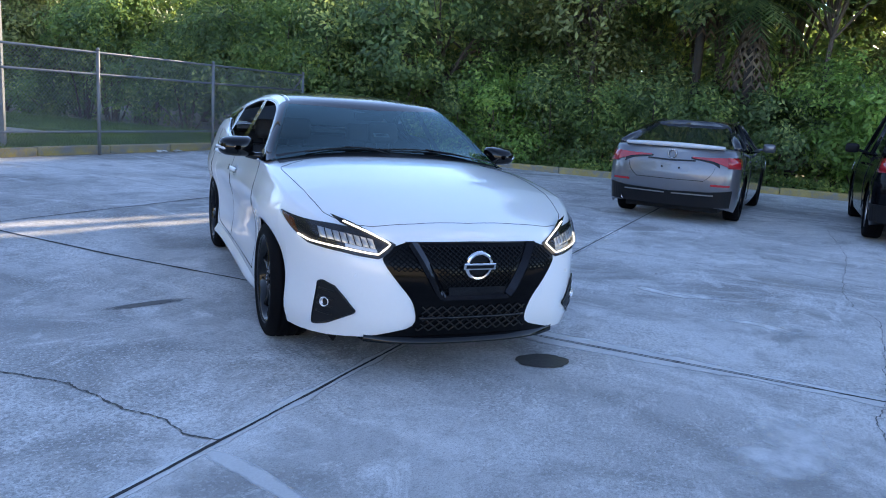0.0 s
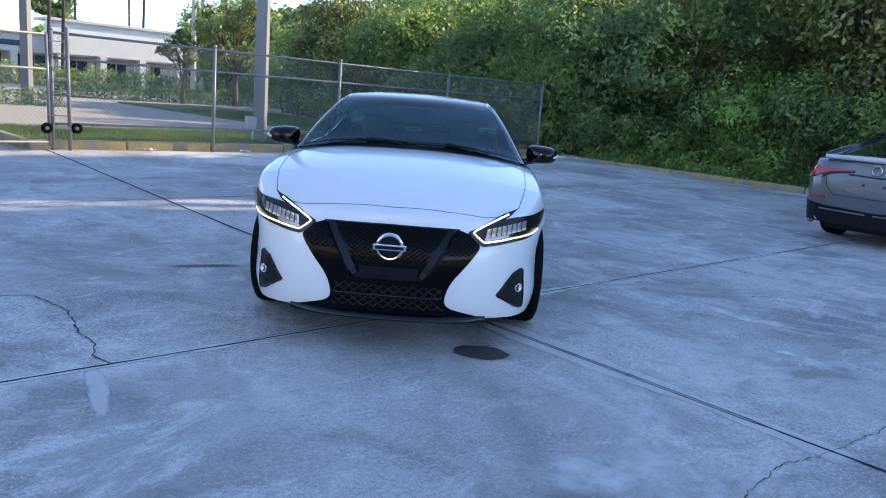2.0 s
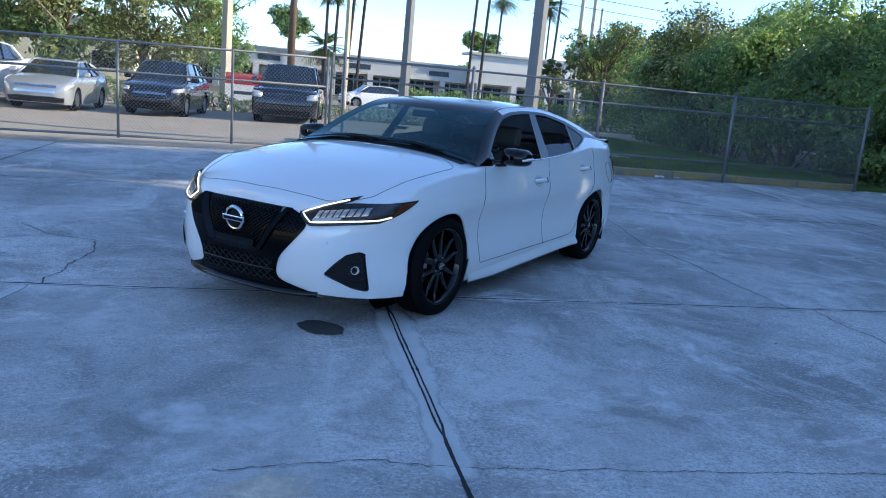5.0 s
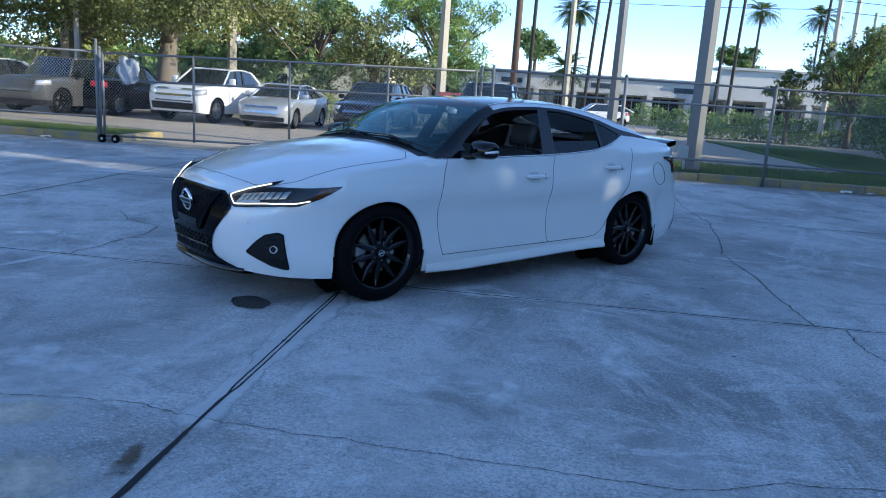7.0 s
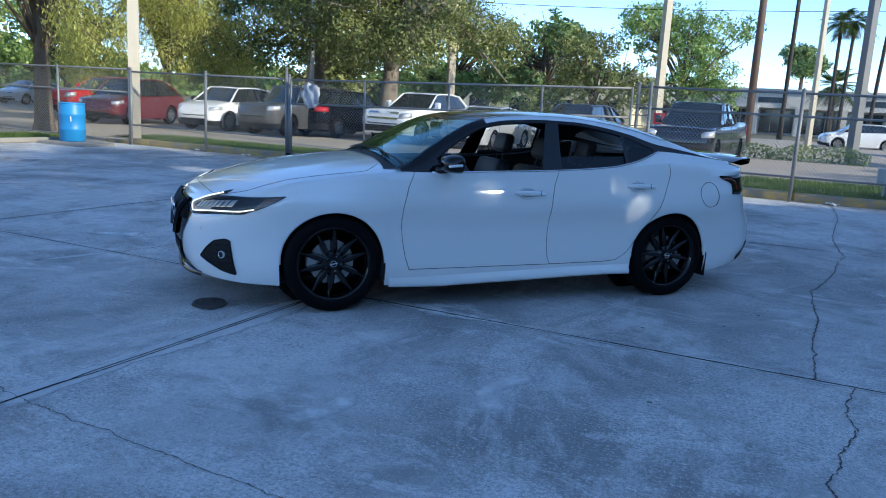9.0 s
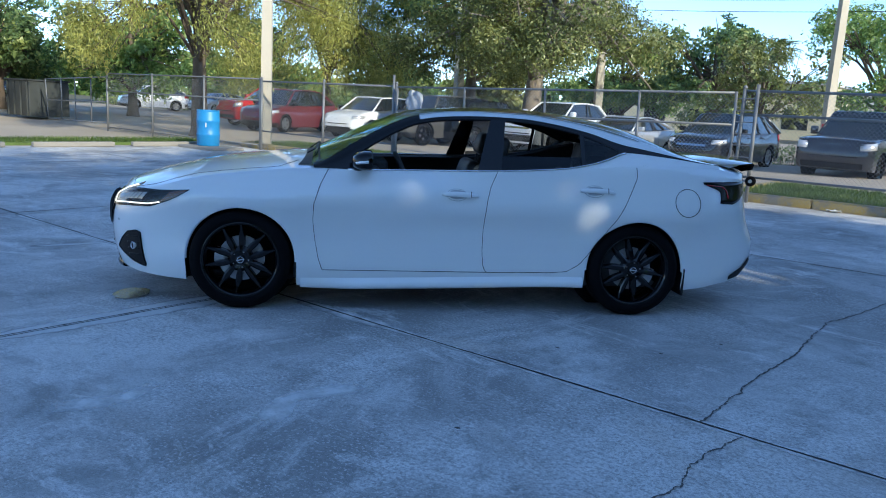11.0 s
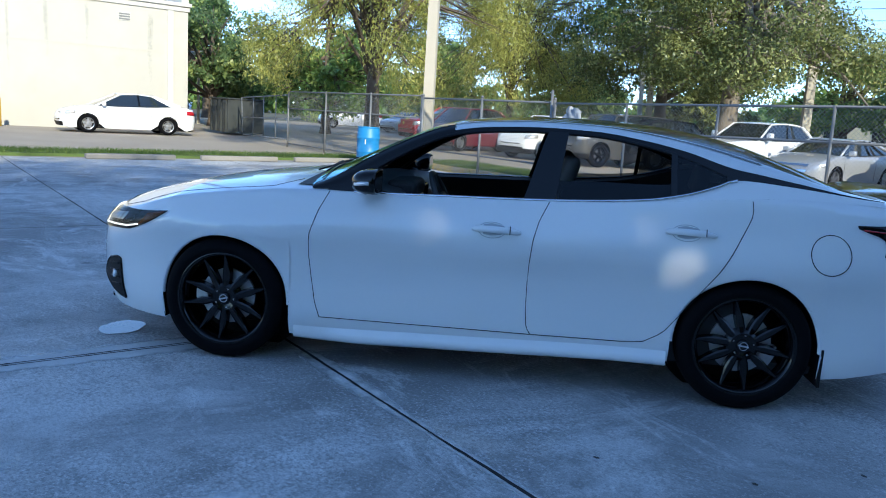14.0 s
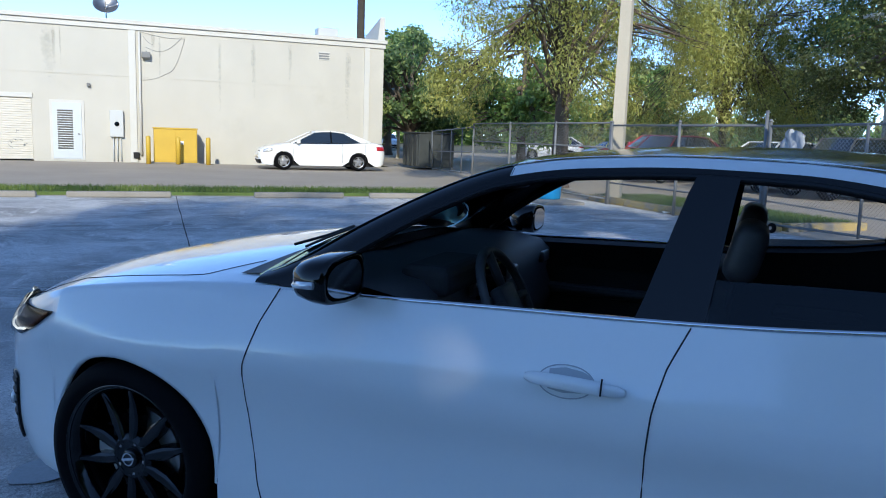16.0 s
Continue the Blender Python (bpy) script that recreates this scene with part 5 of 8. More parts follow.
    hl = sedan.children[-1]
    part("lamp_fin", skin_patch(xz((0.500, 0.739), (0.56, 0.768), (0.62, 0.794), (0.67, 0.812), (0.705, 0.823)), xz((0.505, 0.735), (0.56, 0.752), (0.62, 0.765), (0.66, 0.782), (0.70, 0.818)), 14, 3, 0.005, sd), M["gloss_black"], hl, "black fin above the lamp", smooth=True)
    part("daylight_strip", skin_bar(xz((0.645, 0.788), (0.60, 0.772), (0.535, 0.746), (0.450, 0.706), (0.446, 0.698), (0.512, 0.652), (0.60, 0.662), (0.669, 0.672)) + yz((-0.64, 0.684), (-0.56, 0.702)), 40, 0.0048, 0.011, sd), M["drl"], hl, "lit white daylight strip", smooth=True)
    for j in range(8):
        x = 0.525 + 0.029 * j
        part("projector", skin_patch(xz((x, 0.720 + 0.0045 * j), (x + 0.024, 0.724 + 0.0045 * j)), xz((x - 0.006, 0.678 + 0.004 * j), (x + 0.019, 0.680 + 0.004 * j)), 3, 3, 0.006, sd, lift=lambda a, b: 0.004 + 0.006 * math.sin(math.pi * a) * math.sin(math.pi * b), thick=0.003), M["lamp_white"], hl, "bright reflector cell", smooth=True)
    part("lamp_reflector", skin_patch(xz((0.515, 0.676), (0.58, 0.684), (0.65, 0.694)), xz((0.515, 0.660), (0.58, 0.668), (0.65, 0.678)), 10, 2, 0.005, sd), M["lamp_white"], hl, "bright lower reflector", smooth=True)
    part("turn_lens", skin_patch(yz((-0.52, 0.770), (-0.46, 0.780), (-0.375, 0.793)), yz((-0.565, 0.700), (-0.49, 0.728), (-0.385, 0.784)), 5, 3, 0.0065, sd), M["amber"], hl, "amber turn lens")
    g = part("lamp_cover", skin_patch(xz((0.425, 0.704), (0.50, 0.735), (0.56, 0.753), (0.62, 0.765), (0.690, 0.773)) + yz((-0.60, 0.778), (-0.36, 0.796)), xz((0.425, 0.700), (0.508, 0.636), (0.60, 0.643), (0.669, 0.653)) + yz((-0.62, 0.668), (-0.36, 0.792)), 26, 6, 0.017, sd), M["glass_lamp"], hl, "clear lamp cover", smooth=True)
    g.visible_shadow = False

    # fog lamp bezel
    tp = xz((0.607, 0.362), (0.66, 0.424), (0.705, 0.474), (0.748, 0.490)) + yz((-0.70, 0.490), (-0.675, 0.480))
    bt = xz((0.607, 0.357), (0.666, 0.318), (0.715, 0.280), (0.748, 0.264)) + yz((-0.69, 0.258), (-0.665, 0.256))
    fb = part("fog_lamp_bezel", skin_patch(tp, bt, 16, 8, 0.002, sd, lift=lambda a, b: 0.004), M["plastic_black"], sedan, "black fog lamp bezel", smooth=True)
    part("bezel_rim", skin_bar(tp + bt[::-1] + tp[:1], 60, 0.006, 0.003, sd), M["gloss_black"], fb, smooth=True)
    for j in range(4):
        z = 0.325 + 0.04 * j
        part("bezel_slat", skin_bar(xz((0.70, z), (0.745, z + 0.004)) + yz((-0.69, z + 0.006)), 8, 0.006, 0.004, sd), M["plastic_black"], fb, smooth=True)
    p = on_skin(sx(0.735), 0.386, 0.004, sd)
    bm = lathe([(0.024, 0.02), (0.026, -0.008), (0.022, -0.012), (0.020, -0.004), (0.014, 0.004), (0.001, 0.006)], 20, "y", (0, 0, 0))
    lamp = part("fog_lamp", bm, M["lamp_white"], fb, "round chromed fog lamp", smooth=True)
    lamp.matrix_local = Matrix.Translation(p) @ Matrix.Rotation(radians(sd * 38), 4, "Z")
    # parking sensor
    part("parking_sensor", lathe([(0.009, 0.0), (0.009, -0.003), (0.001, -0.0035)], 12, "y", on_skin(sx(0.62), 0.545, 0.0, sd)), M["paint_white"], sedan)

# fuel flap on the left quarter
ring = [(f_s_of_y(3.13) + 0.098 * math.cos(a), 0.842 + 0.098 * math.sin(a)) for a in steps(0, math.tau, 40)]
part("fuel_flap_gap", skin_bar(ring, 48, 0.0024, 0.0), gap_mat, sedan)

# black front: base, V bars, meshes, emblem
half = curve([(0.215, 0.56), (0.24, 0.50), (0.262, 0.42), (0.285, 0.347), (0.31, 0.320), (0.335, 0.316), (0.40, 0.333), (0.45, 0.362), (0.50, 0.405), (0.55, 0.445), (0.60, 0.480), (0.632, 0.495), (0.66, 0.470), (0.69, 0.435), (0.704, 0.415), (0.714, 0.36)])
bm = bmesh.new()
grid_faces(bm, [[on_skin(sx(half(z) * t), z - 0.006 * 0, 0.003) for t in steps(-1, 1, 28)] for z in steps(0.225, 0.712, 26)])
grille_black = material("grille_black", (0.002, 0.002, 0.0025), 0.06, vary=0.1, spec=0.13)
grille = part("grille", bm, grille_black, sedan, "gloss black grille and bumper mask", smooth=True)


def cells(zone, pitch, r, off, name, mat, zs):
    """A mesh of slanting bars inside a zone x-range(z)."""
    bm = bmesh.new()
    z0, z1 = zs
    for sgn in (1, -1):
        x = -0.9
        while x < 0.9:
            seg = []
            for i in range(25):
                z = z0 + (z1 - z0) * i / 24
                xx = x + sgn * (z - z0) * 1.25 * 1.0
                lo, hi = zone(z)
                if lo <= xx <= hi:
                    seg.append((sx(xx), z))
                else:
                    if len(seg) > 1:
                        add_tube(bm, [on_skin(a, b, off) for a, b in seg], r, 4, caps=False)
                    seg = []
            if len(seg) > 1:
                add_tube(bm, [on_skin(a, b, off) for a, b in seg], r, 4, caps=False)
            x += pitch
    return part(name, bm, mat, grille)


mesh_dark = material("black_mesh", (0.004, 0.004, 0.004), 0.4, vary=0.1, spec=0.15)
v_in = curve([(0.455, 0.165), (0.705, 0.315)])
cells(lambda z: (-v_in(z) + 0.01, v_in(z) - 0.01), 0.030, 0.0030, 0.008, "grille_mesh", mesh_dark, (0.47, 0.700))
for sd in (1, -1):
    cells(lambda z: (v_in(z) + 0.045, half(z) - 0.02) if sd > 0 else (-half(z) + 0.02, -v_in(z) - 0.045), 0.030, 0.0030, 0.006, "grille_side_mesh", mesh_dark, (0.58, 0.695))
mesh_grey = material("worn_black_mesh", (0.022, 0.021, 0.02), 0.45, vary=0.1, spec=0.2)
cells(lambda z: (-half(z) + 0.03, half(z) - 0.03), 0.055, 0.0042, 0.009, "lower_grille_mesh", mesh_grey, (0.275, 0.405))
part("lower_grille_bar", skin_bar(xz((-0.30, 0.345), (0, 0.345), (0.30, 0.345)), 20, 0.008, 0.010), M["gloss_black"], grille, smooth=True)
dark_chrome = material("dark_chrome", (0.022, 0.022, 0.025), 0.06, 0.8, vary=0.05)
for sd in (1, -1):
    part("grille_bar", skin_bar(xz((0.335, 0.706), (0.27, 0.59), (0.21, 0.487), (0.185, 0.458)), 16, 0.014, 0.012, sd, flat=(0.021, 0.013)), dark_chrome, grille, "dark chrome V bar")
part("grille_bar", skin_bar(xz((-0.19, 0.452), (0, 0.450), (0.19, 0.452)), 16, 0.012, 0.010, flat=(0.008, 0.012)), dark_chrome, grille)
part("plate_holder", skin_patch(xz((-0.165, 0.505), (0.165, 0.505)), xz((-0.160, 0.462), (0.160, 0.462)), 10, 3, 0.016, thick=0.008), M["gloss_black"], grille)
part("grille_top_edge", skin_bar(xz((-0.37, 0.712), (0, 0.716), (0.37, 0.712)), 24, 0.006, 0.004), M["gloss_black"], grille, smooth=True)
ec = on_skin(0.0, 0.610, 0.018)
em = Matrix.Translation(ec) @ Matrix.Rotation(radians(8), 4, "X") @ Matrix.Scale(1.14, 4)
bm = bmesh.new()
add_lathe(bm, [(0.050, -0.004), (0.053, -0.012), (0.060, -0.014), (0.066, -0.010), (0.068, 0.0), (0.050, 0.0)], 40, "y", close=True)
add_box(bm, (-0.078, -0.018, -0.015), (0.078, -0.006, 0.015), 0.003, 2)
bmesh.ops.transform(bm, matrix=em, verts=bm.verts[:])
part("emblem", bm, M["chrome"], grille, "round chrome emblem with a cross bar", smooth=False)
bm = box((-0.066, -0.0195, -0.0075), (0.066, -0.018, 0.0075))
bmesh.ops.transform(bm, matrix=em, verts=bm.verts[:])
part("emblem_bar", bm, dark_chrome, grille)
part("emblem_plate", lathe([(0.051, 0.0), (0.051, -0.004), (0.001, -0.004)], 32, "y", ec), M["gloss_black"], grille)
# front splitter
bm = bmesh.new()
rows = []
for x in steps(-0.56, 0.56, 30):
    p = on_skin(sx(x), 0.235, -0.004)
    e = 1.0 - 2.2 * (abs(x) / 0.56) ** 3
    rows.append([p + Vector((0, 0.03, 0.012)), p + Vector((0, -0.004, -0.002)), p + Vector((0, -0.02 - 0.012 * e, -0.026)), p + Vector((0, -0.018 - 0.012 * e, -0.036)), p + Vector((0, 0.10, -0.045))])
grid_faces(bm, rows)
part("front_splitter", bm, M["gloss_black"], sedan, "gloss black front splitter", smooth=True)


def on_top(x, y, off=0.0):
    """The body's top under (x, y)."""
    hit = body_tree.ray_cast(Vector((x, y, 3)), Vector((0, 0, -1)))
    return hit[0] + Vector((0, 0, off))


for line in ([(-0.70, -0.56), (-0.66, -0.63), (-0.60, -0.71), (-0.497, -0.768), (-0.3, -0.806), (0.0, -0.826), (0.3, -0.806), (0.497, -0.768), (0.60, -0.71), (0.66, -0.63), (0.70, -0.56)],
             [(0.70, -0.56), (0.735, -0.40), (0.757, -0.25), (0.775, 0.0), (0.783, 0.18), (0.775, 0.24), (0.70, 0.30), (0.62, 0.36)],
             [(-0.70, -0.56), (-0.735, -0.40), (-0.757, -0.25), (-0.775, 0.0), (-0.783, 0.18), (-0.775, 0.24), (-0.70, 0.30), (-0.62, 0.36)]):
    bm = bmesh.new()
    add_tube(bm, [on_top(x, y) for x, y in along(line, 44)], 0.0020, 6)
    part("bonnet_gap", bm, gap_mat, sedan, smooth=True)
# cowl and wipers
bm = bmesh.new()
rows = []
for x in steps(-0.76, 0.76, 24):
    a = abs(x) / 0.76
    y0, y1 = 0.395 - 0.06 * a ** 3 + 0.03 * a, 0.475 + 0.04 * a
    rows.append([on_top(x, y0, 0.003), on_top(x, (y0 + y1) / 2, 0.006), Vector((x, y1, max(on_top(x, y1, 0.006).z, cabin(y1, 5 - a * 0.98).z + 0.004)))])
grid_faces(bm, rows)
part("cowl_panel", bm, M["plastic_black"], sedan, "black cowl below the windshield", smooth=True)
for x0, x1, yb in ((0.55, -0.06, 0.425), (-0.05, -0.58, 0.425)):
    pts = []
    for t in steps(0, 1, 10):
        x = x0 + (x1 - x0) * t
        y = yb + 0.05 + 0.02 * math.sin(t * 3)
        k = 5 - min(1, abs(x) / max(0.3, cabin(y, 4).x))
        pts.append(cabin(y, k) * 1.0 + Vector((x - cabin(y, k).x, -0.006, 0.008)))
    bm = bmesh.new()
    add_tube(bm, pts, 0.0045, 6)
    add_tube(bm, [(x0 * 0.95 + 0.02, 0.42, 1.056), pts[2] + Vector((0, -0.01, 0.004)), pts[5] + Vector((0, -0.006, 0.006))], 0.005, 6)
    part("wiper", bm, M["plastic_black"], sedan, smooth=True)
# tail spoiler
bm = bmesh.new()
rows = []
for x in steps(-0.64, 0.64, 26):
    a = abs(x) / 0.64
    z = 1.138 - 0.014 * a ** 2
    yb = 3.845 - 0.10 * a ** 2.5
    rows.append([Vector((x, 3.50 + 0.05 * a, f_deck(3.5) - 0.02 * a ** 2)), Vector((x, 3.64, z - 0.002)), Vector((x, yb - 0.02, z + 0.012)), Vector((x, yb, z + 0.004)), Vector((x, yb - 0.010, z - 0.036)), Vector((x, yb - 0.10, z - 0.055))])
grid_faces(bm, rows)
part("tail_spoiler", bm, M["gloss_black"], sedan, "gloss black tail spoiler", smooth=True)
# paper tag behind the windshield
c = cabin(0.70, 5.0)
bm = box((-0.055, -0.0015, -0.022), (0.055, 0.0015, 0.022))
bmesh.ops.transform(bm, matrix=Matrix.Translation((0.0, 0.715, 1.168)) @ Matrix.Rotation(radians(-62), 4, "X"), verts=bm.verts[:])
tag = part("stock_tag", bm, M["paper"], sedan, "small white paper stock tag")
bm = bmesh.new()
for j in range(2):
    add_box(bm, (-0.042, -0.003, -0.012 + 0.014 * j), (0.042, -0.0016, -0.006 + 0.014 * j))
bmesh.ops.transform(bm, matrix=Matrix.Translation((0.0, 0.715, 1.168)) @ Matrix.Rotation(radians(-62), 4, "X"), verts=bm.verts[:])
part("tag_print", bm, M["ink"], tag)
part("inside_mirror", box((-0.11, 1.02, 1.255), (0.11, 1.05, 1.31), 0.012, 2), M["plastic_black"], sedan, smooth=True)

# ---------------------------------------------------------------- white building by the yard
WU = -30.0  # its wall faces +x
bld = thing("white_building", pose(WU, 0, 0), "white stucco commercial building with a flat roof", "building")
bm = bmesh.new()
add_box(bm, (-18, -4.55, -0.1), (0, 9.3, 5.30))
part("wall", bm, M["wall_white"], bld)
bm = bmesh.new()
add_box(bm, (-18, -9.3, 2.32), (0, -4.55, 5.30))
add_box(bm, (-18, -60, -0.1), (0, -9.3, 5.30))
part("wall", bm, M["wall_white"], bld)
part("parapet_cap", box((-18.2, -60, 5.30), (0.16, 9.42, 5.46), 0.02), M["trim_white"], bld)
part("parapet_lip", box((0.0, -60, 5.10), (0.07, 9.36, 5.297), 0.015), M["trim_white"], bld)
bm = bmesh.new()
v = [bm.verts.new(p) for p in ((-0.1, 9.05, 5.462), (-0.1, 9.36, 5.462), (-0.1, 9.36, 6.45), (-0.1, 9.15, 6.45), (-2.6, 9.05, 5.462), (-2.6, 9.36, 5.462), (-2.6, 9.36, 5.9), (-2.6, 9.15, 5.9))]
for q in ((0, 1, 2, 3), (5, 4, 7, 6), (0, 4, 5, 1), (3, 2, 6, 7), (1, 5, 6, 2), (4, 0, 3, 7)):
    bm.faces.new([v[i] for i in q])
part("parapet_wing", bm, M["trim_white"], bld)
for y0, y1 in ((8.42, 8.66), (-1.1, -0.84), (-16.0, -15.7)):
    part("pilaster", box((0.0, y0, -0.05), (0.07, y1, 5.097), 0.012), M["trim_white"], bld)
part("downpipe", tube([(0.10, -0.70, 0.25), (0.10, -0.70, 5.05)], 0.045, 10), M["trim_white"], bld, smooth=True)
part("wall_band", box((0.0, -60, 3.30), (0.012, 8.42, 3.36)), M["wall_white"], bld)
sh = part("roller_shutter", box((-0.12, -9.25, 0.0), (-0.06, -4.56, 2.318)), M["shutter"], bld, "closed cream roller shutter with scrawls")
for k in range(26):
    part("shutter_slat", box((-0.065, -9.25, 0.02 + 0.088 * k), (-0.040, -4.56, 0.10 + 0.088 * k), 0.012, 1), M["shutter"], sh)
part("shutter_box", box((-0.1, -9.3, 2.325), (0.05, -4.5, 2.50), 0.02), M["trim_white"], bld)
rng = random.Random(9)
for k in range(9):
    y, z = -5.1 + rng.uniform(-0.35, 0.3), 0.75 + rng.uniform(-0.3, 0.3)
    part("scrawl", tube([(-0.036, y, z), (-0.036, y + rng.uniform(-0.1, 0.1), z + rng.uniform(0.04, 0.12)), (-0.036, y + rng.uniform(0.05, 0.15), z + rng.uniform(-0.05, 0.1))], 0.006, 4), M["ink"], sh)
dr = part("door", box((0.0, -3.86, 0.05), (0.05, -2.84, 2.20), 0.01), M["steel_door"], bld, "pale grey louvred steel door")
part("door_frame", box((-0.02, -3.96, 0.0), (0.03, -2.74, 2.30), 0.01), M["trim_white"], bld)
for k in range(17):
    bm = bmesh.new()
    add_box(bm, (-0.01, -0.27, -0.035), (0.008, 0.27, 0.035), 0, 1, Matrix.Translation((0.055, -3.42, 0.45 + 0.09 * k)) @ Matrix.Rotation(radians(28), 4, "Y"))
    part("louvre", bm, M["steel"], dr)
part("door_knob", lathe([(0.001, 0.10), (0.03, 0.095), (0.03, 0.07), (0.012, 0.06), (0.012, 0.045)], 12, "x", (0.0, -2.95, 1.02)), M["steel"], dr, smooth=True)
mb = part("meter_box", box((0.0, -1.84, 0.95), (0.20, -1.34, 1.98), 0.02), M["galv_paint"], bld, "grey electric meter box")
part("meter_dial", lathe([(0.001, 0.255), (0.085, 0.25), (0.09, 0.20)], 20, "x", (0, -1.58, 1.45)), M["glass_dark"], mb, smooth=True)
for y in (-1.72, -1.58, -1.45):
    part("conduit", tube([(0.08, y, 0.0), (0.08, y, 0.96)], 0.022, 8), M["galv_paint"], bld, smooth=True)
part("outlet_box", box((0.0, -1.0, 0.12), (0.14, -0.78, 0.36), 0.01), M["plastic_black"], bld)
vt = part("wall_vent", box((0.0, 6.4, 4.45), (0.03, 6.9, 4.80), 0.005), M["trim_white"], bld)
for k in range(3):
    part("vent_slat", box((0.03, 6.43, 4.49 + 0.1 * k), (0.05, 6.87, 4.545 + 0.1 * k)), M["pole_grey"], vt)
fl = part("flood_lamp", box((0.05, -0.62, 4.05), (0.30, -0.30, 4.28), 0.03), M["pole_grey"], bld, "grey flood lamp on the wall")
part("lamp_arm", tube([(0.0, -0.45, 4.3), (0.14, -0.45, 4.33), (0.16, -0.45, 4.25)], 0.02, 6), M["pole_grey"], fl)
part("wall_lamp", box((0.0, -2.62, 2.85), (0.18, -2.50, 2.98), 0.02), M["pole_grey"], bld)
for k, (ya, za, yb, zb) in enumerate(((-0.6, 5.05, 1.0, 4.9), (-0.5, 4.5, 0.9, 4.95), (-0.6, 3.2, 0.3, 3.5), (0.3, 3.5, 1.0, 4.9), (-0.55, 4.9, -0.2, 4.6))):
    pts = [(0.012, ya + (yb - ya) * t, za + (zb - za) * t - 0.35 * math.sin(math.pi * t) * (1 if k in (1, 3) else 0.2)) for t in steps(0, 1, 10)]
    part("cable", tube(pts, 0.008, 5), M["pole_grey"], bld)
# rain streaks below the parapet
grime = soft_material("rain_streak", (0.36, 0.33, 0.23), low=0.46, high=1.7, weight=0.7, grain=9.0)
damp_wall = soft_material("grey_streak", (0.44, 0.415, 0.345), low=0.46, high=1.9, weight=0.7, grain=6.0)


def wall_streak(y, z0, z1, w, mat):
    """A thin run of grime down the wall, strongest at its head."""
    bm = bmesh.new()
    film, rows = [], []
    for i, t in enumerate(steps(0, 1, 14)):
        c = y + 0.10 * w * math.sin(7 * t + y)
        row = []
        for q in (-1.0, -0.5, 0.0, 0.5, 1.0):
            row.append((0.005, c + q * w * (1.0 - 0.35 * t), z1 + (z0 - z1) * t))
            film.append((1 - q * q) * (1 - t) ** 0.7 * min(1.0, 0.4 + 4 * t))
        rows.append(row)
    grid_faces(bm, rows)
    ob = part("rain_streak", bm, mat, bld, "dark rain streak", keep=True)
    ob.data.attributes.new("film", "FLOAT", "POINT").data.foreach_set("value", film)


for y, z0, z1, w, mat in ((-3.72, 2.9, 5.09, 0.11, grime), (-3.5, 3.0, 5.09, 0.05, grime), (-0.2, 3.9, 5.09, 0.12, grime), (0.05, 2.5, 5.0, 0.07, damp_wall), (-3.9, 2.4, 5.0, 0.4, damp_wall), (2.35, 0.9, 5.0, 0.10, damp_wall),
                          (3.7, 2.0, 5.0, 0.16, damp_wall), (5.2, 2.6, 5.05, 0.12, damp_wall), (-12.0, 2.0, 5.05, 0.3, grime), (-6.4, 3.2, 5.05, 0.22, damp_wall), (7.7, 1.0, 5.0, 0.2, damp_wall)):
    wall_streak(y, z0, z1, w, mat)
# roof kit
def roof_unit(x, y, w, d, h):
    r = thing("roof_unit", pose(x, y, 5.46), "grey rooftop air conditioner", "air conditioner")
    part("case", box((-w / 2, -d / 2, 0.10), (w / 2, d / 2, h), 0.03), M["galv_paint"], r)
    part("fan_guard", lathe([(0.001, h + 0.03), (0.25, h + 0.03), (0.27, h)], 16), M["pole_grey"], r)
    for a in (-1, 1):
        part("skid", box((a * w * 0.4 - 0.03, -d / 2, 0.0), (a * w * 0.4 + 0.03, d / 2, 0.10)), M["pole_grey"], r)
    return r


roof_unit(-31.2, 7.0, 0.8, 0.9, 0.45)
dish = thing("satellite_dish", pose(-31.0, -1.9, 5.46), "grey mesh satellite dish on the roof", "dish")
bm = bmesh.new()
rows = []
for r_ in steps(0.02, 0.48, 5):
    rows.append([Vector((r_ * r_ * 0.9, r_ * math.cos(a), r_ * math.sin(a))) for a in steps(0, math.tau, 24)])
grid_faces(bm, rows)
solid(bm, 0.012)
bmesh.ops.transform(bm, matrix=Matrix.Translation((0, 0, 0.55)) @ Matrix.Rotation(radians(-35), 4, "Y"), verts=bm.verts[:])
part("reflector", bm, M["steel"], dish, smooth=True)
part("mast", tube([(0, 0, 0), (0, 0, 0.5)], 0.03, 8), M["steel"], dish)
part("feed_arm", tube([(0, 0, 0.3), (0.45, 0, 0.75)], 0.015, 6), M["steel"], dish)
# yellow cabinet and bollards
cab = thing("transformer_cabinet", pose(-29.0, 0.55, 0.0), "yellow steel transformer cabinet with double doors", "cabinet")
part("case", box((-0.45, -0.80, 0.04), (0.45, 0.80, 1.32), 0.02), M["yellow_box"], cab)
part("lid", box((-0.48, -0.83, 1.323), (0.48, 0.83, 1.38), 0.015), M["yellow_box"], cab)
for y0, y1 in ((-0.76, -0.01), (0.01, 0.76)):
    part("door", box((0.45, y0, 0.10), (0.465, y1, 1.28), 0.006), M["yellow_box"], cab)
part("plinth", box((-0.55, -0.9, 0.0), (0.55, 0.9, 0.04)), M["kerb_grey"], cab)
part("notice", box((0.466, 0.10, 0.75), (0.470, 0.30, 0.88)), M["paper"], cab)
bol = thing("bollard", pose(-28.0, -0.45, 0.0), "yellow painted steel bollard", "bollard", "bollards by the cabinet")
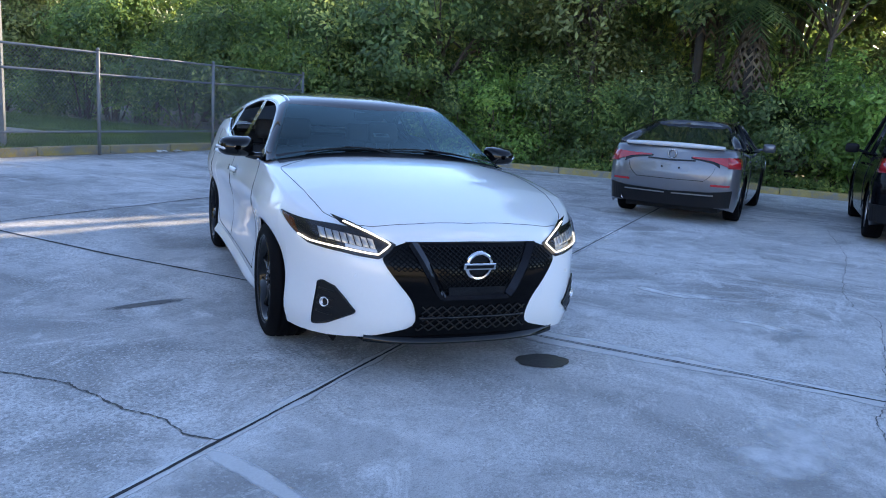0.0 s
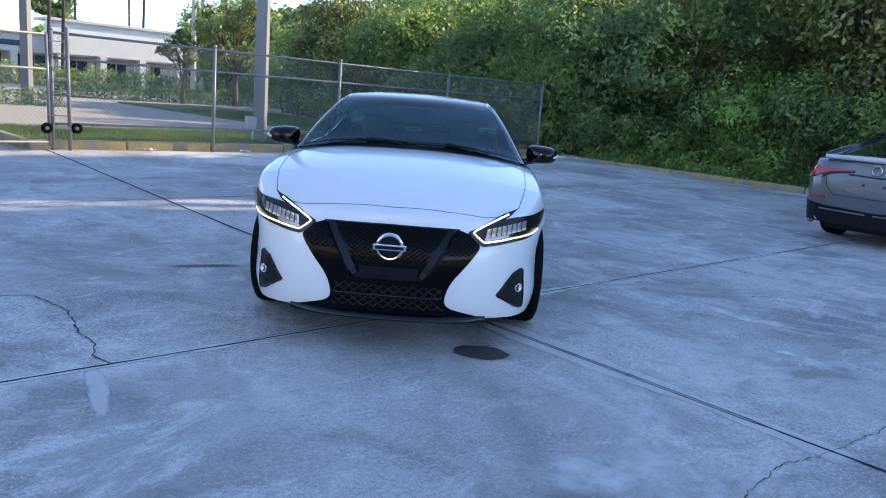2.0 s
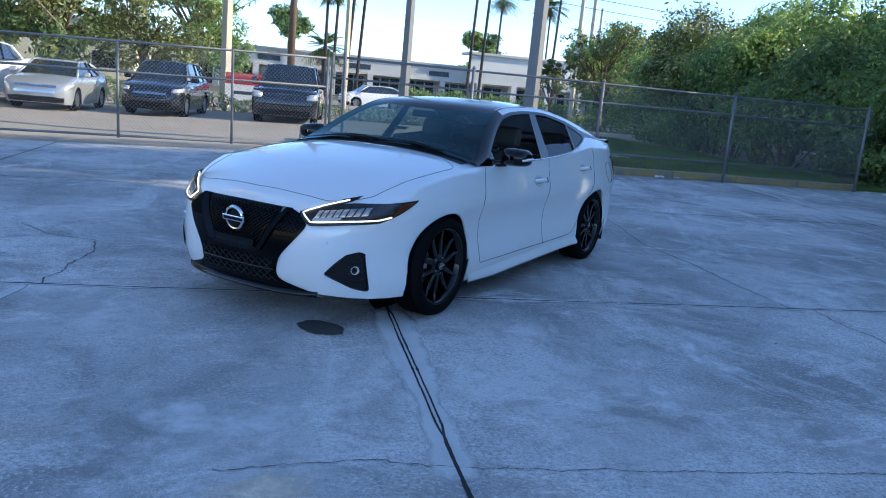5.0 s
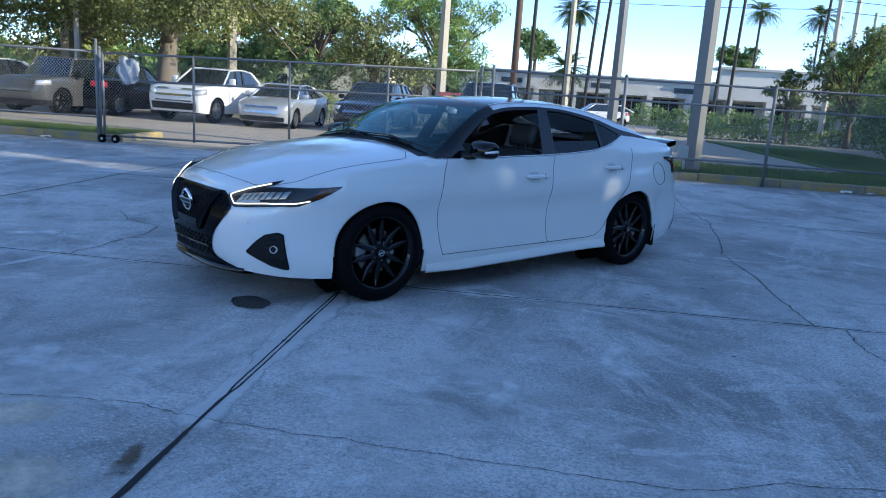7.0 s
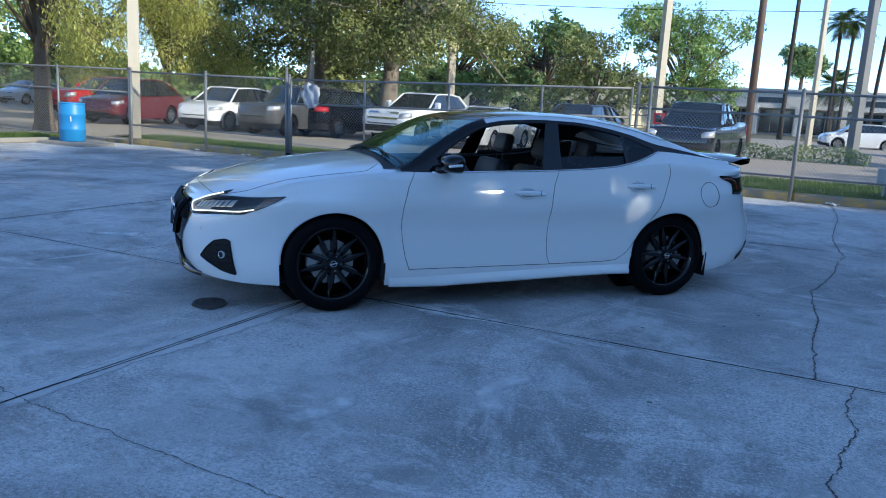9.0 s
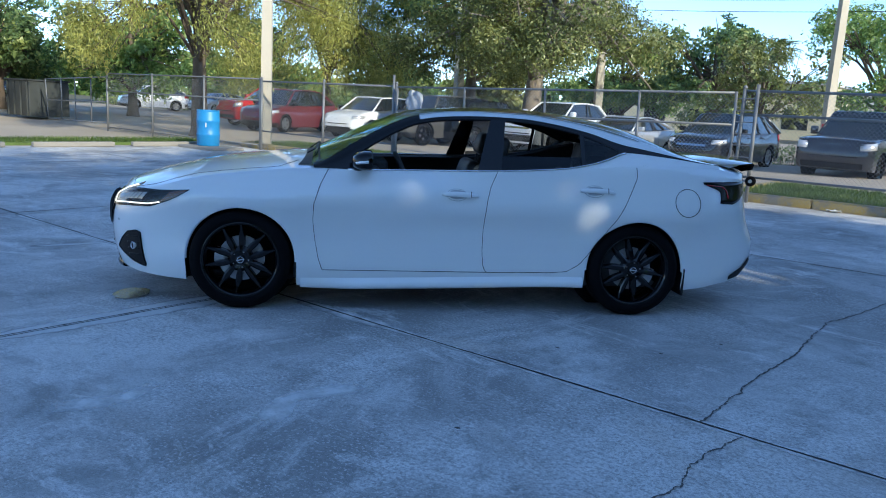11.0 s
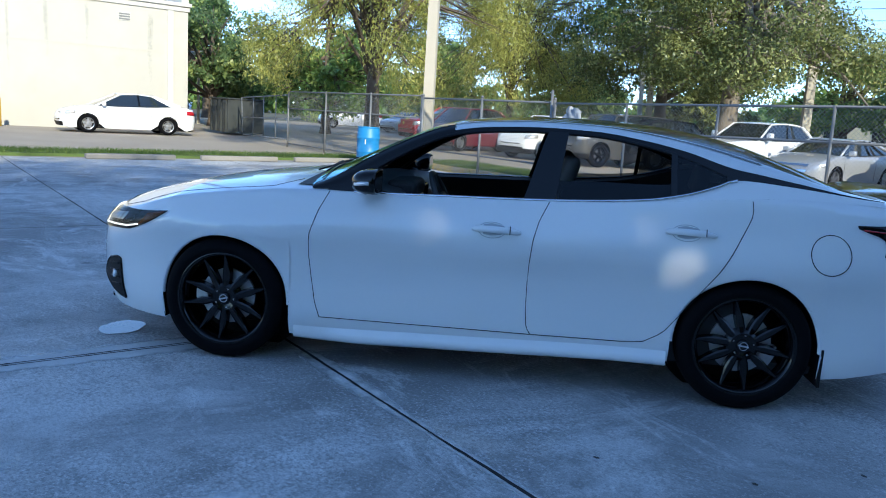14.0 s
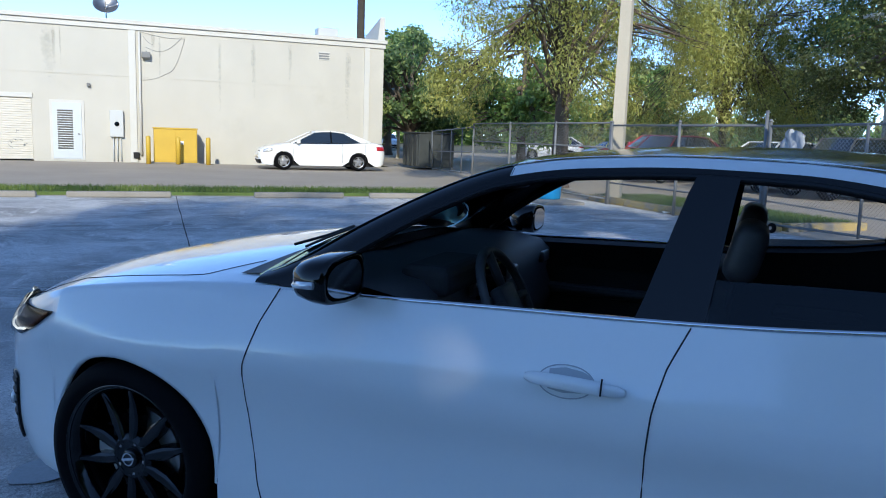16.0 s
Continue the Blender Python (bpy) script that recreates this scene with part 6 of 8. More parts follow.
part("post", lathe([(0.085, 0.0), (0.085, 1.0), (0.06, 1.04), (0.001, 1.05)], 16), M["yellow_box"], bol, smooth=True)
for y in (0.62, 1.72):
    copy_thing(bol, pose(-28.0, y, 0.0))

# ---------------------------------------------------------------- lot furniture
stop = thing("wheel_stop", pose(-13.3, -2.0, 0.0), "worn grey concrete wheel stop", "wheel stop", "wheel stops")
part("block", box((-0.075, 0, 0), (0.075, 1.93, 0.12), 0.03, 2), M["kerb_grey"], stop)
for y in (-4.45, 1.58, 4.1, 6.5):
    copy_thing(stop, pose(-13.3, y, 0.0))
drum = thing("drum", pose(-12.55, 8.2, 0.07), "blue plastic drum standing by the fence", "drum")
prof = [(0.27, 0.0), (0.285, 0.02), (0.288, 0.25), (0.298, 0.27), (0.298, 0.31), (0.288, 0.33), (0.288, 0.60), (0.298, 0.62), (0.298, 0.66), (0.288, 0.68), (0.286, 0.86), (0.275, 0.90)]
part("shell", lathe(prof, 36), M["blue_drum"], drum, smooth=True)
part("rim", lathe([(0.262, 0.88), (0.285, 0.885), (0.288, 0.915), (0.262, 0.915)], 36, close=True), M["blue_drum"], drum, smooth=True)
part("sticker", box((0.20, -0.225, 0.48), (0.212, -0.20, 0.60)), M["paper"], drum)
part("plinth", box((-0.55, -0.55, -0.10), (0.95, 0.42, 0.0), 0.02), M["kerb_grey"], drum)


def lamp_post(x, y, h, r0, r1, mat, label, head=0, z0=0.0, square=True):
    root = thing("lamp_post", pose(x, y, z0), label, "lamp post")
    n = 4 if square else 12
    bm = bmesh.new()
    add_tube(bm, [(0, 0, -0.1), (0, 0, h * 0.5), (0, 0, h)], [r0, (r0 + r1) / 2, r1], n)
    part("pole", bm, mat, root, smooth=not square)
    if head:
        part("arm", tube([(-0.9, 0, h - 0.05), (0.9, 0, h - 0.05)], 0.035, 6), M["trim_white"], root)
        for s in (-1, 1):
            part("lamp_head", box((s * 0.85 - 0.34, -0.17, h - 0.03), (s * 0.85 + 0.34, 0.17, h + 0.10), 0.04), M["trim_white"], root, "white lamp head")
    return root


lp = lamp_post(5.0, 10.65, 11.0, 0.165, 0.13, M["pole_grey"], "tall square grey concrete lamp pole on the verge", z0=0.20)
part("junction_box", box((-0.30, -0.06, 0.30), (-0.11, 0.10, 0.55), 0.012), M["galv_paint"], lp)
part("conduit", tube([(-0.17, 0, 0.0), (-0.17, 0, 0.32)], 0.025, 8), M["galv_paint"], lp)
lamp_post(-12.15, 9.75, 11.0, 0.20, 0.15, M["pole"], "tall pale concrete pole beside the fence")
lamp_post(5.1, 27.7, 12.0, 0.22, 0.15, M["pole_grey"], "grey concrete pole beside the road")
lamp_post(-2.3, 28.4, 12.0, 0.22, 0.16, M["pole"], "pale concrete pole behind the parked cars")
lamp_post(-11.1, 26.7, 12.0, 0.23, 0.17, M["pole"], "pale concrete pole among the trees")
lamp_post(-18.6, 26.7, 12.0, 0.20, 0.15, M["pole"], "pale concrete pole among the trees")
lamp_post(0.6, 39.6, 13.0, 0.22, 0.15, M["wood_pole"], "brown wooden utility pole", square=False)
lamp_post(3.6, 39.0, 12.0, 0.17, 0.13, M["pole"], "pale concrete pole by the road")
lamp_post(-15.05, 21.75, 5.75, 0.10, 0.08, M["trim_white"], "white lamp post with twin heads", head=1, square=False)
lamp_post(-50.8, 20.2, 5.3, 0.11, 0.09, M["pole"], "lamp post with twin heads in a far lot", head=1)
lamp_post(-41.4, 13.7, 4.1, 0.10, 0.08, M["pole"], "lamp post with twin heads in a far lot", head=1)
for x, y, h in ((20.5, 47.0, 12.0), (23.5, 52.0, 12.0), (34.0, 75.0, 12.0)):
    lamp_post(x, y, h, 0.20, 0.15, M["pole"], "pale pole beside the far road")
# overhead lines
for k, (z, sag) in enumerate(((8.6, 0.5), (9.3, 0.5), (11.6, 0.4))):
    pts = [(-60 + 160 * t, 44 + 10 * t, z - sag * 4 * ((t * 4) % 1) * (1 - (t * 4) % 1)) for t in steps(0, 1, 64)]
    tagged(part("overhead_line", tube(pts, 0.018, 4), M["plastic_black"]), "black overhead utility line strung along the road", "cable")

# ---------------------------------------------------------------- far buildings
mall = thing("strip_mall", pose(0, 92, 0), "low white strip mall with dark shop bays", "building")
bm = bmesh.new()
add_box(bm, (-16, 0, 3.0), (62, 20, 4.9))
add_box(bm, (-16, 3.0, -0.1), (62, 20, 3.0))
part("wall", bm, M["mall"], mall)
bm = bmesh.new()
add_box(bm, (24, -1.2, 3.2), (62, 0, 6.7))
part("tower_wall", bm, M["mall"], mall)
part("roof_edge", box((-16.3, -0.3, 4.9), (24, 20, 5.15)), M["mall_trim"], mall)
part("roof_edge", box((23.7, -1.6, 6.7), (62.3, 3, 7.0)), M["mall_trim"], mall)
for k in range(17):
    x = -16 + 4.6 * k
    part("column", box((x - 0.35, -0.3 if x < 24 else -1.2, -0.1), (x + 0.35, 0.3, 3.2)), M["mall"], mall)
    w = part("shop_window", box((x + 0.45, 2.9, 0.2), (x + 4.1, 2.98, 2.8)), M["glass_shop"], mall, "dark shop window")
    for q in range(1, 3):
        part("mullion", box((x + 0.45 + 1.22 * q - 0.05, 2.8, 0.2), (x + 0.45 + 1.22 * q + 0.05, 2.9, 2.8)), M["mall_trim"], w)
for x in (-2, 9, 19):
    part("shop_sign", box((x, -0.06, 3.6), (x + 2.6, 0.0, 4.2)), M["ink"], mall, "dark shop sign of plain shapes")
yb = thing("yellow_building", pose(-14, 80, 0), "pale yellow low building behind trees", "building")
part("wall", box((-26, 0, -0.1), (0, 14, 5.5)), M["yellow_wall"], yb)
part("roof_edge", box((-26.3, -0.3, 5.5), (0.3, 14, 5.8)), M["mall_trim"], yb)
for k in range(5):
    part("window", box((-24 + 5 * k, -0.03, 1.0), (-21.5 + 5 * k, 0.02, 2.6)), M["glass_shop"], yb)
# realty board by the hedge
bd = thing("sign_board", pose(-1.5, 27.5, -0.45), "white sign board with a red band on posts", "sign")
part("panel", box((-0.75, -0.03, 0.9), (0.75, 0.03, 2.0)), M["paper"], bd)
part("band", box((-0.75, -0.036, 1.55), (0.75, -0.031, 2.0)), M["red_paint"], bd, "red band")
part("print", box((-0.5, -0.036, 1.15), (0.5, -0.031, 1.28)), M["ink"], bd)
for x in (-0.7, 0.7):
    part("leg", box((x - 0.04, -0.03, -0.05), (x + 0.04, 0.03, 0.9)), M["trim_white"], bd)
# dark skip behind the building's corner
sk = thing("skip", pose(-28.3, 10.9, 0), "dark metal rubbish skip by the building's corner", "skip")
bm = bmesh.new()
add_box(bm, (-1.0, -0.8, 0.1), (1.0, 0.8, 1.5), 0.03)
part("body", bm, M["skip"], sk)
for k in range(4):
    part("rib", box((-0.9 + 0.58 * k, -0.86, 0.12), (-0.82 + 0.58 * k, -0.80, 1.45)), M["skip"], sk)
part("rim", box((-1.05, -0.87, 1.5), (1.05, 0.85, 1.56), 0.01), M["skip"], sk)
# swung-open gate panel past the fence's end
gp = thing("swing_gate", pose(-20.0, 9.45, 0, 0, 0, 172), "open tube-framed swing gate, sagging", "gate")
for z in (0.25, 0.95, 1.75):
    part("gate_rail", tube([(0, 0, z), (6.2, 0, z - 0.15)], 0.022, 8), M["galv"], gp, smooth=True)
for x in (0.05, 1.5, 3.1, 4.6, 6.2):
    part("upright", tube([(x, 0, 0.2 - 0.02 * x), (x + (0.25 if x > 6 else 0), 0, 1.76 - 0.024 * x)], 0.022, 8), M["galv"], gp, smooth=True)

# ---------------------------------------------------------------- parked vehicles
# Own axes: nose at y = 0 looking along -y, tail at y = L, x to the vehicle's left.
def vehicle(name, label, m, paint, L, W, H, wb, fo, gc, wr, top, cab, tumble=0.18, nose=0.10, tail=0.06, rim="alloy", lights="lamp_white", grille=(0.36, 0.42, 0.68), lower=(0.42, 0.22, 0.36), head=(0.46, 0.62, 0.74), tl=(0.50, 0.78, 0.92), bed=None, gcol="gloss_black", clad=False, gbar=None, group="parked vehicles", corner=(0.34, 0.42), roof_paint=None, quarter=False):
    root = thing(name, m, label, "pickup" if bed else "car", group)
    hw = W / 2
    cx, cy = corner[0] * hw * 1.4, corner[1]
    pts = [(0.0, 0.0), ((hw - cx) * 0.55, 0.006), (hw - cx, 0.022)]
    for k in range(1, 7):
        a = k * math.pi / 12
        pts.append((hw - cx + cx * math.sin(a), 0.022 + cy * (1 - math.cos(a))))
    ys = [pts[-1][1]]
    ar = wr * 1.13
    st = sorted({round(v, 3) for yc in (fo, fo + wb) for v in [yc + ar * math.cos(q * math.pi / 8) for q in range(9)]} | {round(v, 3) for v in steps(pts[-1][1] + 0.15, L - cy * 0.8 - 0.1, 12)})
    pts += [(hw, y) for y in st if y > pts[-1][1] + 0.02 and y < L - cy * 0.8 - 0.02]
    for k in range(0, 6):
        a = (6 - k) * math.pi / 12
        pts.append((hw - cx * 0.8 + cx * 0.8 * math.sin(a), L - 0.02 - cy * 0.8 * (1 - math.cos(a))))
    pts += [(hw - cx * 0.8, L - 0.018), ((hw - cx) * 0.5, L - 0.004), (0.0, L)]
    ft = curve(top)
    fs = curve([(0, gc + 0.03), (fo * 0.5, gc), (L - 0.5, gc), (L, gc + 0.08)])
    fx = curve([(0.15, 0.06), (0.3, 0.02), (0.45, 0.012), (0.62, 0.0), (0.8, 0.006), (0.95, 0.04), (1.2, 0.09)] if H < 1.8 else [(0.2, 0.05), (0.4, 0.015), (0.7, 0.0), (0.95, 0.006), (1.15, 0.03), (1.35, 0.07)])

    def sk(x, y, z):
        hz = ft(y)
        t = (z - fs(y)) / max(0.05, hz - fs(y))
        wf, wrr = max(0.0, 1 - y / 0.6), max(0.0, 1 - (L - y) / 0.6)
        yy = y + wf * nose * (2 * t - 1.15) ** 2 * (1 if t > 0.55 else 0.6) - wrr * tail * (2 * t - 0.9) ** 2
        return Vector((x - fx(z) * min(1, x / (hw * 0.5)), yy, z))

    def az(y):
        for yc in (fo, fo + wb):
            if abs(y - yc) < ar:
                return wr + math.sqrt(ar * ar - (y - yc) ** 2)
        return 0.0

    rows = []
    for r in range(9):
        row = []
        for x, y in pts:
            lo = max(fs(y), az(y))
            row.append(sk(x, y, lo + (ft(y) - lo) * r / 8))
        rows.append(row)
    bm = bmesh.new()
    grid_faces(bm, rows)
    sh = rows[-1]
    trows = []
    for q in sh:
        n = 6
        crown = 0.05 if not (bed and q.y > bed) else -0.0
        trows.append([Vector((q.x * k / n, q.y, q.z + crown * (1 - (k / n) ** 2.4))) for k in range(n + 1)])
    grid_faces(bm, trows)
    mirror_x(bm)
    bmesh.ops.remove_doubles(bm, verts=bm.verts[:], dist=0.002)
    part("body", bm, paint, root, smooth=True)
    fsx = curve([(p[0], float(i)) for i, p in enumerate(pts[:9])])
    fox = curve([(float(i), p[0]) for i, p in enumerate(pts)])
    foy = curve([(float(i), p[1]) for i, p in enumerate(pts)])
    nl = len(pts) - 1
    rsx = curve([(p[0], float(i)) for i, p in sorted([(i, p) for i, p in enumerate(pts) if i >= nl - 8], key=lambda q: q[1][0])])

    def on(i, z, off, s):
        p = sk(fox(i), foy(i), z)
        a = sk(fox(min(nl, i + 0.05)), foy(min(nl, i + 0.05)), z) - sk(fox(max(0, i - 0.05)), foy(max(0, i - 0.05)), z)
        b = sk(fox(i), foy(i), z + 0.01) - sk(fox(i), foy(i), z - 0.01)
        nn = a.cross(b).normalized()
        p = p + nn * off
        return Vector((p.x * s, p.y, p.z))

    def plate(i0, i1, z0, z1, off, s, n=8, slope=0.0, taper=0.0):
        bm = bmesh.new()
        grid_faces(bm, [[on(i, (z0 + taper * (k / n) if j == 0 else z1 + slope * k / n), off, s) for k, i in enumerate(steps(i0, i1, n))] for j in (0, 1)])
        solid(bm, 0.012)
        return bm

    for s in (1, -1):
        part("headlamp", plate(fsx(head[0] * W), 8 + 0.6, head[1], head[2], 0.006, s, slope=0.05, taper=0.04), M[lights], root, "bright headlamp", smooth=True)
        part("tail_lamp", plate(nl - 8.6, rsx(tl[0] * W * 0.5), tl[1], tl[2], 0.018, s), M["red_lens"], root, "red tail lamp", smooth=True)
        part("grille", plate(0.0, fsx(grille[0] * W), grille[1], grille[2], 0.008, s), M[gcol], root)
        part("lower_intake", plate(0.0, fsx(lower[0] * W), lower[1], lower[2], 0.006, s), M["plastic_black"], root)
        if gbar:
            part("grille_bar", plate(0.0, fsx(grille[0] * W), (grille[1] + grille[2]) / 2 - 0.03, (grille[1] + grille[2]) / 2 + 0.03, 0.022, s), M[gbar], root)
            part("grille_surround", plate(0.0, fsx(grille[0] * W), grille[2] - 0.03, grille[2] + 0.03, 0.02, s), M[gbar], root)
        if clad:
            part("bumper_cladding", plate(0.0, 8.4, fs(0.3), fs(0.3) + 0.16, 0.01, s, n=14), M["plastic_black"], root)
            part("bumper_cladding", plate(nl - 8.4, nl, fs(L) , fs(L) + 0.22, 0.01, s, n=14), M["plastic_black"], root)
        for yc in (fo, fo + wb):
            bm = bmesh.new()
            rr = []
            for k in range(15):
                a = math.pi * k / 14
                rr.append([(s * x, yc + ar * 1.03 * math.cos(a), wr + ar * 1.03 * math.sin(a)) for x in (hw * 0.55, hw * 0.97)])
            grid_faces(bm, rr)
            part("wheel_well", bm, M["plastic_black"], root)
            w = new("wheel")
            w.parent = root
            w.matrix_local = Matrix.Translation((s * (hw - 0.13), yc, wr)) @ Matrix.Rotation(0 if s > 0 else math.pi, 4, "Z")
            part("tyre", lathe([(wr * 0.66, -0.10), (wr * 0.8, -0.115), (wr * 0.95, -0.105), (wr, -0.07), (wr, 0.07), (wr * 0.95, 0.105), (wr * 0.8, 0.115), (wr * 0.66, 0.10)], 28, "x", close=True), M["rubber"], w, smooth=True)
            bm = bmesh.new()
            for k in range(5):
                a = k * math.tau / 5 + 0.3
                c, d = Vector((0, math.cos(a), math.sin(a))), Vector((0, -math.sin(a), math.cos(a)))
                grid_faces(bm, [[c * (0.05 + (wr * 0.62 - 0.05) * t) + d * q * wr * (0.13 - 0.03 * t) + Vector((0.075 - (0.03 if abs(q) == 1 else 0), 0, 0)) for q in (-1, -0.8, 0.8, 1)] for t in (0, 0.5, 1)])
            add_lathe(bm, [(0.001, 0.085), (wr * 0.2, 0.08), (wr * 0.22, 0.05)], 16, "x")
            add_lathe(bm, [(wr * 0.58, 0.02), (wr * 0.60, 0.085), (wr * 0.67, 0.095), (wr * 0.67, 0.06), (wr * 0.62, -0.05)], 28, "x", close=True)
            part("rim", bm, M[rim], w)
            part("brake_disc", lathe([(0.001, 0.0), (wr * 0.45, 0.0), (wr * 0.45, 0.02), (0.001, 0.02)], 20, "x"), M["steel"], w)
        bm = bmesh.new()
        mz = ft(cab[0] + 0.35) + 0.02
        add_box(bm, (s * (hw + 0.10) - 0.10, cab[0] + 0.28, mz), (s * (hw + 0.10) + 0.10, cab[0] + 0.42, mz + (0.15 if H < 1.8 else 0.24)), 0.04, 2)
        add_tube(bm, [(s * (hw - 0.12), cab[0] + 0.34, mz + 0.02), (s * (hw + 0.02), cab[0] + 0.34, mz + 0.05)], 0.025, 6)
        part("door_mirror", bm, paint if not clad else M["plastic_black"], root, smooth=True)
        for y in ([cab[0] + 0.15, (cab[0] + 0.15 + cab[3]) / 2 + 0.05] + ([] if bed else [cab[3] - 0.35])):
            bm = bmesh.new()
            i = next(k for k in range(len(pts)) if pts[k][1] >= y and pts[k][0] > 0.3)
            add_tube(bm, [on(float(i), z, 0.001, s) for z in steps(gc + 0.12, ft(pts[i][1]) - 0.01, 8)], 0.005, 4)
            part("door_gap", bm, gap_mat, root)
        for y in (cab[0] + 0.95, cab[0] + 1.9):
            if y < cab[3] - 0.3:
                part("door_handle", box((s * hw - s * 0.02 - 0.02, y, ft(y) - 0.13), (s * hw - s * 0.02 + 0.02, y + 0.2, ft(y) - 0.10), 0.008), paint, root)
    # cabin
    y0, y1, y2, y3 = cab
    zb0, zb3 = ft(y0) + 0.02, ft(y3) + 0.02
    xb, xt = hw - 0.10, hw - 0.10 - tumble
    zr = H

    def ring(t, n=8):
        """Half outline of the cabin at a level t from sill to roof edge."""
        f = y0 + (y1 - y0) * t
        b = y3 + (y2 - y3) * t
        x = xb + (xt - xb) * t
        zf = zb0 + (zr - 0.07 - zb0) * t
        zk = zb3 + (zr - 0.09 - zb3) * t
        p = [Vector((x * q, f + 0.10 * q * q * (1 - 0.4 * t), zf + 0.01 * (1 - q))) for q in steps(0, 1, 5)]
        p += [Vector((x + 0.03 * math.sin(math.pi * q) * (1 - t * 0.5), f + 0.10 * (1 - 0.4 * t) + (b - 0.05 - f - 0.10 * (1 - 0.4 * t)) * q, zf + (zk - zf) * q + (0.05 * math.sin(math.pi * q) if t > 0.5 else 0))) for q in steps(0, 1, n)[1:]]
        p += [Vector((x * (1 - q), b - 0.05 * (1 - q * q), zk + 0.01 * q)) for q in steps(0, 1, 5)[1:]]
        return p

    lv = [ring(t) for t in (0.0, 0.5, 1.0)]
    n_w, n_s = 5, 13
    for a, b, nm, mt in ((0, n_w, "windshield", M["veh_glass"]), (n_w, n_s, "side_window", M["veh_glass"]), (n_s, 18, "rear_window", M["veh_glass"])):
        bm = bmesh.new()
        grid_faces(bm, [r[a:b + 1] for r in lv])
        if nm == "side_window":
            if quarter:
                b3 = bmesh.new()
                grid_faces(b3, [[p + Vector((0.004, 0, 0)) for p in r[b - 1:b + 1]] for r in lv])
                mirror_x(b3)
                part("rear_quarter", b3, roof_paint or paint, root, smooth=True)
            for s in (1, -1):
                b2 = bm.copy()
                if s < 0:
                    for v in b2.verts:
                        v.co.x = -v.co.x
                part(nm, b2, mt, root, "dark side window", smooth=True)
            bm.free()
        else:
            mirror_x(bm)
            part(nm, bm, mt, root, "dark " + nm.replace("_", " "), smooth=True)
    bm = bmesh.new()
    topr = lv[-1]
    roof_rows = []
    for p in topr:
        zc = zr - 0.02 * ((p.y - (y1 + y2) / 2) / max(0.3, (y2 - y1) / 2)) ** 2
        roof_rows.append([Vector((p.x * k / 5, p.y, p.z + (max(zc, p.z) - p.z) * (1 - (k / 5) ** 3))) for k in range(5, -1, -1)])
    grid_faces(bm, roof_rows)
    mirror_x(bm)
    part("roof", bm, roof_paint or paint, root, smooth=True)
    for s in (1, -1):
        for idx, wd in ((n_w, 0.035), (n_w + 4, 0.03), (n_s, 0.055 if not bed else 0.05)) + (((n_s - 2, 0.03),) if not bed and L < 4.75 else ()):
            bm = bmesh.new()
            add_tube(bm, [Vector((s * (r[idx].x + 0.004), r[idx].y, r[idx].z)) for r in lv], wd, 6)
            part("pillar", bm, (roof_paint or paint) if idx in (n_w, n_s) else M["gloss_black"], root, smooth=True)
        bm = bmesh.new()
        add_tube(bm, [Vector((s * p.x, p.y, p.z)) for p in topr[n_w:n_s + 1]], 0.03, 6)
        part("roof_edge", bm, roof_paint or paint, root, smooth=True)
    part("underbody", box((-hw * 0.72, 0.35, gc - 0.02), (hw * 0.72, L - 0.35, gc + 0.12)), M["plastic_black"], root)
    if bed:
        part("bed_floor", box((-hw + 0.12, bed + 0.05, ft(bed + 0.3) + 0.002), (hw - 0.12, L - 0.06, ft(bed + 0.3) + 0.006)), M["plastic_black"], root)
    return root, on, nl, rsx, fsx


SEDAN = dict(L=4.64, W=1.815, H=1.445, wb=2.71, fo=0.92, gc=0.17, wr=0.325, top=[(0, 0.66), (0.15, 0.74), (0.6, 0.86), (1.25, 0.95), (2.0, 0.955), (3.2, 0.985), (3.9, 1.03), (4.4, 1.04), (4.64, 0.98)], cab=(1.05, 1.85, 3.15, 4.15))
SUV = dict(L=4.65, W=1.84, H=1.70, wb=2.70, fo=0.95, gc=0.22, wr=0.36, top=[(0, 0.72), (0.15, 0.86), (0.6, 0.98), (1.2, 1.06), (2.2, 1.07), (3.6, 1.12), (4.4, 1.15), (4.65, 1.08)], cab=(1.0, 1.75, 3.75, 4.52), clad=True, head=(0.34, 0.74, 0.86), grille=(0.26, 0.55, 0.82), lower=(0.34, 0.27, 0.45), tl=(0.62, 0.92, 1.10))
TRUCK = dict(L=5.75, W=2.03, H=1.90, wb=3.65, fo=0.98, gc=0.30, wr=0.40, top=[(0, 0.98), (0.12, 1.10), (0.6, 1.16), (1.4, 1.20), (2.4, 1.22), (3.85, 1.27), (3.95, 1.36), (5.6, 1.38), (5.75, 1.34)], cab=(1.35, 2.05, 3.55, 3.90), bed=3.95, head=(0.34, 0.86, 1.04), grille=(0.33, 0.66, 1.04), lower=(0.40, 0.36, 0.52), tl=(0.85, 0.95, 1.28), tumble=0.17, corner=(0.14, 0.25))


def spec(base, **kw):
    d = dict(base)
    d.update(kw)
    return d


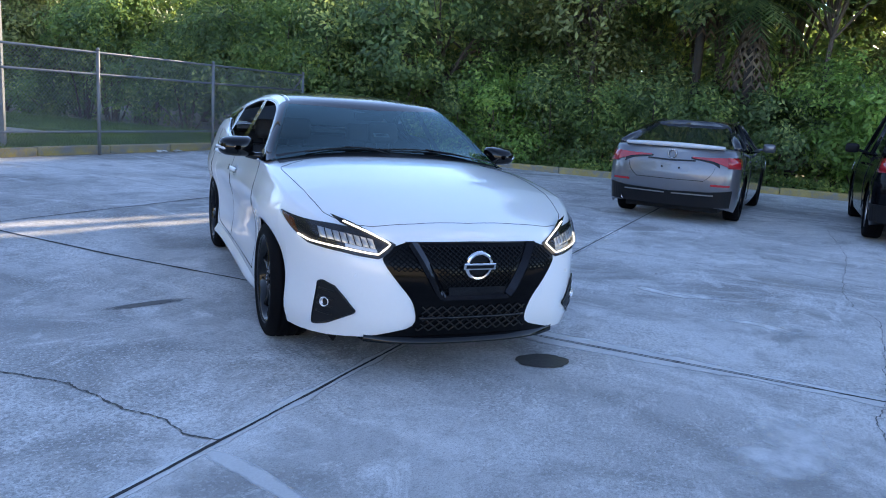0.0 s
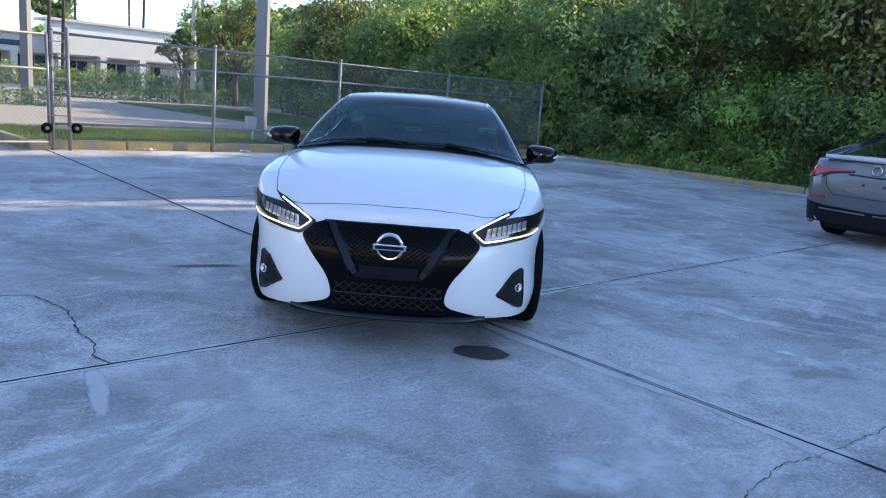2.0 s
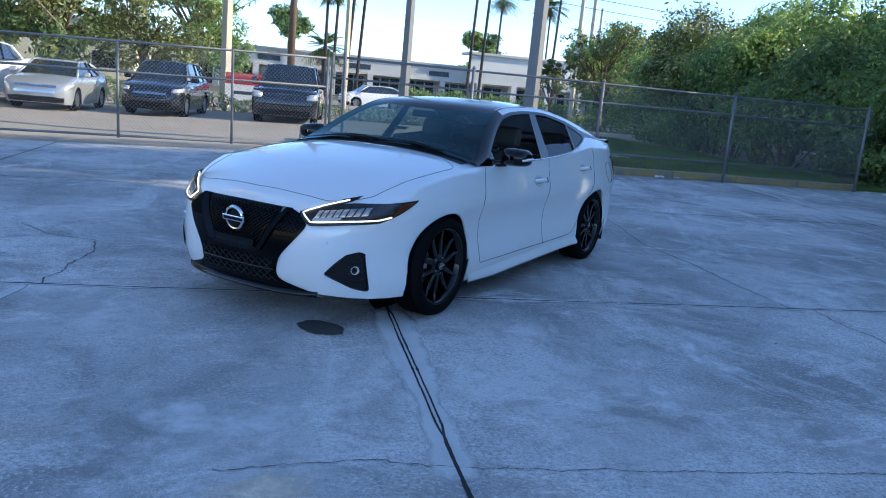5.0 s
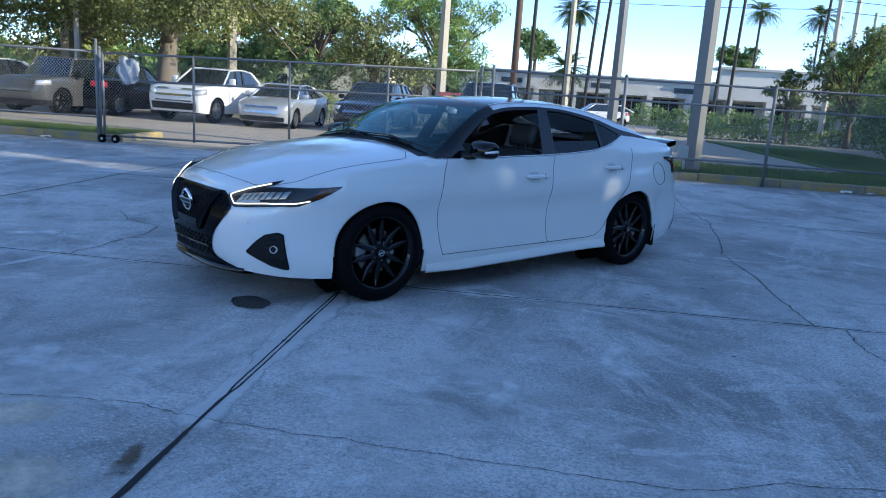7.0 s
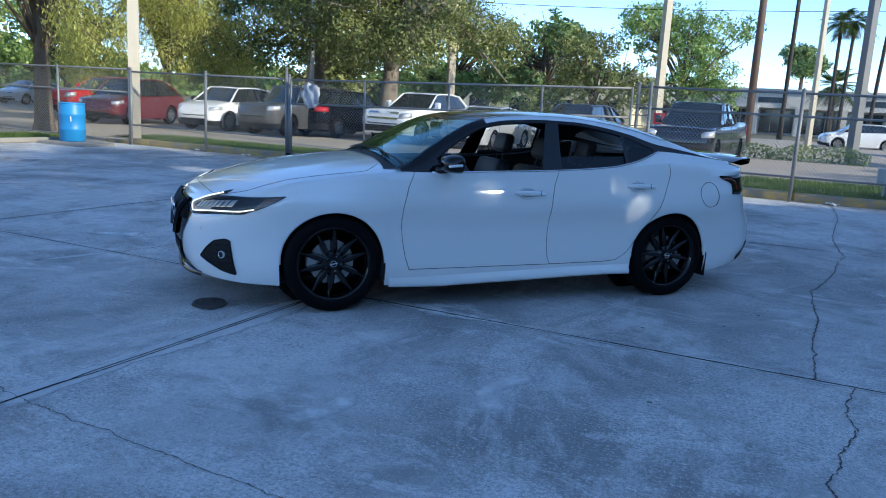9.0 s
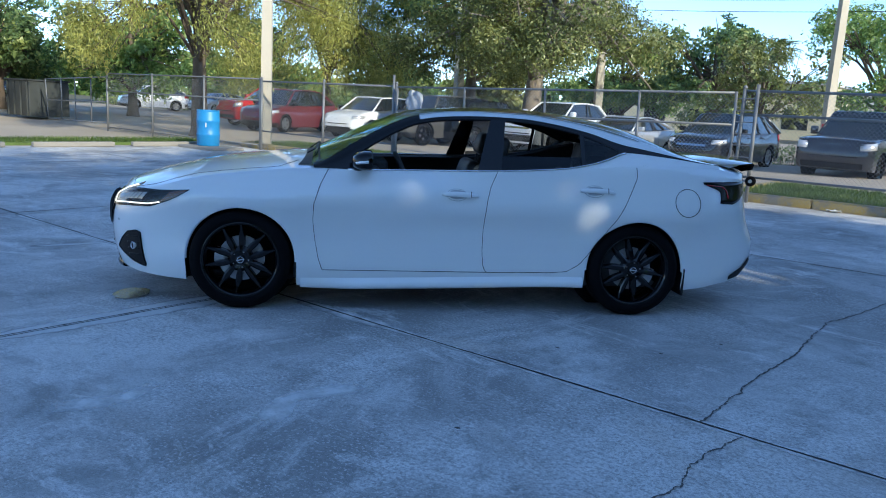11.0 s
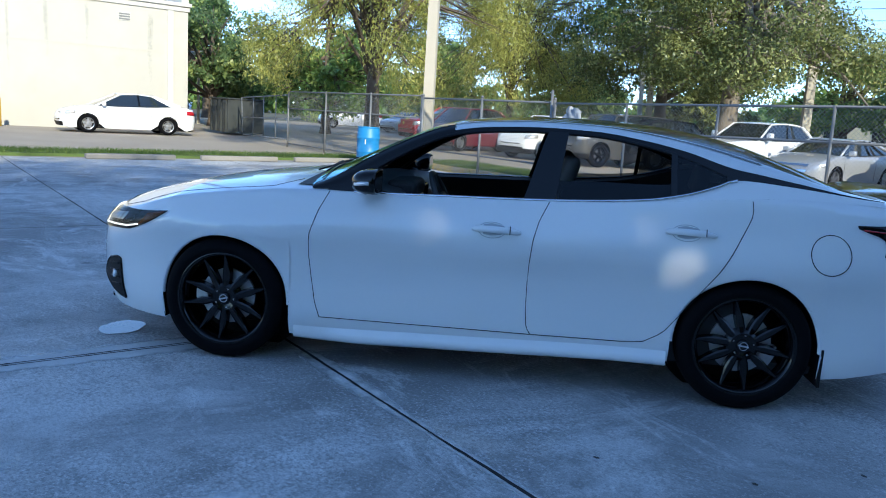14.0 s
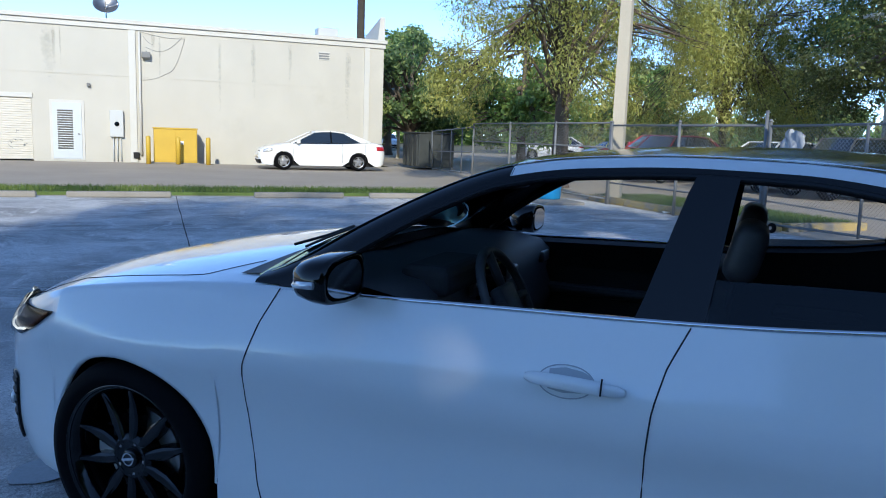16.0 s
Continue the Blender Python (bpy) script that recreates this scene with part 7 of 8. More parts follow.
vehicle("pickup_truck", "white crew-cab pickup truck with a chrome grille, parked nose-out", pose(-9.75, 18.3, 0, 0, 0, -10), M["paint_white"], **spec(TRUCK, H=1.80, gbar="chrome", lower=(0.40, 0.40, 0.62), gcol="plastic_black"))
vehicle("compact_sedan", "silver compact sedan with a dark grille, parked nose-out", pose(-6.9, 18.4, 0, 0, 0, -3), M["paint_silver"], **spec(SEDAN, L=4.5, grille=(0.30, 0.36, 0.66), gbar="chrome"))
vehicle("suv", "black five-door SUV parked with its red tail lamps showing", pose(-12.4, 22.9, 0, 0, 0, 172), M["paint_black"], **spec(SUV))
vehicle("off_roader", "dark grey boxy off-road SUV, parked nose-out", pose(-14.0, 16.6, 0, 0, 0, -9), M["paint_bronze"], **spec(SUV, L=4.75, W=1.92, H=1.81, wr=0.40, gc=0.28, cab=(1.25, 1.7, 4.2, 4.6), head=(0.36, 0.88, 1.02), grille=(0.30, 0.66, 1.0), rim="rim_black", top=[(0, 0.9), (0.15, 1.06), (0.6, 1.12), (1.4, 1.16), (2.4, 1.17), (4.5, 1.2), (4.75, 1.14)]))
vehicle("suv", "white five-door SUV with black lower trim, parked nose-out", pose(-16.6, 16.6, 0, 0, 0, 4), M["paint_white"], **spec(SUV, H=1.64))
vehicle("suv", "maroon five-door SUV parked behind the fence", pose(-20.6, 15.8, 0, 0, 0, 12), M["paint_maroon"], **spec(SUV, L=4.9, H=1.76))
vehicle("pickup_truck", "red pickup truck parked behind the fence", pose(-25.0, 17.6, 0, 0, 0, -9), M["red_paint"], **spec(TRUCK, L=5.4, wb=3.3, H=1.8))
vehicle("suv", "dark blue-black SUV with a chrome-edged grille, parked nose-out", pose(-4.0, 19.3, 0, 0, 0, -7), M["paint_dark"], **spec(SUV, gbar="chrome"))
vehicle("pickup_truck", "black heavy pickup truck with a large grille, parked nose-out", pose(-0.05, 19.3, 0, 0, 0, -6), M["paint_dark"], **spec(TRUCK, H=1.96, gcol="plastic_black", rim="rim_black"))
vehicle("small_suv", "white small SUV standing on the far road", pose(4.2, 48.5, 0, 0, 0, -80), M["paint_white"], **spec(SUV, L=4.3, H=1.6, W=1.76))
vehicle("sedan", "white four-door sedan parked along the white building", pose(-26.1, 3.25, 0, 0, 0, -3), M["paint_white"], **spec(SEDAN, L=4.82, wb=2.775, fo=0.96, H=1.47, cab=(1.12, 2.05, 3.35, 4.25), tumble=0.2, quarter=True))
vehicle("suv", "black SUV parked beside the grey compact sedan", pose(11.5, -4.05, 0, 0, 0, 90), M["paint_black"], **spec(SUV, L=4.8, W=1.9, H=1.74, wb=2.85, rim="alloy"))
for k, (x, y, p, rz) in enumerate(((-62, 24, "paint_dark", 80), (-70, 22, "paint_white", 80), (-46, 24, "paint_white", -20), (-40, 26, "paint_silver", 10), (-34, 27, "red_paint", 5))):
    vehicle("far_car", "parked car in the far lot beyond the fence", pose(x, y, 0, 0, 0, rz), M[p], **spec(SEDAN if k % 2 else SUV), group="cars in the far lot")
# the grey compact sedan near the trees
grey, g_on, g_nl, g_rs, g_fs = vehicle("grey_sedan", "gunmetal-grey compact sedan with red tail lamps, parked facing the trees", pose(11.55, -0.82, 0, 0, 0, 87), M["paint_grey"], **spec(SEDAN, tl=(0.84, 0.80, 0.945), rim="rim_black", tumble=0.25, quarter=True, roof_paint=M["paint_dark"], cab=(1.05, 1.85, 3.2, 4.2)))


def rear_plate(x0, x1, za, zb, zc, zd, off, s, n=10):
    """A plate on the tail from x0 out to x1; lower edge za..zb, upper edge zc..zd."""
    bm = bmesh.new()
    i0, i1 = g_rs(x0), g_rs(x1)
    grid_faces(bm, [[g_on(i0 + (i1 - i0) * k / n, a + (b - a) * k / n, off, s) for k in range(n + 1)] for a, b in ((za, zb), (zc, zd))])
    solid(bm, 0.012)
    return bm


for s in (1, -1):
    part("lamp_border", rear_plate(0.28, 0.66, 0.90, 0.80, 0.925, 0.94, 0.006, s), M["gloss_black"], grey, "black lamp surround")
    part("lamp_wedge", rear_plate(0.30, 0.80, 0.912, 0.800, 0.928, 0.945, 0.014, s), M["red_lens"], grey, "slanted red lamp wedge")
    part("rear_reflector", rear_plate(0.56, 0.80, 0.545, 0.545, 0.575, 0.575, 0.008, s), M["red_lens"], grey, "red bumper reflector")
    part("rear_diffuser", rear_plate(0.0, 0.84, 0.24, 0.26, 0.44, 0.50, 0.010, s), M["plastic_black"], grey, "black lower bumper")
    part("diffuser_strip", rear_plate(0.05, 0.62, 0.405, 0.415, 0.42, 0.43, 0.024, s), M["steel"], grey)
    part("boot_gap", rear_plate(0.0, 0.46, 0.600, 0.604, 0.608, 0.612, 0.004, s), gap_mat, grey)
    part("boot_gap", rear_plate(0.46, 0.60, 0.604, 0.80, 0.612, 0.81, 0.004, s), gap_mat, grey)
    part("plate_recess", rear_plate(0.0, 0.26, 0.70, 0.70, 0.83, 0.83, 0.002, s), M["paint_grey"], grey)
    part("boot_trim", rear_plate(0.0, 0.34, 0.855, 0.865, 0.875, 0.885, 0.010, s), M["gloss_black"], grey)
    p = g_on(g_rs(0.12), 0.765, 0.010, s)
    part("plate_screw", lathe([(0.001, 0.012), (0.014, 0.010), (0.014, 0.0)], 10, "y", p), M["plastic_black"], grey)
bm = bmesh.new()
rows = []
for x in steps(-0.68, 0.68, 20):
    a = abs(x) / 0.68
    yb = 4.60 - 0.09 * a * a
    rows.append([Vector((x, yb - 0.16, 1.055)), Vector((x, yb - 0.03, 1.115 - 0.02 * a * a)), Vector((x, yb, 1.105 - 0.02 * a * a)), Vector((x, yb - 0.005, 1.055)), Vector((x, yb - 0.12, 1.04))])
grid_faces(bm, rows)
# the lip's pale colour stands in for reflected sky
part("tail_spoiler", bm, M["lip_sheen"], grey, "tail spoiler lip with a pale sky sheen painted in", smooth=True)
part("badge", lathe([(0.045, 0.0), (0.055, 0.008), (0.065, 0.0)], 24, "y", (0, 4.61, 0.955), close=True), M["chrome"], grey, smooth=True)
bm = bmesh.new()
add_lathe(bm, [(0.036, -0.10), (0.048, -0.10), (0.050, 0.02), (0.040, 0.025), (0.036, 0.0)], 20, "y", (0.62, 4.55, 0.30), close=True)
part("exhaust", bm, M["chrome"], grey, smooth=True)

# ---------------------------------------------------------------- trees
def crown_mesh(rng, blobs, n, size, aspect=0.45, droop=0.2, shell=0.35):
    """Leaves in clumps, most of them near the outside of each blob."""
    vol = np.array([b[3] * b[4] * b[5] for b in blobs]) ** (2 / 3)
    cnt = (n * vol / vol.sum()).astype(int)
    out = []
    for b, k in zip(blobs, cnt):
        m = max(1, k // 22)
        d = rng.normal(size=(m, 3))
        d /= np.linalg.norm(d, axis=1)[:, None]
        r = (1 - shell * rng.random((m, 1)) ** 1.3)
        cc = d * r
        cl = np.repeat(cc, 22, axis=0)
        cl = cl + rng.normal(size=cl.shape) * 0.17
        dirs = cl / (np.linalg.norm(cl, axis=1)[:, None] + 1e-6)
        p = cl * np.array(b[3:6]) + np.array(b[:3])
        out.append(leaf_quads(rng, p, size, aspect, droop, dirs))
    return np.concatenate(out)


def tree(x, y, h, spread, leaf, n, seed, name="tree", label="", size=0.16, trunk_r=0.16, lean=(0, 0), low=0.35, droop=0.2, blobs=9, bark="bark", group="", zmin=0.30, clump=1.0):
    rng = np.random.default_rng(seed)
    root = thing(name, pose(x, y, 0), label, "tree", group)
    bm = bmesh.new()
    top = Vector((lean[0], lean[1], h * 0.72))
    mid = Vector((lean[0] * 0.3, lean[1] * 0.3, h * low))
    add_tube(bm, [(0, 0, -0.1), (0.02, 0, 0.25), mid * 0.55, mid, (mid + top) / 2 + Vector((0.1, -0.1, 0)), top], [trunk_r * 1.5, trunk_r * 1.15, trunk_r, trunk_r * 0.85, trunk_r * 0.5, trunk_r * 0.2], 9)
    bl = []
    for i in range(blobs):
        a = i * 2.4 + rng.uniform(-0.4, 0.4)
        rad = spread * rng.uniform(0.30, 0.72 + 0.22 * (1 - clump)) if i else 0.0
        z = h * (low + (1 - low) * rng.uniform(zmin, 0.86)) if i else h * 0.82
        c = Vector((lean[0] * z / h + rad * math.cos(a), lean[1] * z / h + rad * math.sin(a), z))
        s = spread * rng.uniform(0.32, 0.5) * clump
        bl.append((c.x, c.y, c.z, s, s * rng.uniform(0.85, 1.15), s * rng.uniform(0.6, 0.85) * (1.75 if droop > 1 else 1.0)))
        st = mid + (top - mid) * rng.uniform(0.0, 0.6)
        k = st + (c - st) * (0.35 if droop > 1 else 0.5) + Vector((0, 0, (0.38 if droop > 1 else 0.12) * rad))
        limb = trunk_r * (0.55 if droop > 1 else 1.0)
        add_tube(bm, [st, k, c], [limb * 0.5, limb * 0.32, limb * 0.1], 6)
        for q in range(3):
            e = c + Vector(rng.normal(size=3) * s * 0.5)
            add_tube(bm, [k, (k + e) / 2 + Vector((0, 0, 0.05)), e], [limb * 0.22, limb * 0.14, limb * 0.05], 5)
    part("trunk", bm, M[bark], root, smooth=True)
    mesh_part("crown", quads_mesh("crown", chinks(crown_mesh(rng, bl, n, size, 0.26 if droop > 1 else 0.45, droop), x, y)), M[leaf], root)
    return root




def bush(x, y, w, h, leaf, n, seed, label, name="shrub", size=0.13, group="", droop=0.1):
    """Stems from the ground and leaves down to it."""
    rng = np.random.default_rng(seed)
    root = thing(name, pose(x, y, 0.0), label, "shrub", group)
    bm = bmesh.new()
    bl = []
    for i in range(9):
        a = i * 2.4
        r = w * 0.5 * math.sqrt((i + 0.3) / 9)
        z = h * rng.uniform(0.16, 0.82) * (1.0 - 0.25 * r / (w * 0.5))
        s = max(0.3, min(w, h) * rng.uniform(0.22, 0.34))
        c = Vector((r * math.cos(a), r * math.sin(a), max(s * 0.55, z)))
        bl.append((c.x, c.y, c.z, s * 1.15, s * 1.15, s))
        add_tube(bm, [(c.x * 0.15, c.y * 0.15, -0.05), (c.x * 0.5, c.y * 0.5, c.z * 0.55), c], [0.04, 0.028, 0.01], 5)
    part("stem", bm, M["bark"], root)
    mesh_part("foliage", quads_mesh("leaves", chinks(crown_mesh(rng, bl, n, size, droop=droop, shell=0.5), x, y)), M[leaf], root)
    return root


# Chinks in the wood's canopy through which sunbeams reach the car's side and the lot: where each beam ends, and its radius.
BEAMS = [(1.41, 0.19, 0.82, 0.02), (1.22, 0.02, 0.84, 0.0), (2.19, 1.04, 0.90, 0.02), (2.35, 1.12, 0.75, 0.03), (2.9, 3.6, 0.0, 0.22), (1.9, 3.9, 0.0, 0.30), (0.7, 4.3, 0.0, 0.32),
         (-0.4, 4.6, 0.0, 0.12), (-1.3, 4.75, 0.0, 0.28), (-2.3, 4.9, 0.0, 0.10), (-3.2, 5.2, 0.0, 0.22), (-4.6, 5.6, 0.0, 0.32), (-5.6, 5.85, 0.0, 0.16), (-6.6, 6.0, 0.0, 0.26)]


def chinks(co, x=0.0, y=0.0):
    """The leaves of a crown that stands at (x, y), without those that hang in a beam's way."""
    mid = co.mean(axis=1) + np.array((x, y, 0.0))
    keep = np.ones(len(co), bool)
    w = np.array(sun_way)
    for bx, by, bz, r in BEAMS:
        d = mid - np.array((bx, by, bz))
        keep &= np.linalg.norm(d - np.outer(d @ w, w), axis=1) > r + 0.05
    return co[keep]


WOOD = [("leaf_dark", 11.5, 3.6), ("leaf_mid", 12.5, 3.9), ("leaf_dark", 10.5, 3.4), ("leaf_olive", 13.0, 4.0), ("leaf_mid", 11.0, 3.6)]
rs = random.Random(5)
k = 0
for row, u0, cnt, v0 in ((0, 17.2, 11, -12), (1, 21.5, 10, -12), (2, 26.5, 8, -10)):
    for i in range(cnt):
        v = v0 + i * (3.9 if row < 2 else 5.2) + row * 1.7 + rs.uniform(-0.8, 0.8)
        lf, h, sp = WOOD[(i * 2 + row) % 5]
        if v > 7:  # lower growth beyond the fence
            h, sp = 6.0 + row * 0.3, 2.9
        elif v > 3.2 - 1.6 * row:
            h, sp = 8.6, 3.2
        elif v < -9.5:
            h -= 2.0
        else:
            h += (2.6 if v > -6 else 1.2) - 0.8 * row
        if row:  # lower growth at the back of the belt
            h *= (1.0, 0.86, 0.66)[row]
        if u0 - sp < 18 - (31 - v) * 0.568:
            continue
        tree(u0 + rs.uniform(-0.6, 0.8), v, h + rs.uniform(-0.6, 0.9) + row * 0.8, sp + 0.4 * row, lf, (16000, 9000, 4500)[row], 100 + k, "woodland_tree", "tall leafy woodland tree with a dense dark crown", low=0.16, size=(0.19, 0.26, 0.34)[row], trunk_r=0.13, blobs=13, group="trees along the lot")
        k += 1
# extra crowns, high above the view, added to shade the lot's far edge
for i, v in enumerate((-7.4, -6.2, -1.6, 0.8)):
    tree(19.4 + 0.3 * (i % 2), v, 13.6, 3.7, ("leaf_mid", "leaf_dark")[i % 2], 6000, 350 + i, "woodland_tree", "tall leafy woodland tree with a dense dark crown", low=0.6, size=0.26, trunk_r=0.14, blobs=14, group="trees along the lot")
# out of view: lower trees added to shade the near lot
for i in range(7):
    tree(17.5 + rs.uniform(-0.6, 1.5), -16.5 - i * 3.6, 7.5 + rs.uniform(-1, 1), 3.2, ("leaf_mid", "leaf_dark")[i % 2], 5000, 300 + i, "woodland_tree", "leafy woodland tree of middling height", low=0.12, size=0.24, trunk_r=0.12, blobs=11, group="trees along the lot")
# dense crowns added in the sun's way to keep the car and lot shaded
for i, (u, v, h) in enumerate(((16.6, -2.6, 8.8), (16.2, -4.6, 9.2), (16.9, -0.6, 8.2), (16.5, 3.0, 9.0))):
    tree(u, v, h, 2.4, ("leaf_dark", "leaf_mid")[i % 2], 15000, 380 + i, "woodland_tree", "slim leafy woodland tree added to shade the car and lot", low=0.35, size=0.19, trunk_r=0.07, blobs=14, group="trees along the lot")
# thicket along the kerb
for i in range(21):
    v = -10.5 + i * 1.42 + rs.uniform(-0.35, 0.35)
    if v > 12.5:
        break
    lf = ("leaf_dark", "leaf_mid", "leaf_dark", "leaf_mid", "leaf_dark", "leaf_bright")[i % 6]
    h = rs.uniform(2.3, 3.9) if not -2.7 < v < -0.5 else 2.2
    bush(15.15 + rs.uniform(-0.15, 0.5) + max(0.0, v - 9.4) * 0.02, v, 2.5, h, lf, 7500, 400 + i, "dense dark green shrub in the thicket along the kerb", size=0.12, group="thicket shrubs")
for i in range(12):
    v = -9.5 + i * 2.1
    bush(17.6 + rs.uniform(-0.5, 0.6), v, 3.2, rs.uniform(4.0, 5.4), ("leaf_mid", "leaf_dark", "leaf_olive", "leaf_dark")[i % 4], 6500, 440 + i, "tall dark shrub in the thicket behind the kerb", size=0.16, group="thicket shrubs")
bush(14.65, -3.6, 1.9, 3.9, "leaf_bright", 9000, 470, "tall bright green shrub leaning over the kerb", size=0.15, group="thicket shrubs", droop=0.5)
bush(14.7, -6.4, 2.1, 4.4, "leaf_bright", 8000, 471, "tall bright green shrub leaning over the kerb", size=0.15, group="thicket shrubs", droop=0.5)
for i in range(12):
    v = 10.4 + 1.85 * i
    bush(15.4 + rs.uniform(-0.2, 0.3) + max(0.0, v - 17) * 0.17, v, 3.0, rs.uniform(4.4, 6.0), ("leaf_dark", "leaf_mid", "leaf_dark")[i % 3], 8000, 480 + i, "tall dark green shrub behind the grass verge", size=0.16, group="thicket shrubs")
# low creepers spilling over the kerb
rng = np.random.default_rng(77)
n = 16000
pos = np.stack([14.0 + rng.gamma(2.0, 0.28, n) - 0.12, rng.uniform(-12, 9.3, n), np.zeros(n)], axis=1)
pos[:, 2] = 0.05 + rng.random(n) * np.clip(0.10 + 0.55 * (pos[:, 0] - 13.9), 0.1, 0.8)
tagged(mesh_part("creepers", quads_mesh("creepers", leaf_quads(rng, pos, 0.11, 0.55, 0.0)), M["leaf_mid"]), "low creeping green plants along the kerb", "plants", kind="stuff")
# the dense mass of the wood far behind
n = 30000
pos = np.stack([rng.uniform(34, 42, n), rng.uniform(-45, 75, n), rng.random(n)], axis=1)
pos[:, 2] *= np.where(pos[:, 1] > 4, 8.5, 7.0)
tagged(mesh_part("far_wood", quads_mesh("far_wood", chinks(leaf_quads(rng, pos, 1.0, 0.7, 0.0))), M["leaf_dark"]), "dense dark wood behind the lot", "wood", kind="stuff")
n = 9000
pos = np.stack([rng.uniform(18, 32, n), rng.uniform(-60, -26, n), 9 * rng.random(n) ** 0.85], axis=1)
tagged(mesh_part("far_wood", quads_mesh("far_wood", leaf_quads(rng, pos, 0.8, 0.7, 0.0)), M["leaf_dark"]), "dense dark wood behind the lot", "wood", kind="stuff")

# trees and roofs on the far horizon
for x0, x1, y0, y1, hh, n in ((-130, -112, -90, 150, 8.5, 9000), (-120, -20, 140, 155, 8.0, 5000), (38, 130, 140, 155, 9.0, 5000)):
    pos = np.stack([rng.uniform(x0, x1, n), rng.uniform(y0, y1, n), rng.random(n)], axis=1)
    pos[:, 2] *= hh * (0.72 + 0.28 * np.sin(pos[:, 0] * 0.21 + pos[:, 1] * 0.17) * np.sin(pos[:, 1] * 0.09 + 1.0))
    tagged(mesh_part("far_wood", quads_mesh("far_wood", leaf_quads(rng, pos, 1.9, 0.7, 0.0)), M["leaf_mid"]), "distant belt of trees", "wood", kind="stuff")


def frond(bm, base, direction, length, droop, width, n=9, leaflets=15):
    """One fan or feather frond: a rib with narrow leaflets."""
    d = Vector(direction).normalized()
    side = d.cross(Vector((0, 0, 1)))
    side = side.normalized() if side.length > 0.05 else Vector((1, 0, 0))
    pts = [Vector(base) + d * length * t + Vector((0, 0, -droop * length * t * t)) for t in steps(0, 1, n)]
    add_tube(bm, pts, [0.02 * (1 - 0.8 * t) for t in steps(0, 1, n)], 4)
    for k in range(leaflets):
        t = 0.25 + 0.75 * k / (leaflets - 1)
        i = min(n - 1, int(t * n))
        p = pts[i] + (pts[i + 1] - pts[i]) * (t * n - i)
        ax = (pts[i + 1] - pts[i]).normalized()
        for s in (-1, 1):
            tip = p + (side * s * width * (1.15 - 0.5 * t) + ax * width * 0.75) + Vector((0, 0, -0.25 * width))
            q = ax * 0.034 * length
            bm.faces.new([bm.verts.new(v) for v in (p - q, tip, p + q)])


def palm(x, y, h, seed, crown=2.0, r=0.17, lean=0.0, label="tall slender fan palm with a small round crown", dead=True, name="palm_tree", skirt=0.6):
    rng = random.Random(seed)
    root = thing(name, pose(x, y, 0), label, "palm tree", "palms by the road")
    top = Vector((lean * h, 0, h))
    bm = bmesh.new()
    add_tube(bm, [(0, 0, -0.1), (lean * h * 0.1, 0, h * 0.12), (lean * h * 0.45, 0, h * 0.5), top], [r * 1.35, r, r * 0.9, r * 0.8], 8)
    part("trunk", bm, M["palm_bark"], root, smooth=True)
    bm = bmesh.new()
    for k in range(44):
        a = k * 2.399
        el = rng.uniform(-0.5, 1.1)
        frond(bm, top, (math.cos(a) * math.cos(el), math.sin(a) * math.cos(el), math.sin(el)), crown * rng.uniform(0.75, 1.05), 0.35, crown * 0.26, 6, 9)
    part("crown", bm, M["leaf_palm"], root)
    if dead:
        bm = bmesh.new()
        for k in range(14):
            a = k * 2.399
            frond(bm, top + Vector((0, 0, -0.15)), (math.cos(a) * 0.5, math.sin(a) * 0.5, -0.85 - 0.5 * (skirt > 0.8)), crown * skirt, 0.1, crown * 0.16, 4, 7)
        part("dead_fronds", bm, M["leaf_dry"], root, "hanging brown dead fronds")
    return root


palm(15.7, -0.95, 4.3, 1, 1.7, 0.13, 0.0, "sabal palm with hanging brown dead fronds", True, skirt=1.0)
palm(17.0, 0.4, 5.6, 3, 1.7, 0.13, 0.0, "sabal palm with hanging brown dead fronds", True, skirt=1.0)
palm(15.0, -2.1, 1.5, 2, 1.2, 0.16, 0.0, "low fan palm in the thicket", True)
for i, (x, y, h, c, ln) in enumerate(((1.4, 68.6, 16.5, 2.2, 0.01), (5.3, 82.5, 11.4, 2.2, 0.0), (6.3, 83.5, 11.6, 2.2, 0.02), (7.6, 82.0, 17.0, 2.3, 0.05), (9.0, 84.0, 17.5, 2.2, 0.05), (-29.0, 115.0, 12.0, 3.2, 0.0), (31.0, 104.0, 15.2, 2.6, 0.015),
                                     (46.0, 125.0, 17.5, 3.2, 0.0), (22.0, 84.0, 17.0, 2.2, 0.03), (24.0, 86.0, 17.5, 2.2, 0.03), (36.5, 96.0, 18.0, 2.2, 0.03), (-31.0, 8.5, 16.0, 2.0, 0.0), (-40.0, 118.0, 8.0, 3.0, 0.0))):
    palm(x, y, h, 10 + i, c, 0.19, ln)
palm(5.6, 88.0, 5.6, 40, 3.0, 0.3, 0.0, "short bushy palm before the mall", True)

# street trees
tree(-12.6, 23.6, 12.5, 7.6, "leaf_olive", 90000, 501, "oak_tree", "spreading oak with pale branching limbs over the parked cars", size=0.135, trunk_r=0.40, low=0.20, blobs=38, lean=(0.6, 0.0), bark="bark_pale", zmin=0.10, clump=0.46)
tree(-18.6, 27.5, 12.0, 6.6, "leaf_dark", 45000, 502, "shade_tree", "dark broad-leaved shade tree behind parked cars", size=0.19, trunk_r=0.3, low=0.22, blobs=34, bark="bark_pale", zmin=0.08, clump=0.48)
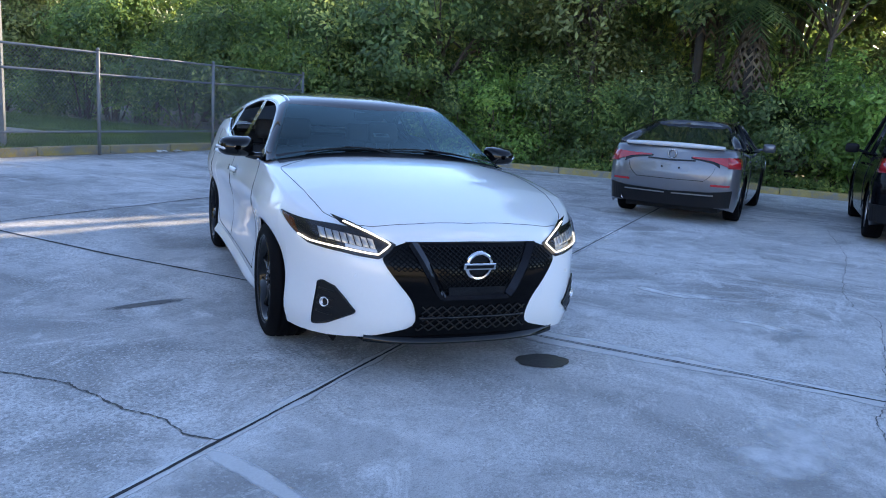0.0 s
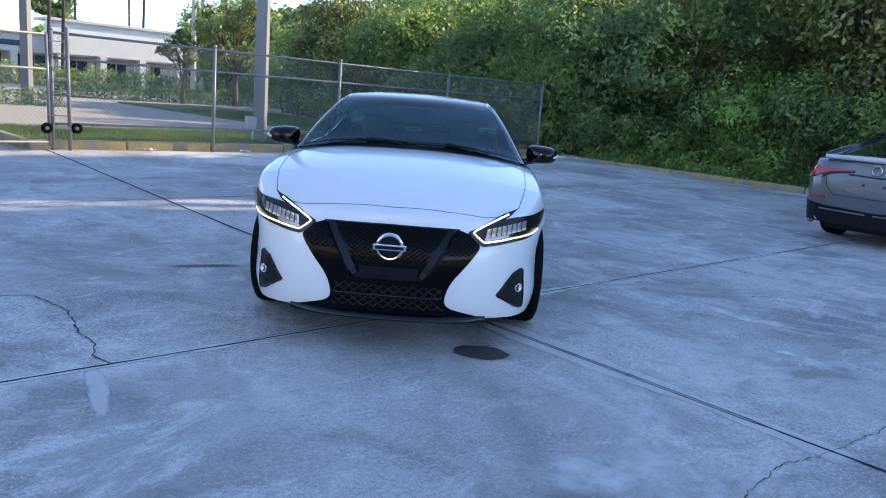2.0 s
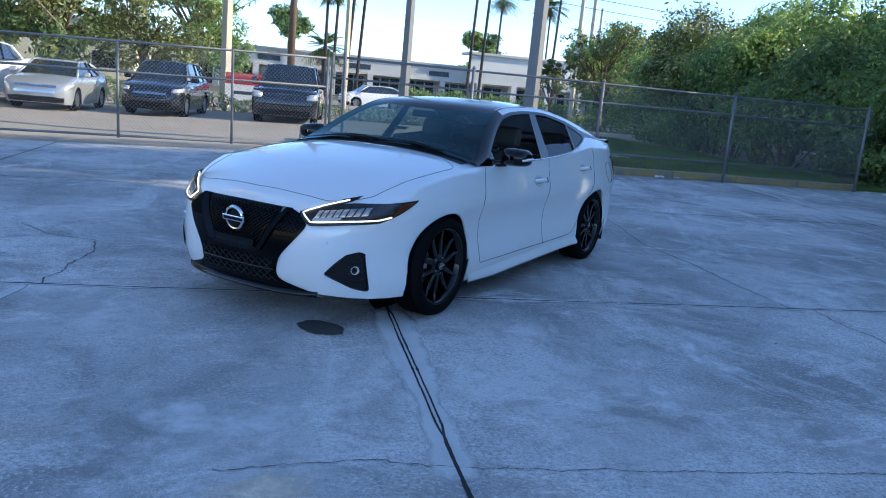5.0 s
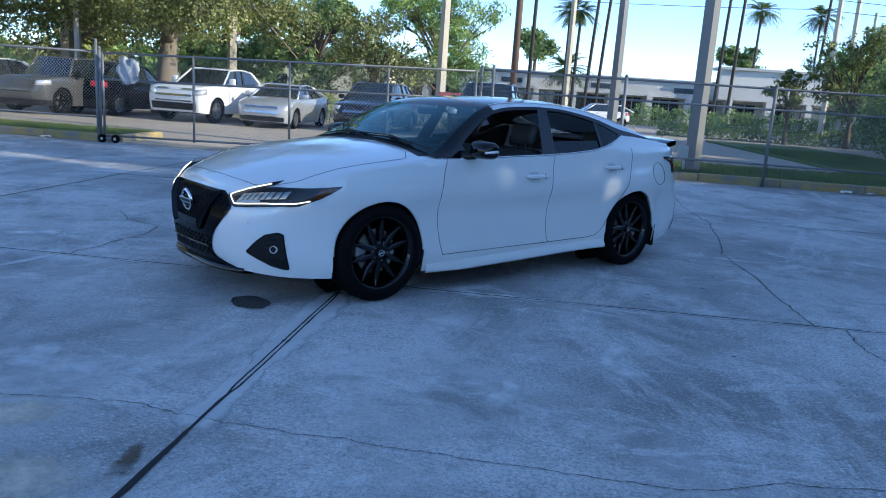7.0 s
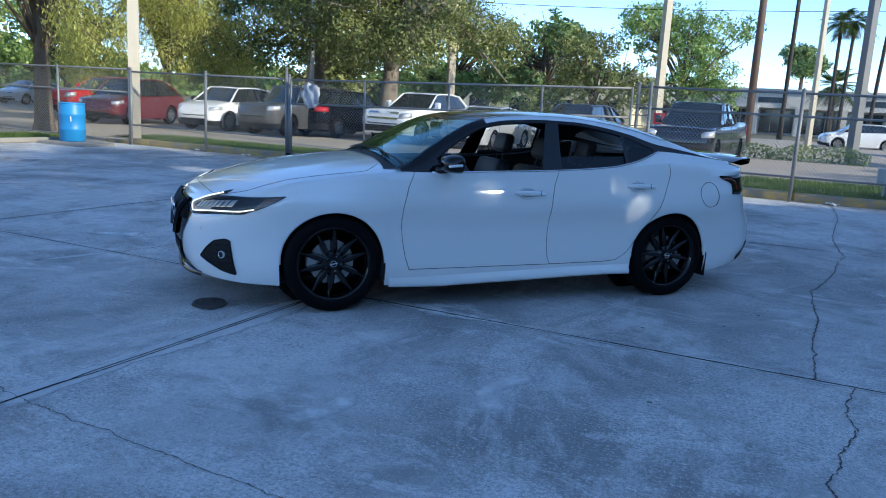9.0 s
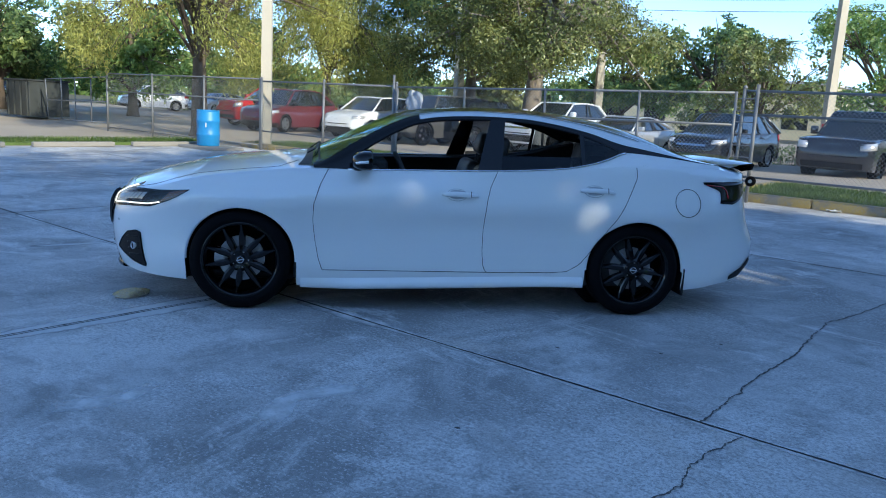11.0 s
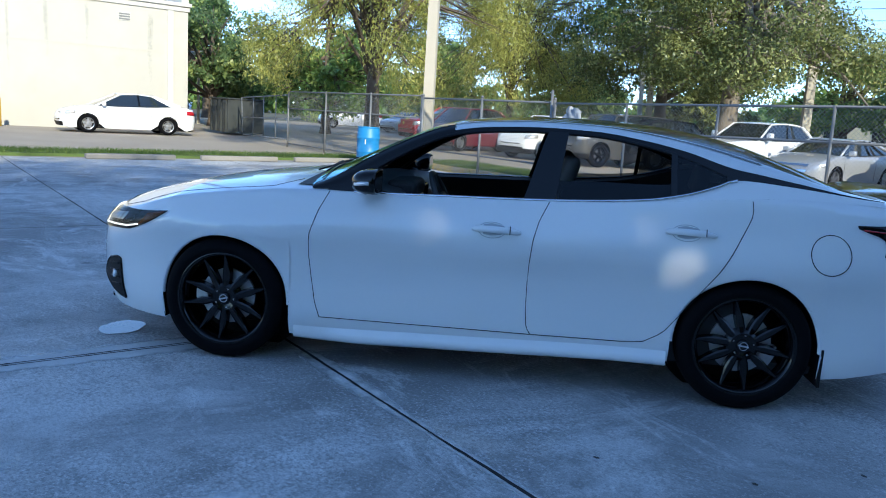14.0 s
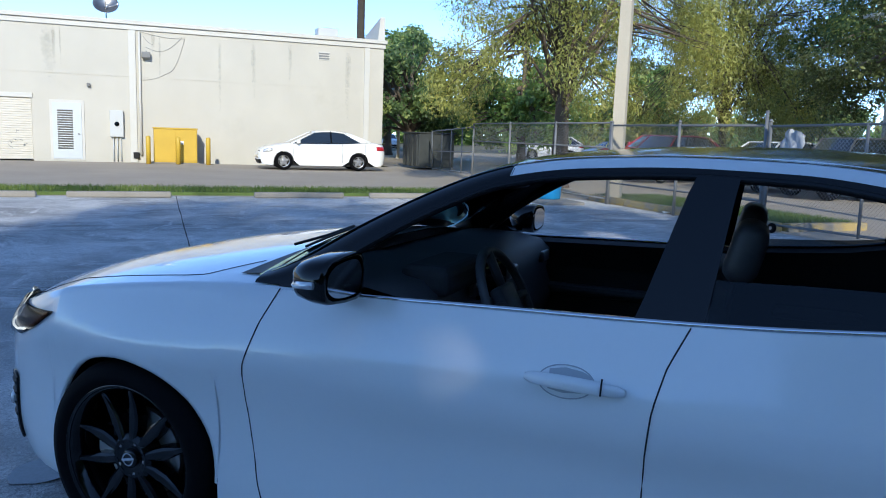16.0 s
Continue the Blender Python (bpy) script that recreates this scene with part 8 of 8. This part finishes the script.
tree(-17.4, 11.2, 10.8, 5.2, "leaf_willow", 88000, 503, "willow_like_tree", "yellow-green tree with drooping fine leaves and a gnarled trunk", size=0.14, trunk_r=0.25, bark="bark", low=0.20, droop=1.6, blobs=56, zmin=0.05, clump=0.40)
tree(-24.5, 23.4, 11.5, 6.2, "leaf_willow", 78000, 504, "willow_like_tree", "yellow-green tree with drooping fine leaves", size=0.17, trunk_r=0.20, low=0.16, droop=1.4, blobs=56, zmin=0.04, clump=0.46)
tree(-33.5, 18.0, 8.6, 4.2, "leaf_mid", 16000, 505, "shade_tree", "green shade tree behind the building", size=0.27, trunk_r=0.25, low=0.14, blobs=24, zmin=0.05, clump=0.7)
tree(-38.5, 13.5, 8.0, 3.8, "leaf_dark", 14000, 506, "shade_tree", "dark green shade tree behind the building", size=0.27, trunk_r=0.25, low=0.14, blobs=22, zmin=0.05, clump=0.7)
for i, (x, y, h, sp, lf) in enumerate(((-62, 34, 8, 5.0, "leaf_mid"), (-52, 38, 8.5, 5.0, "leaf_olive"), (-43, 33, 7, 4.2, "leaf_mid"), (-36, 40, 7.5, 4.5, "leaf_dark"), (-28, 44, 7, 4.5, "leaf_olive"), (-20, 47, 7.5, 4.5, "leaf_mid"), (-12.5, 44, 8.5, 4.5, "leaf_dark"), (-58, 20, 10, 5.0, "leaf_dark"), (-48, 15, 9, 4.5, "leaf_mid"))):
    tree(x, y, h, sp, lf, 10000, 530 + i, "shade_tree", "leafy shade tree in the far lot", size=0.36, trunk_r=0.3, low=0.18, blobs=22, zmin=0.06, group="trees of the far lot", clump=0.65)
tree(-6.8, 66, 11.5, 6.2, "leaf_mid", 16000, 509, "shade_tree", "round-crowned shade tree before the far buildings", size=0.34, trunk_r=0.28, low=0.14, blobs=26, zmin=0.1, clump=0.65)
tree(-6.2, 33.0, 5.6, 3.6, "leaf_olive", 8000, 510, "small_tree", "small pale tree behind the parked cars", size=0.2, trunk_r=0.12, low=0.14, blobs=18, zmin=0.05, clump=0.65)
tree(14.8, 36.0, 4.4, 1.5, "leaf_olive", 2600, 511, "road_tree", "open-crowned small tree on the road verge", size=0.19, trunk_r=0.10, low=0.25, blobs=9, zmin=0.1, clump=0.7)
tree(18.0, 36.3, 6.6, 3.0, "leaf_olive", 7000, 512, "road_tree", "open-crowned small tree on the road verge", size=0.2, trunk_r=0.15, low=0.20, blobs=18, zmin=0.1, clump=0.6)
tree(24.5, 50.0, 8.0, 4.4, "leaf_mid", 9000, 513, "road_tree", "leafy tree beside the far road", size=0.3, trunk_r=0.18, low=0.12, blobs=16, zmin=0.05, clump=0.7)
tree(2.0, 112.0, 11.5, 3.6, "leaf_dark", 5000, 514, "far_tree", "dark tree behind the mall roof", size=0.6, trunk_r=0.3, low=0.6, blobs=7)
tree(33.0, 118.0, 11.5, 3.2, "leaf_dark", 4000, 515, "far_tree", "dark tree behind the mall roof", size=0.6, trunk_r=0.3, low=0.6, blobs=7)


def hedge(x0, x1, y, w, h, leaf, n, seed, label, size=0.10):
    rng = np.random.default_rng(seed)
    pos = np.stack([rng.uniform(x0, x1, n), y + w * rng.uniform(-0.5, 0.5, n), rng.random(n) ** 0.8], axis=1)
    pos[:, 2] *= h * (0.82 + 0.18 * np.sin(pos[:, 0] * 3.1) * np.sin(pos[:, 0] * 1.3 + 1)) 
    root = thing("hedge", pose(0, 0, 0), label, "hedge")
    bm = bmesh.new()
    for i in range(int((x1 - x0) / 0.4)):
        x = x0 + 0.4 * i + 0.2
        add_tube(bm, [(x, y, -0.05), (x + 0.05, y + 0.04, h * 0.4), (x - 0.06, y - 0.05, h * 0.8)], [0.02, 0.014, 0.006], 4)
    part("stem", bm, M["bark"], root)
    mesh_part("foliage", quads_mesh("leaves", leaf_quads(rng, pos, size, 0.5)), M[leaf], root)


hedge(-6.0, 5.6, 25.4, 0.9, 0.8, "leaf_dark", 7000, 601, "low clipped dark hedge behind the parked trucks")
hedge(-11.5, -4.6, 25.6, 1.0, 1.1, "leaf_mid", 5000, 602, "clipped green hedge behind the parked cars")
hedge(9.5, 34.0, 58.0, 2.0, 2.0, "leaf_mid", 9000, 603, "bushy hedge beside the far road", 0.22)
hedge(8.5, 26.0, 37.0, 1.4, 1.1, "leaf_dark", 7000, 604, "low shrub bed on the road verge", 0.16)
hedge(-60, -30, 30.0, 1.4, 1.0, "leaf_dark", 5000, 605, "low hedge in the far lot", 0.2)


def grass(x0, x1, y0, y1, z, n, seed, label, h=0.09):
    rng = np.random.default_rng(seed)
    b = np.stack([rng.uniform(x0, x1, n), rng.uniform(y0, y1, n), np.full(n, z + rise(x0 + 0.5, y0))], axis=1)
    a = rng.uniform(0, math.tau, n)
    s = np.stack([np.cos(a), np.sin(a), np.zeros(n)], axis=1) * 0.008
    tip = b + np.stack([rng.normal(0, 0.35 * h, n), rng.normal(0, 0.35 * h, n), h * rng.uniform(0.5, 1.2, n)], axis=1)
    tagged(mesh_part("grass", quads_mesh("grass", np.stack([b - s, b + s, tip], axis=1), 3), M["grass"]), label, "grass", kind="stuff")


grass(0.4, 13.6, 9.7, 13.2, 0.10, 30000, 701, "shaded grass blades on the verge")
grass(10.0, 14.3, 13.2, 26, 0.07, 20000, 704, "shaded grass blades before the thicket", 0.11)
grass(-13.0, -7.0, 9.7, 11.6, 0.10, 14000, 702, "grass blades on the verge")
grass(-15.3, -13.9, -12, 9.3, 0.06, 16000, 703, "grass blades in the strip along the lot")
# fallen leaves and litter along the kerb
rng = np.random.default_rng(91)
n = 420
pos = np.stack([rng.uniform(-6.0, 13.4, n), 9.5 - rng.gamma(1.5, 0.12, n), np.full(n, 0.012)], axis=1)
q = leaf_quads(rng, pos, 0.06, 0.6)
q[:, :, 2] = 0.008 + 0.3 * np.abs(q[:, :, 2] - 0.012) + np.array([rise(a, b) for a, b in pos[:, :2]])[:, None]
tagged(mesh_part("fallen_leaves", quads_mesh("fallen_leaves", q), M["leaf_dry"]), "dry fallen leaves gathered along the kerb", "leaves", kind="stuff")
rl = random.Random(8)
for i, (x, y) in enumerate(((2.2, 9.42), (4.0, 9.40), (7.6, 9.38), (8.0, 9.36), (12.9, 8.9), (13.2, 8.7), (12.6, 9.1), (-8.3, 9.4), (-9.8, 9.45))):
    bm = bmesh.new()
    grid_faces(bm, [[(0.05 * a - 0.1 + rl.uniform(-0.02, 0.02), 0.04 * b - 0.06 + rl.uniform(-0.02, 0.02), rl.uniform(0.002, 0.05)) for a in range(5)] for b in range(4)])
    solid(bm, 0.002)
    ob = part("litter", bm, M["paper"])
    ob.matrix_world = pose(x, y, 0.004 + rise(x, y), 0, 0, rl.uniform(0, 360))
    tagged(ob, "crumpled scrap of white paper by the kerb", "litter", "litter along the kerb")
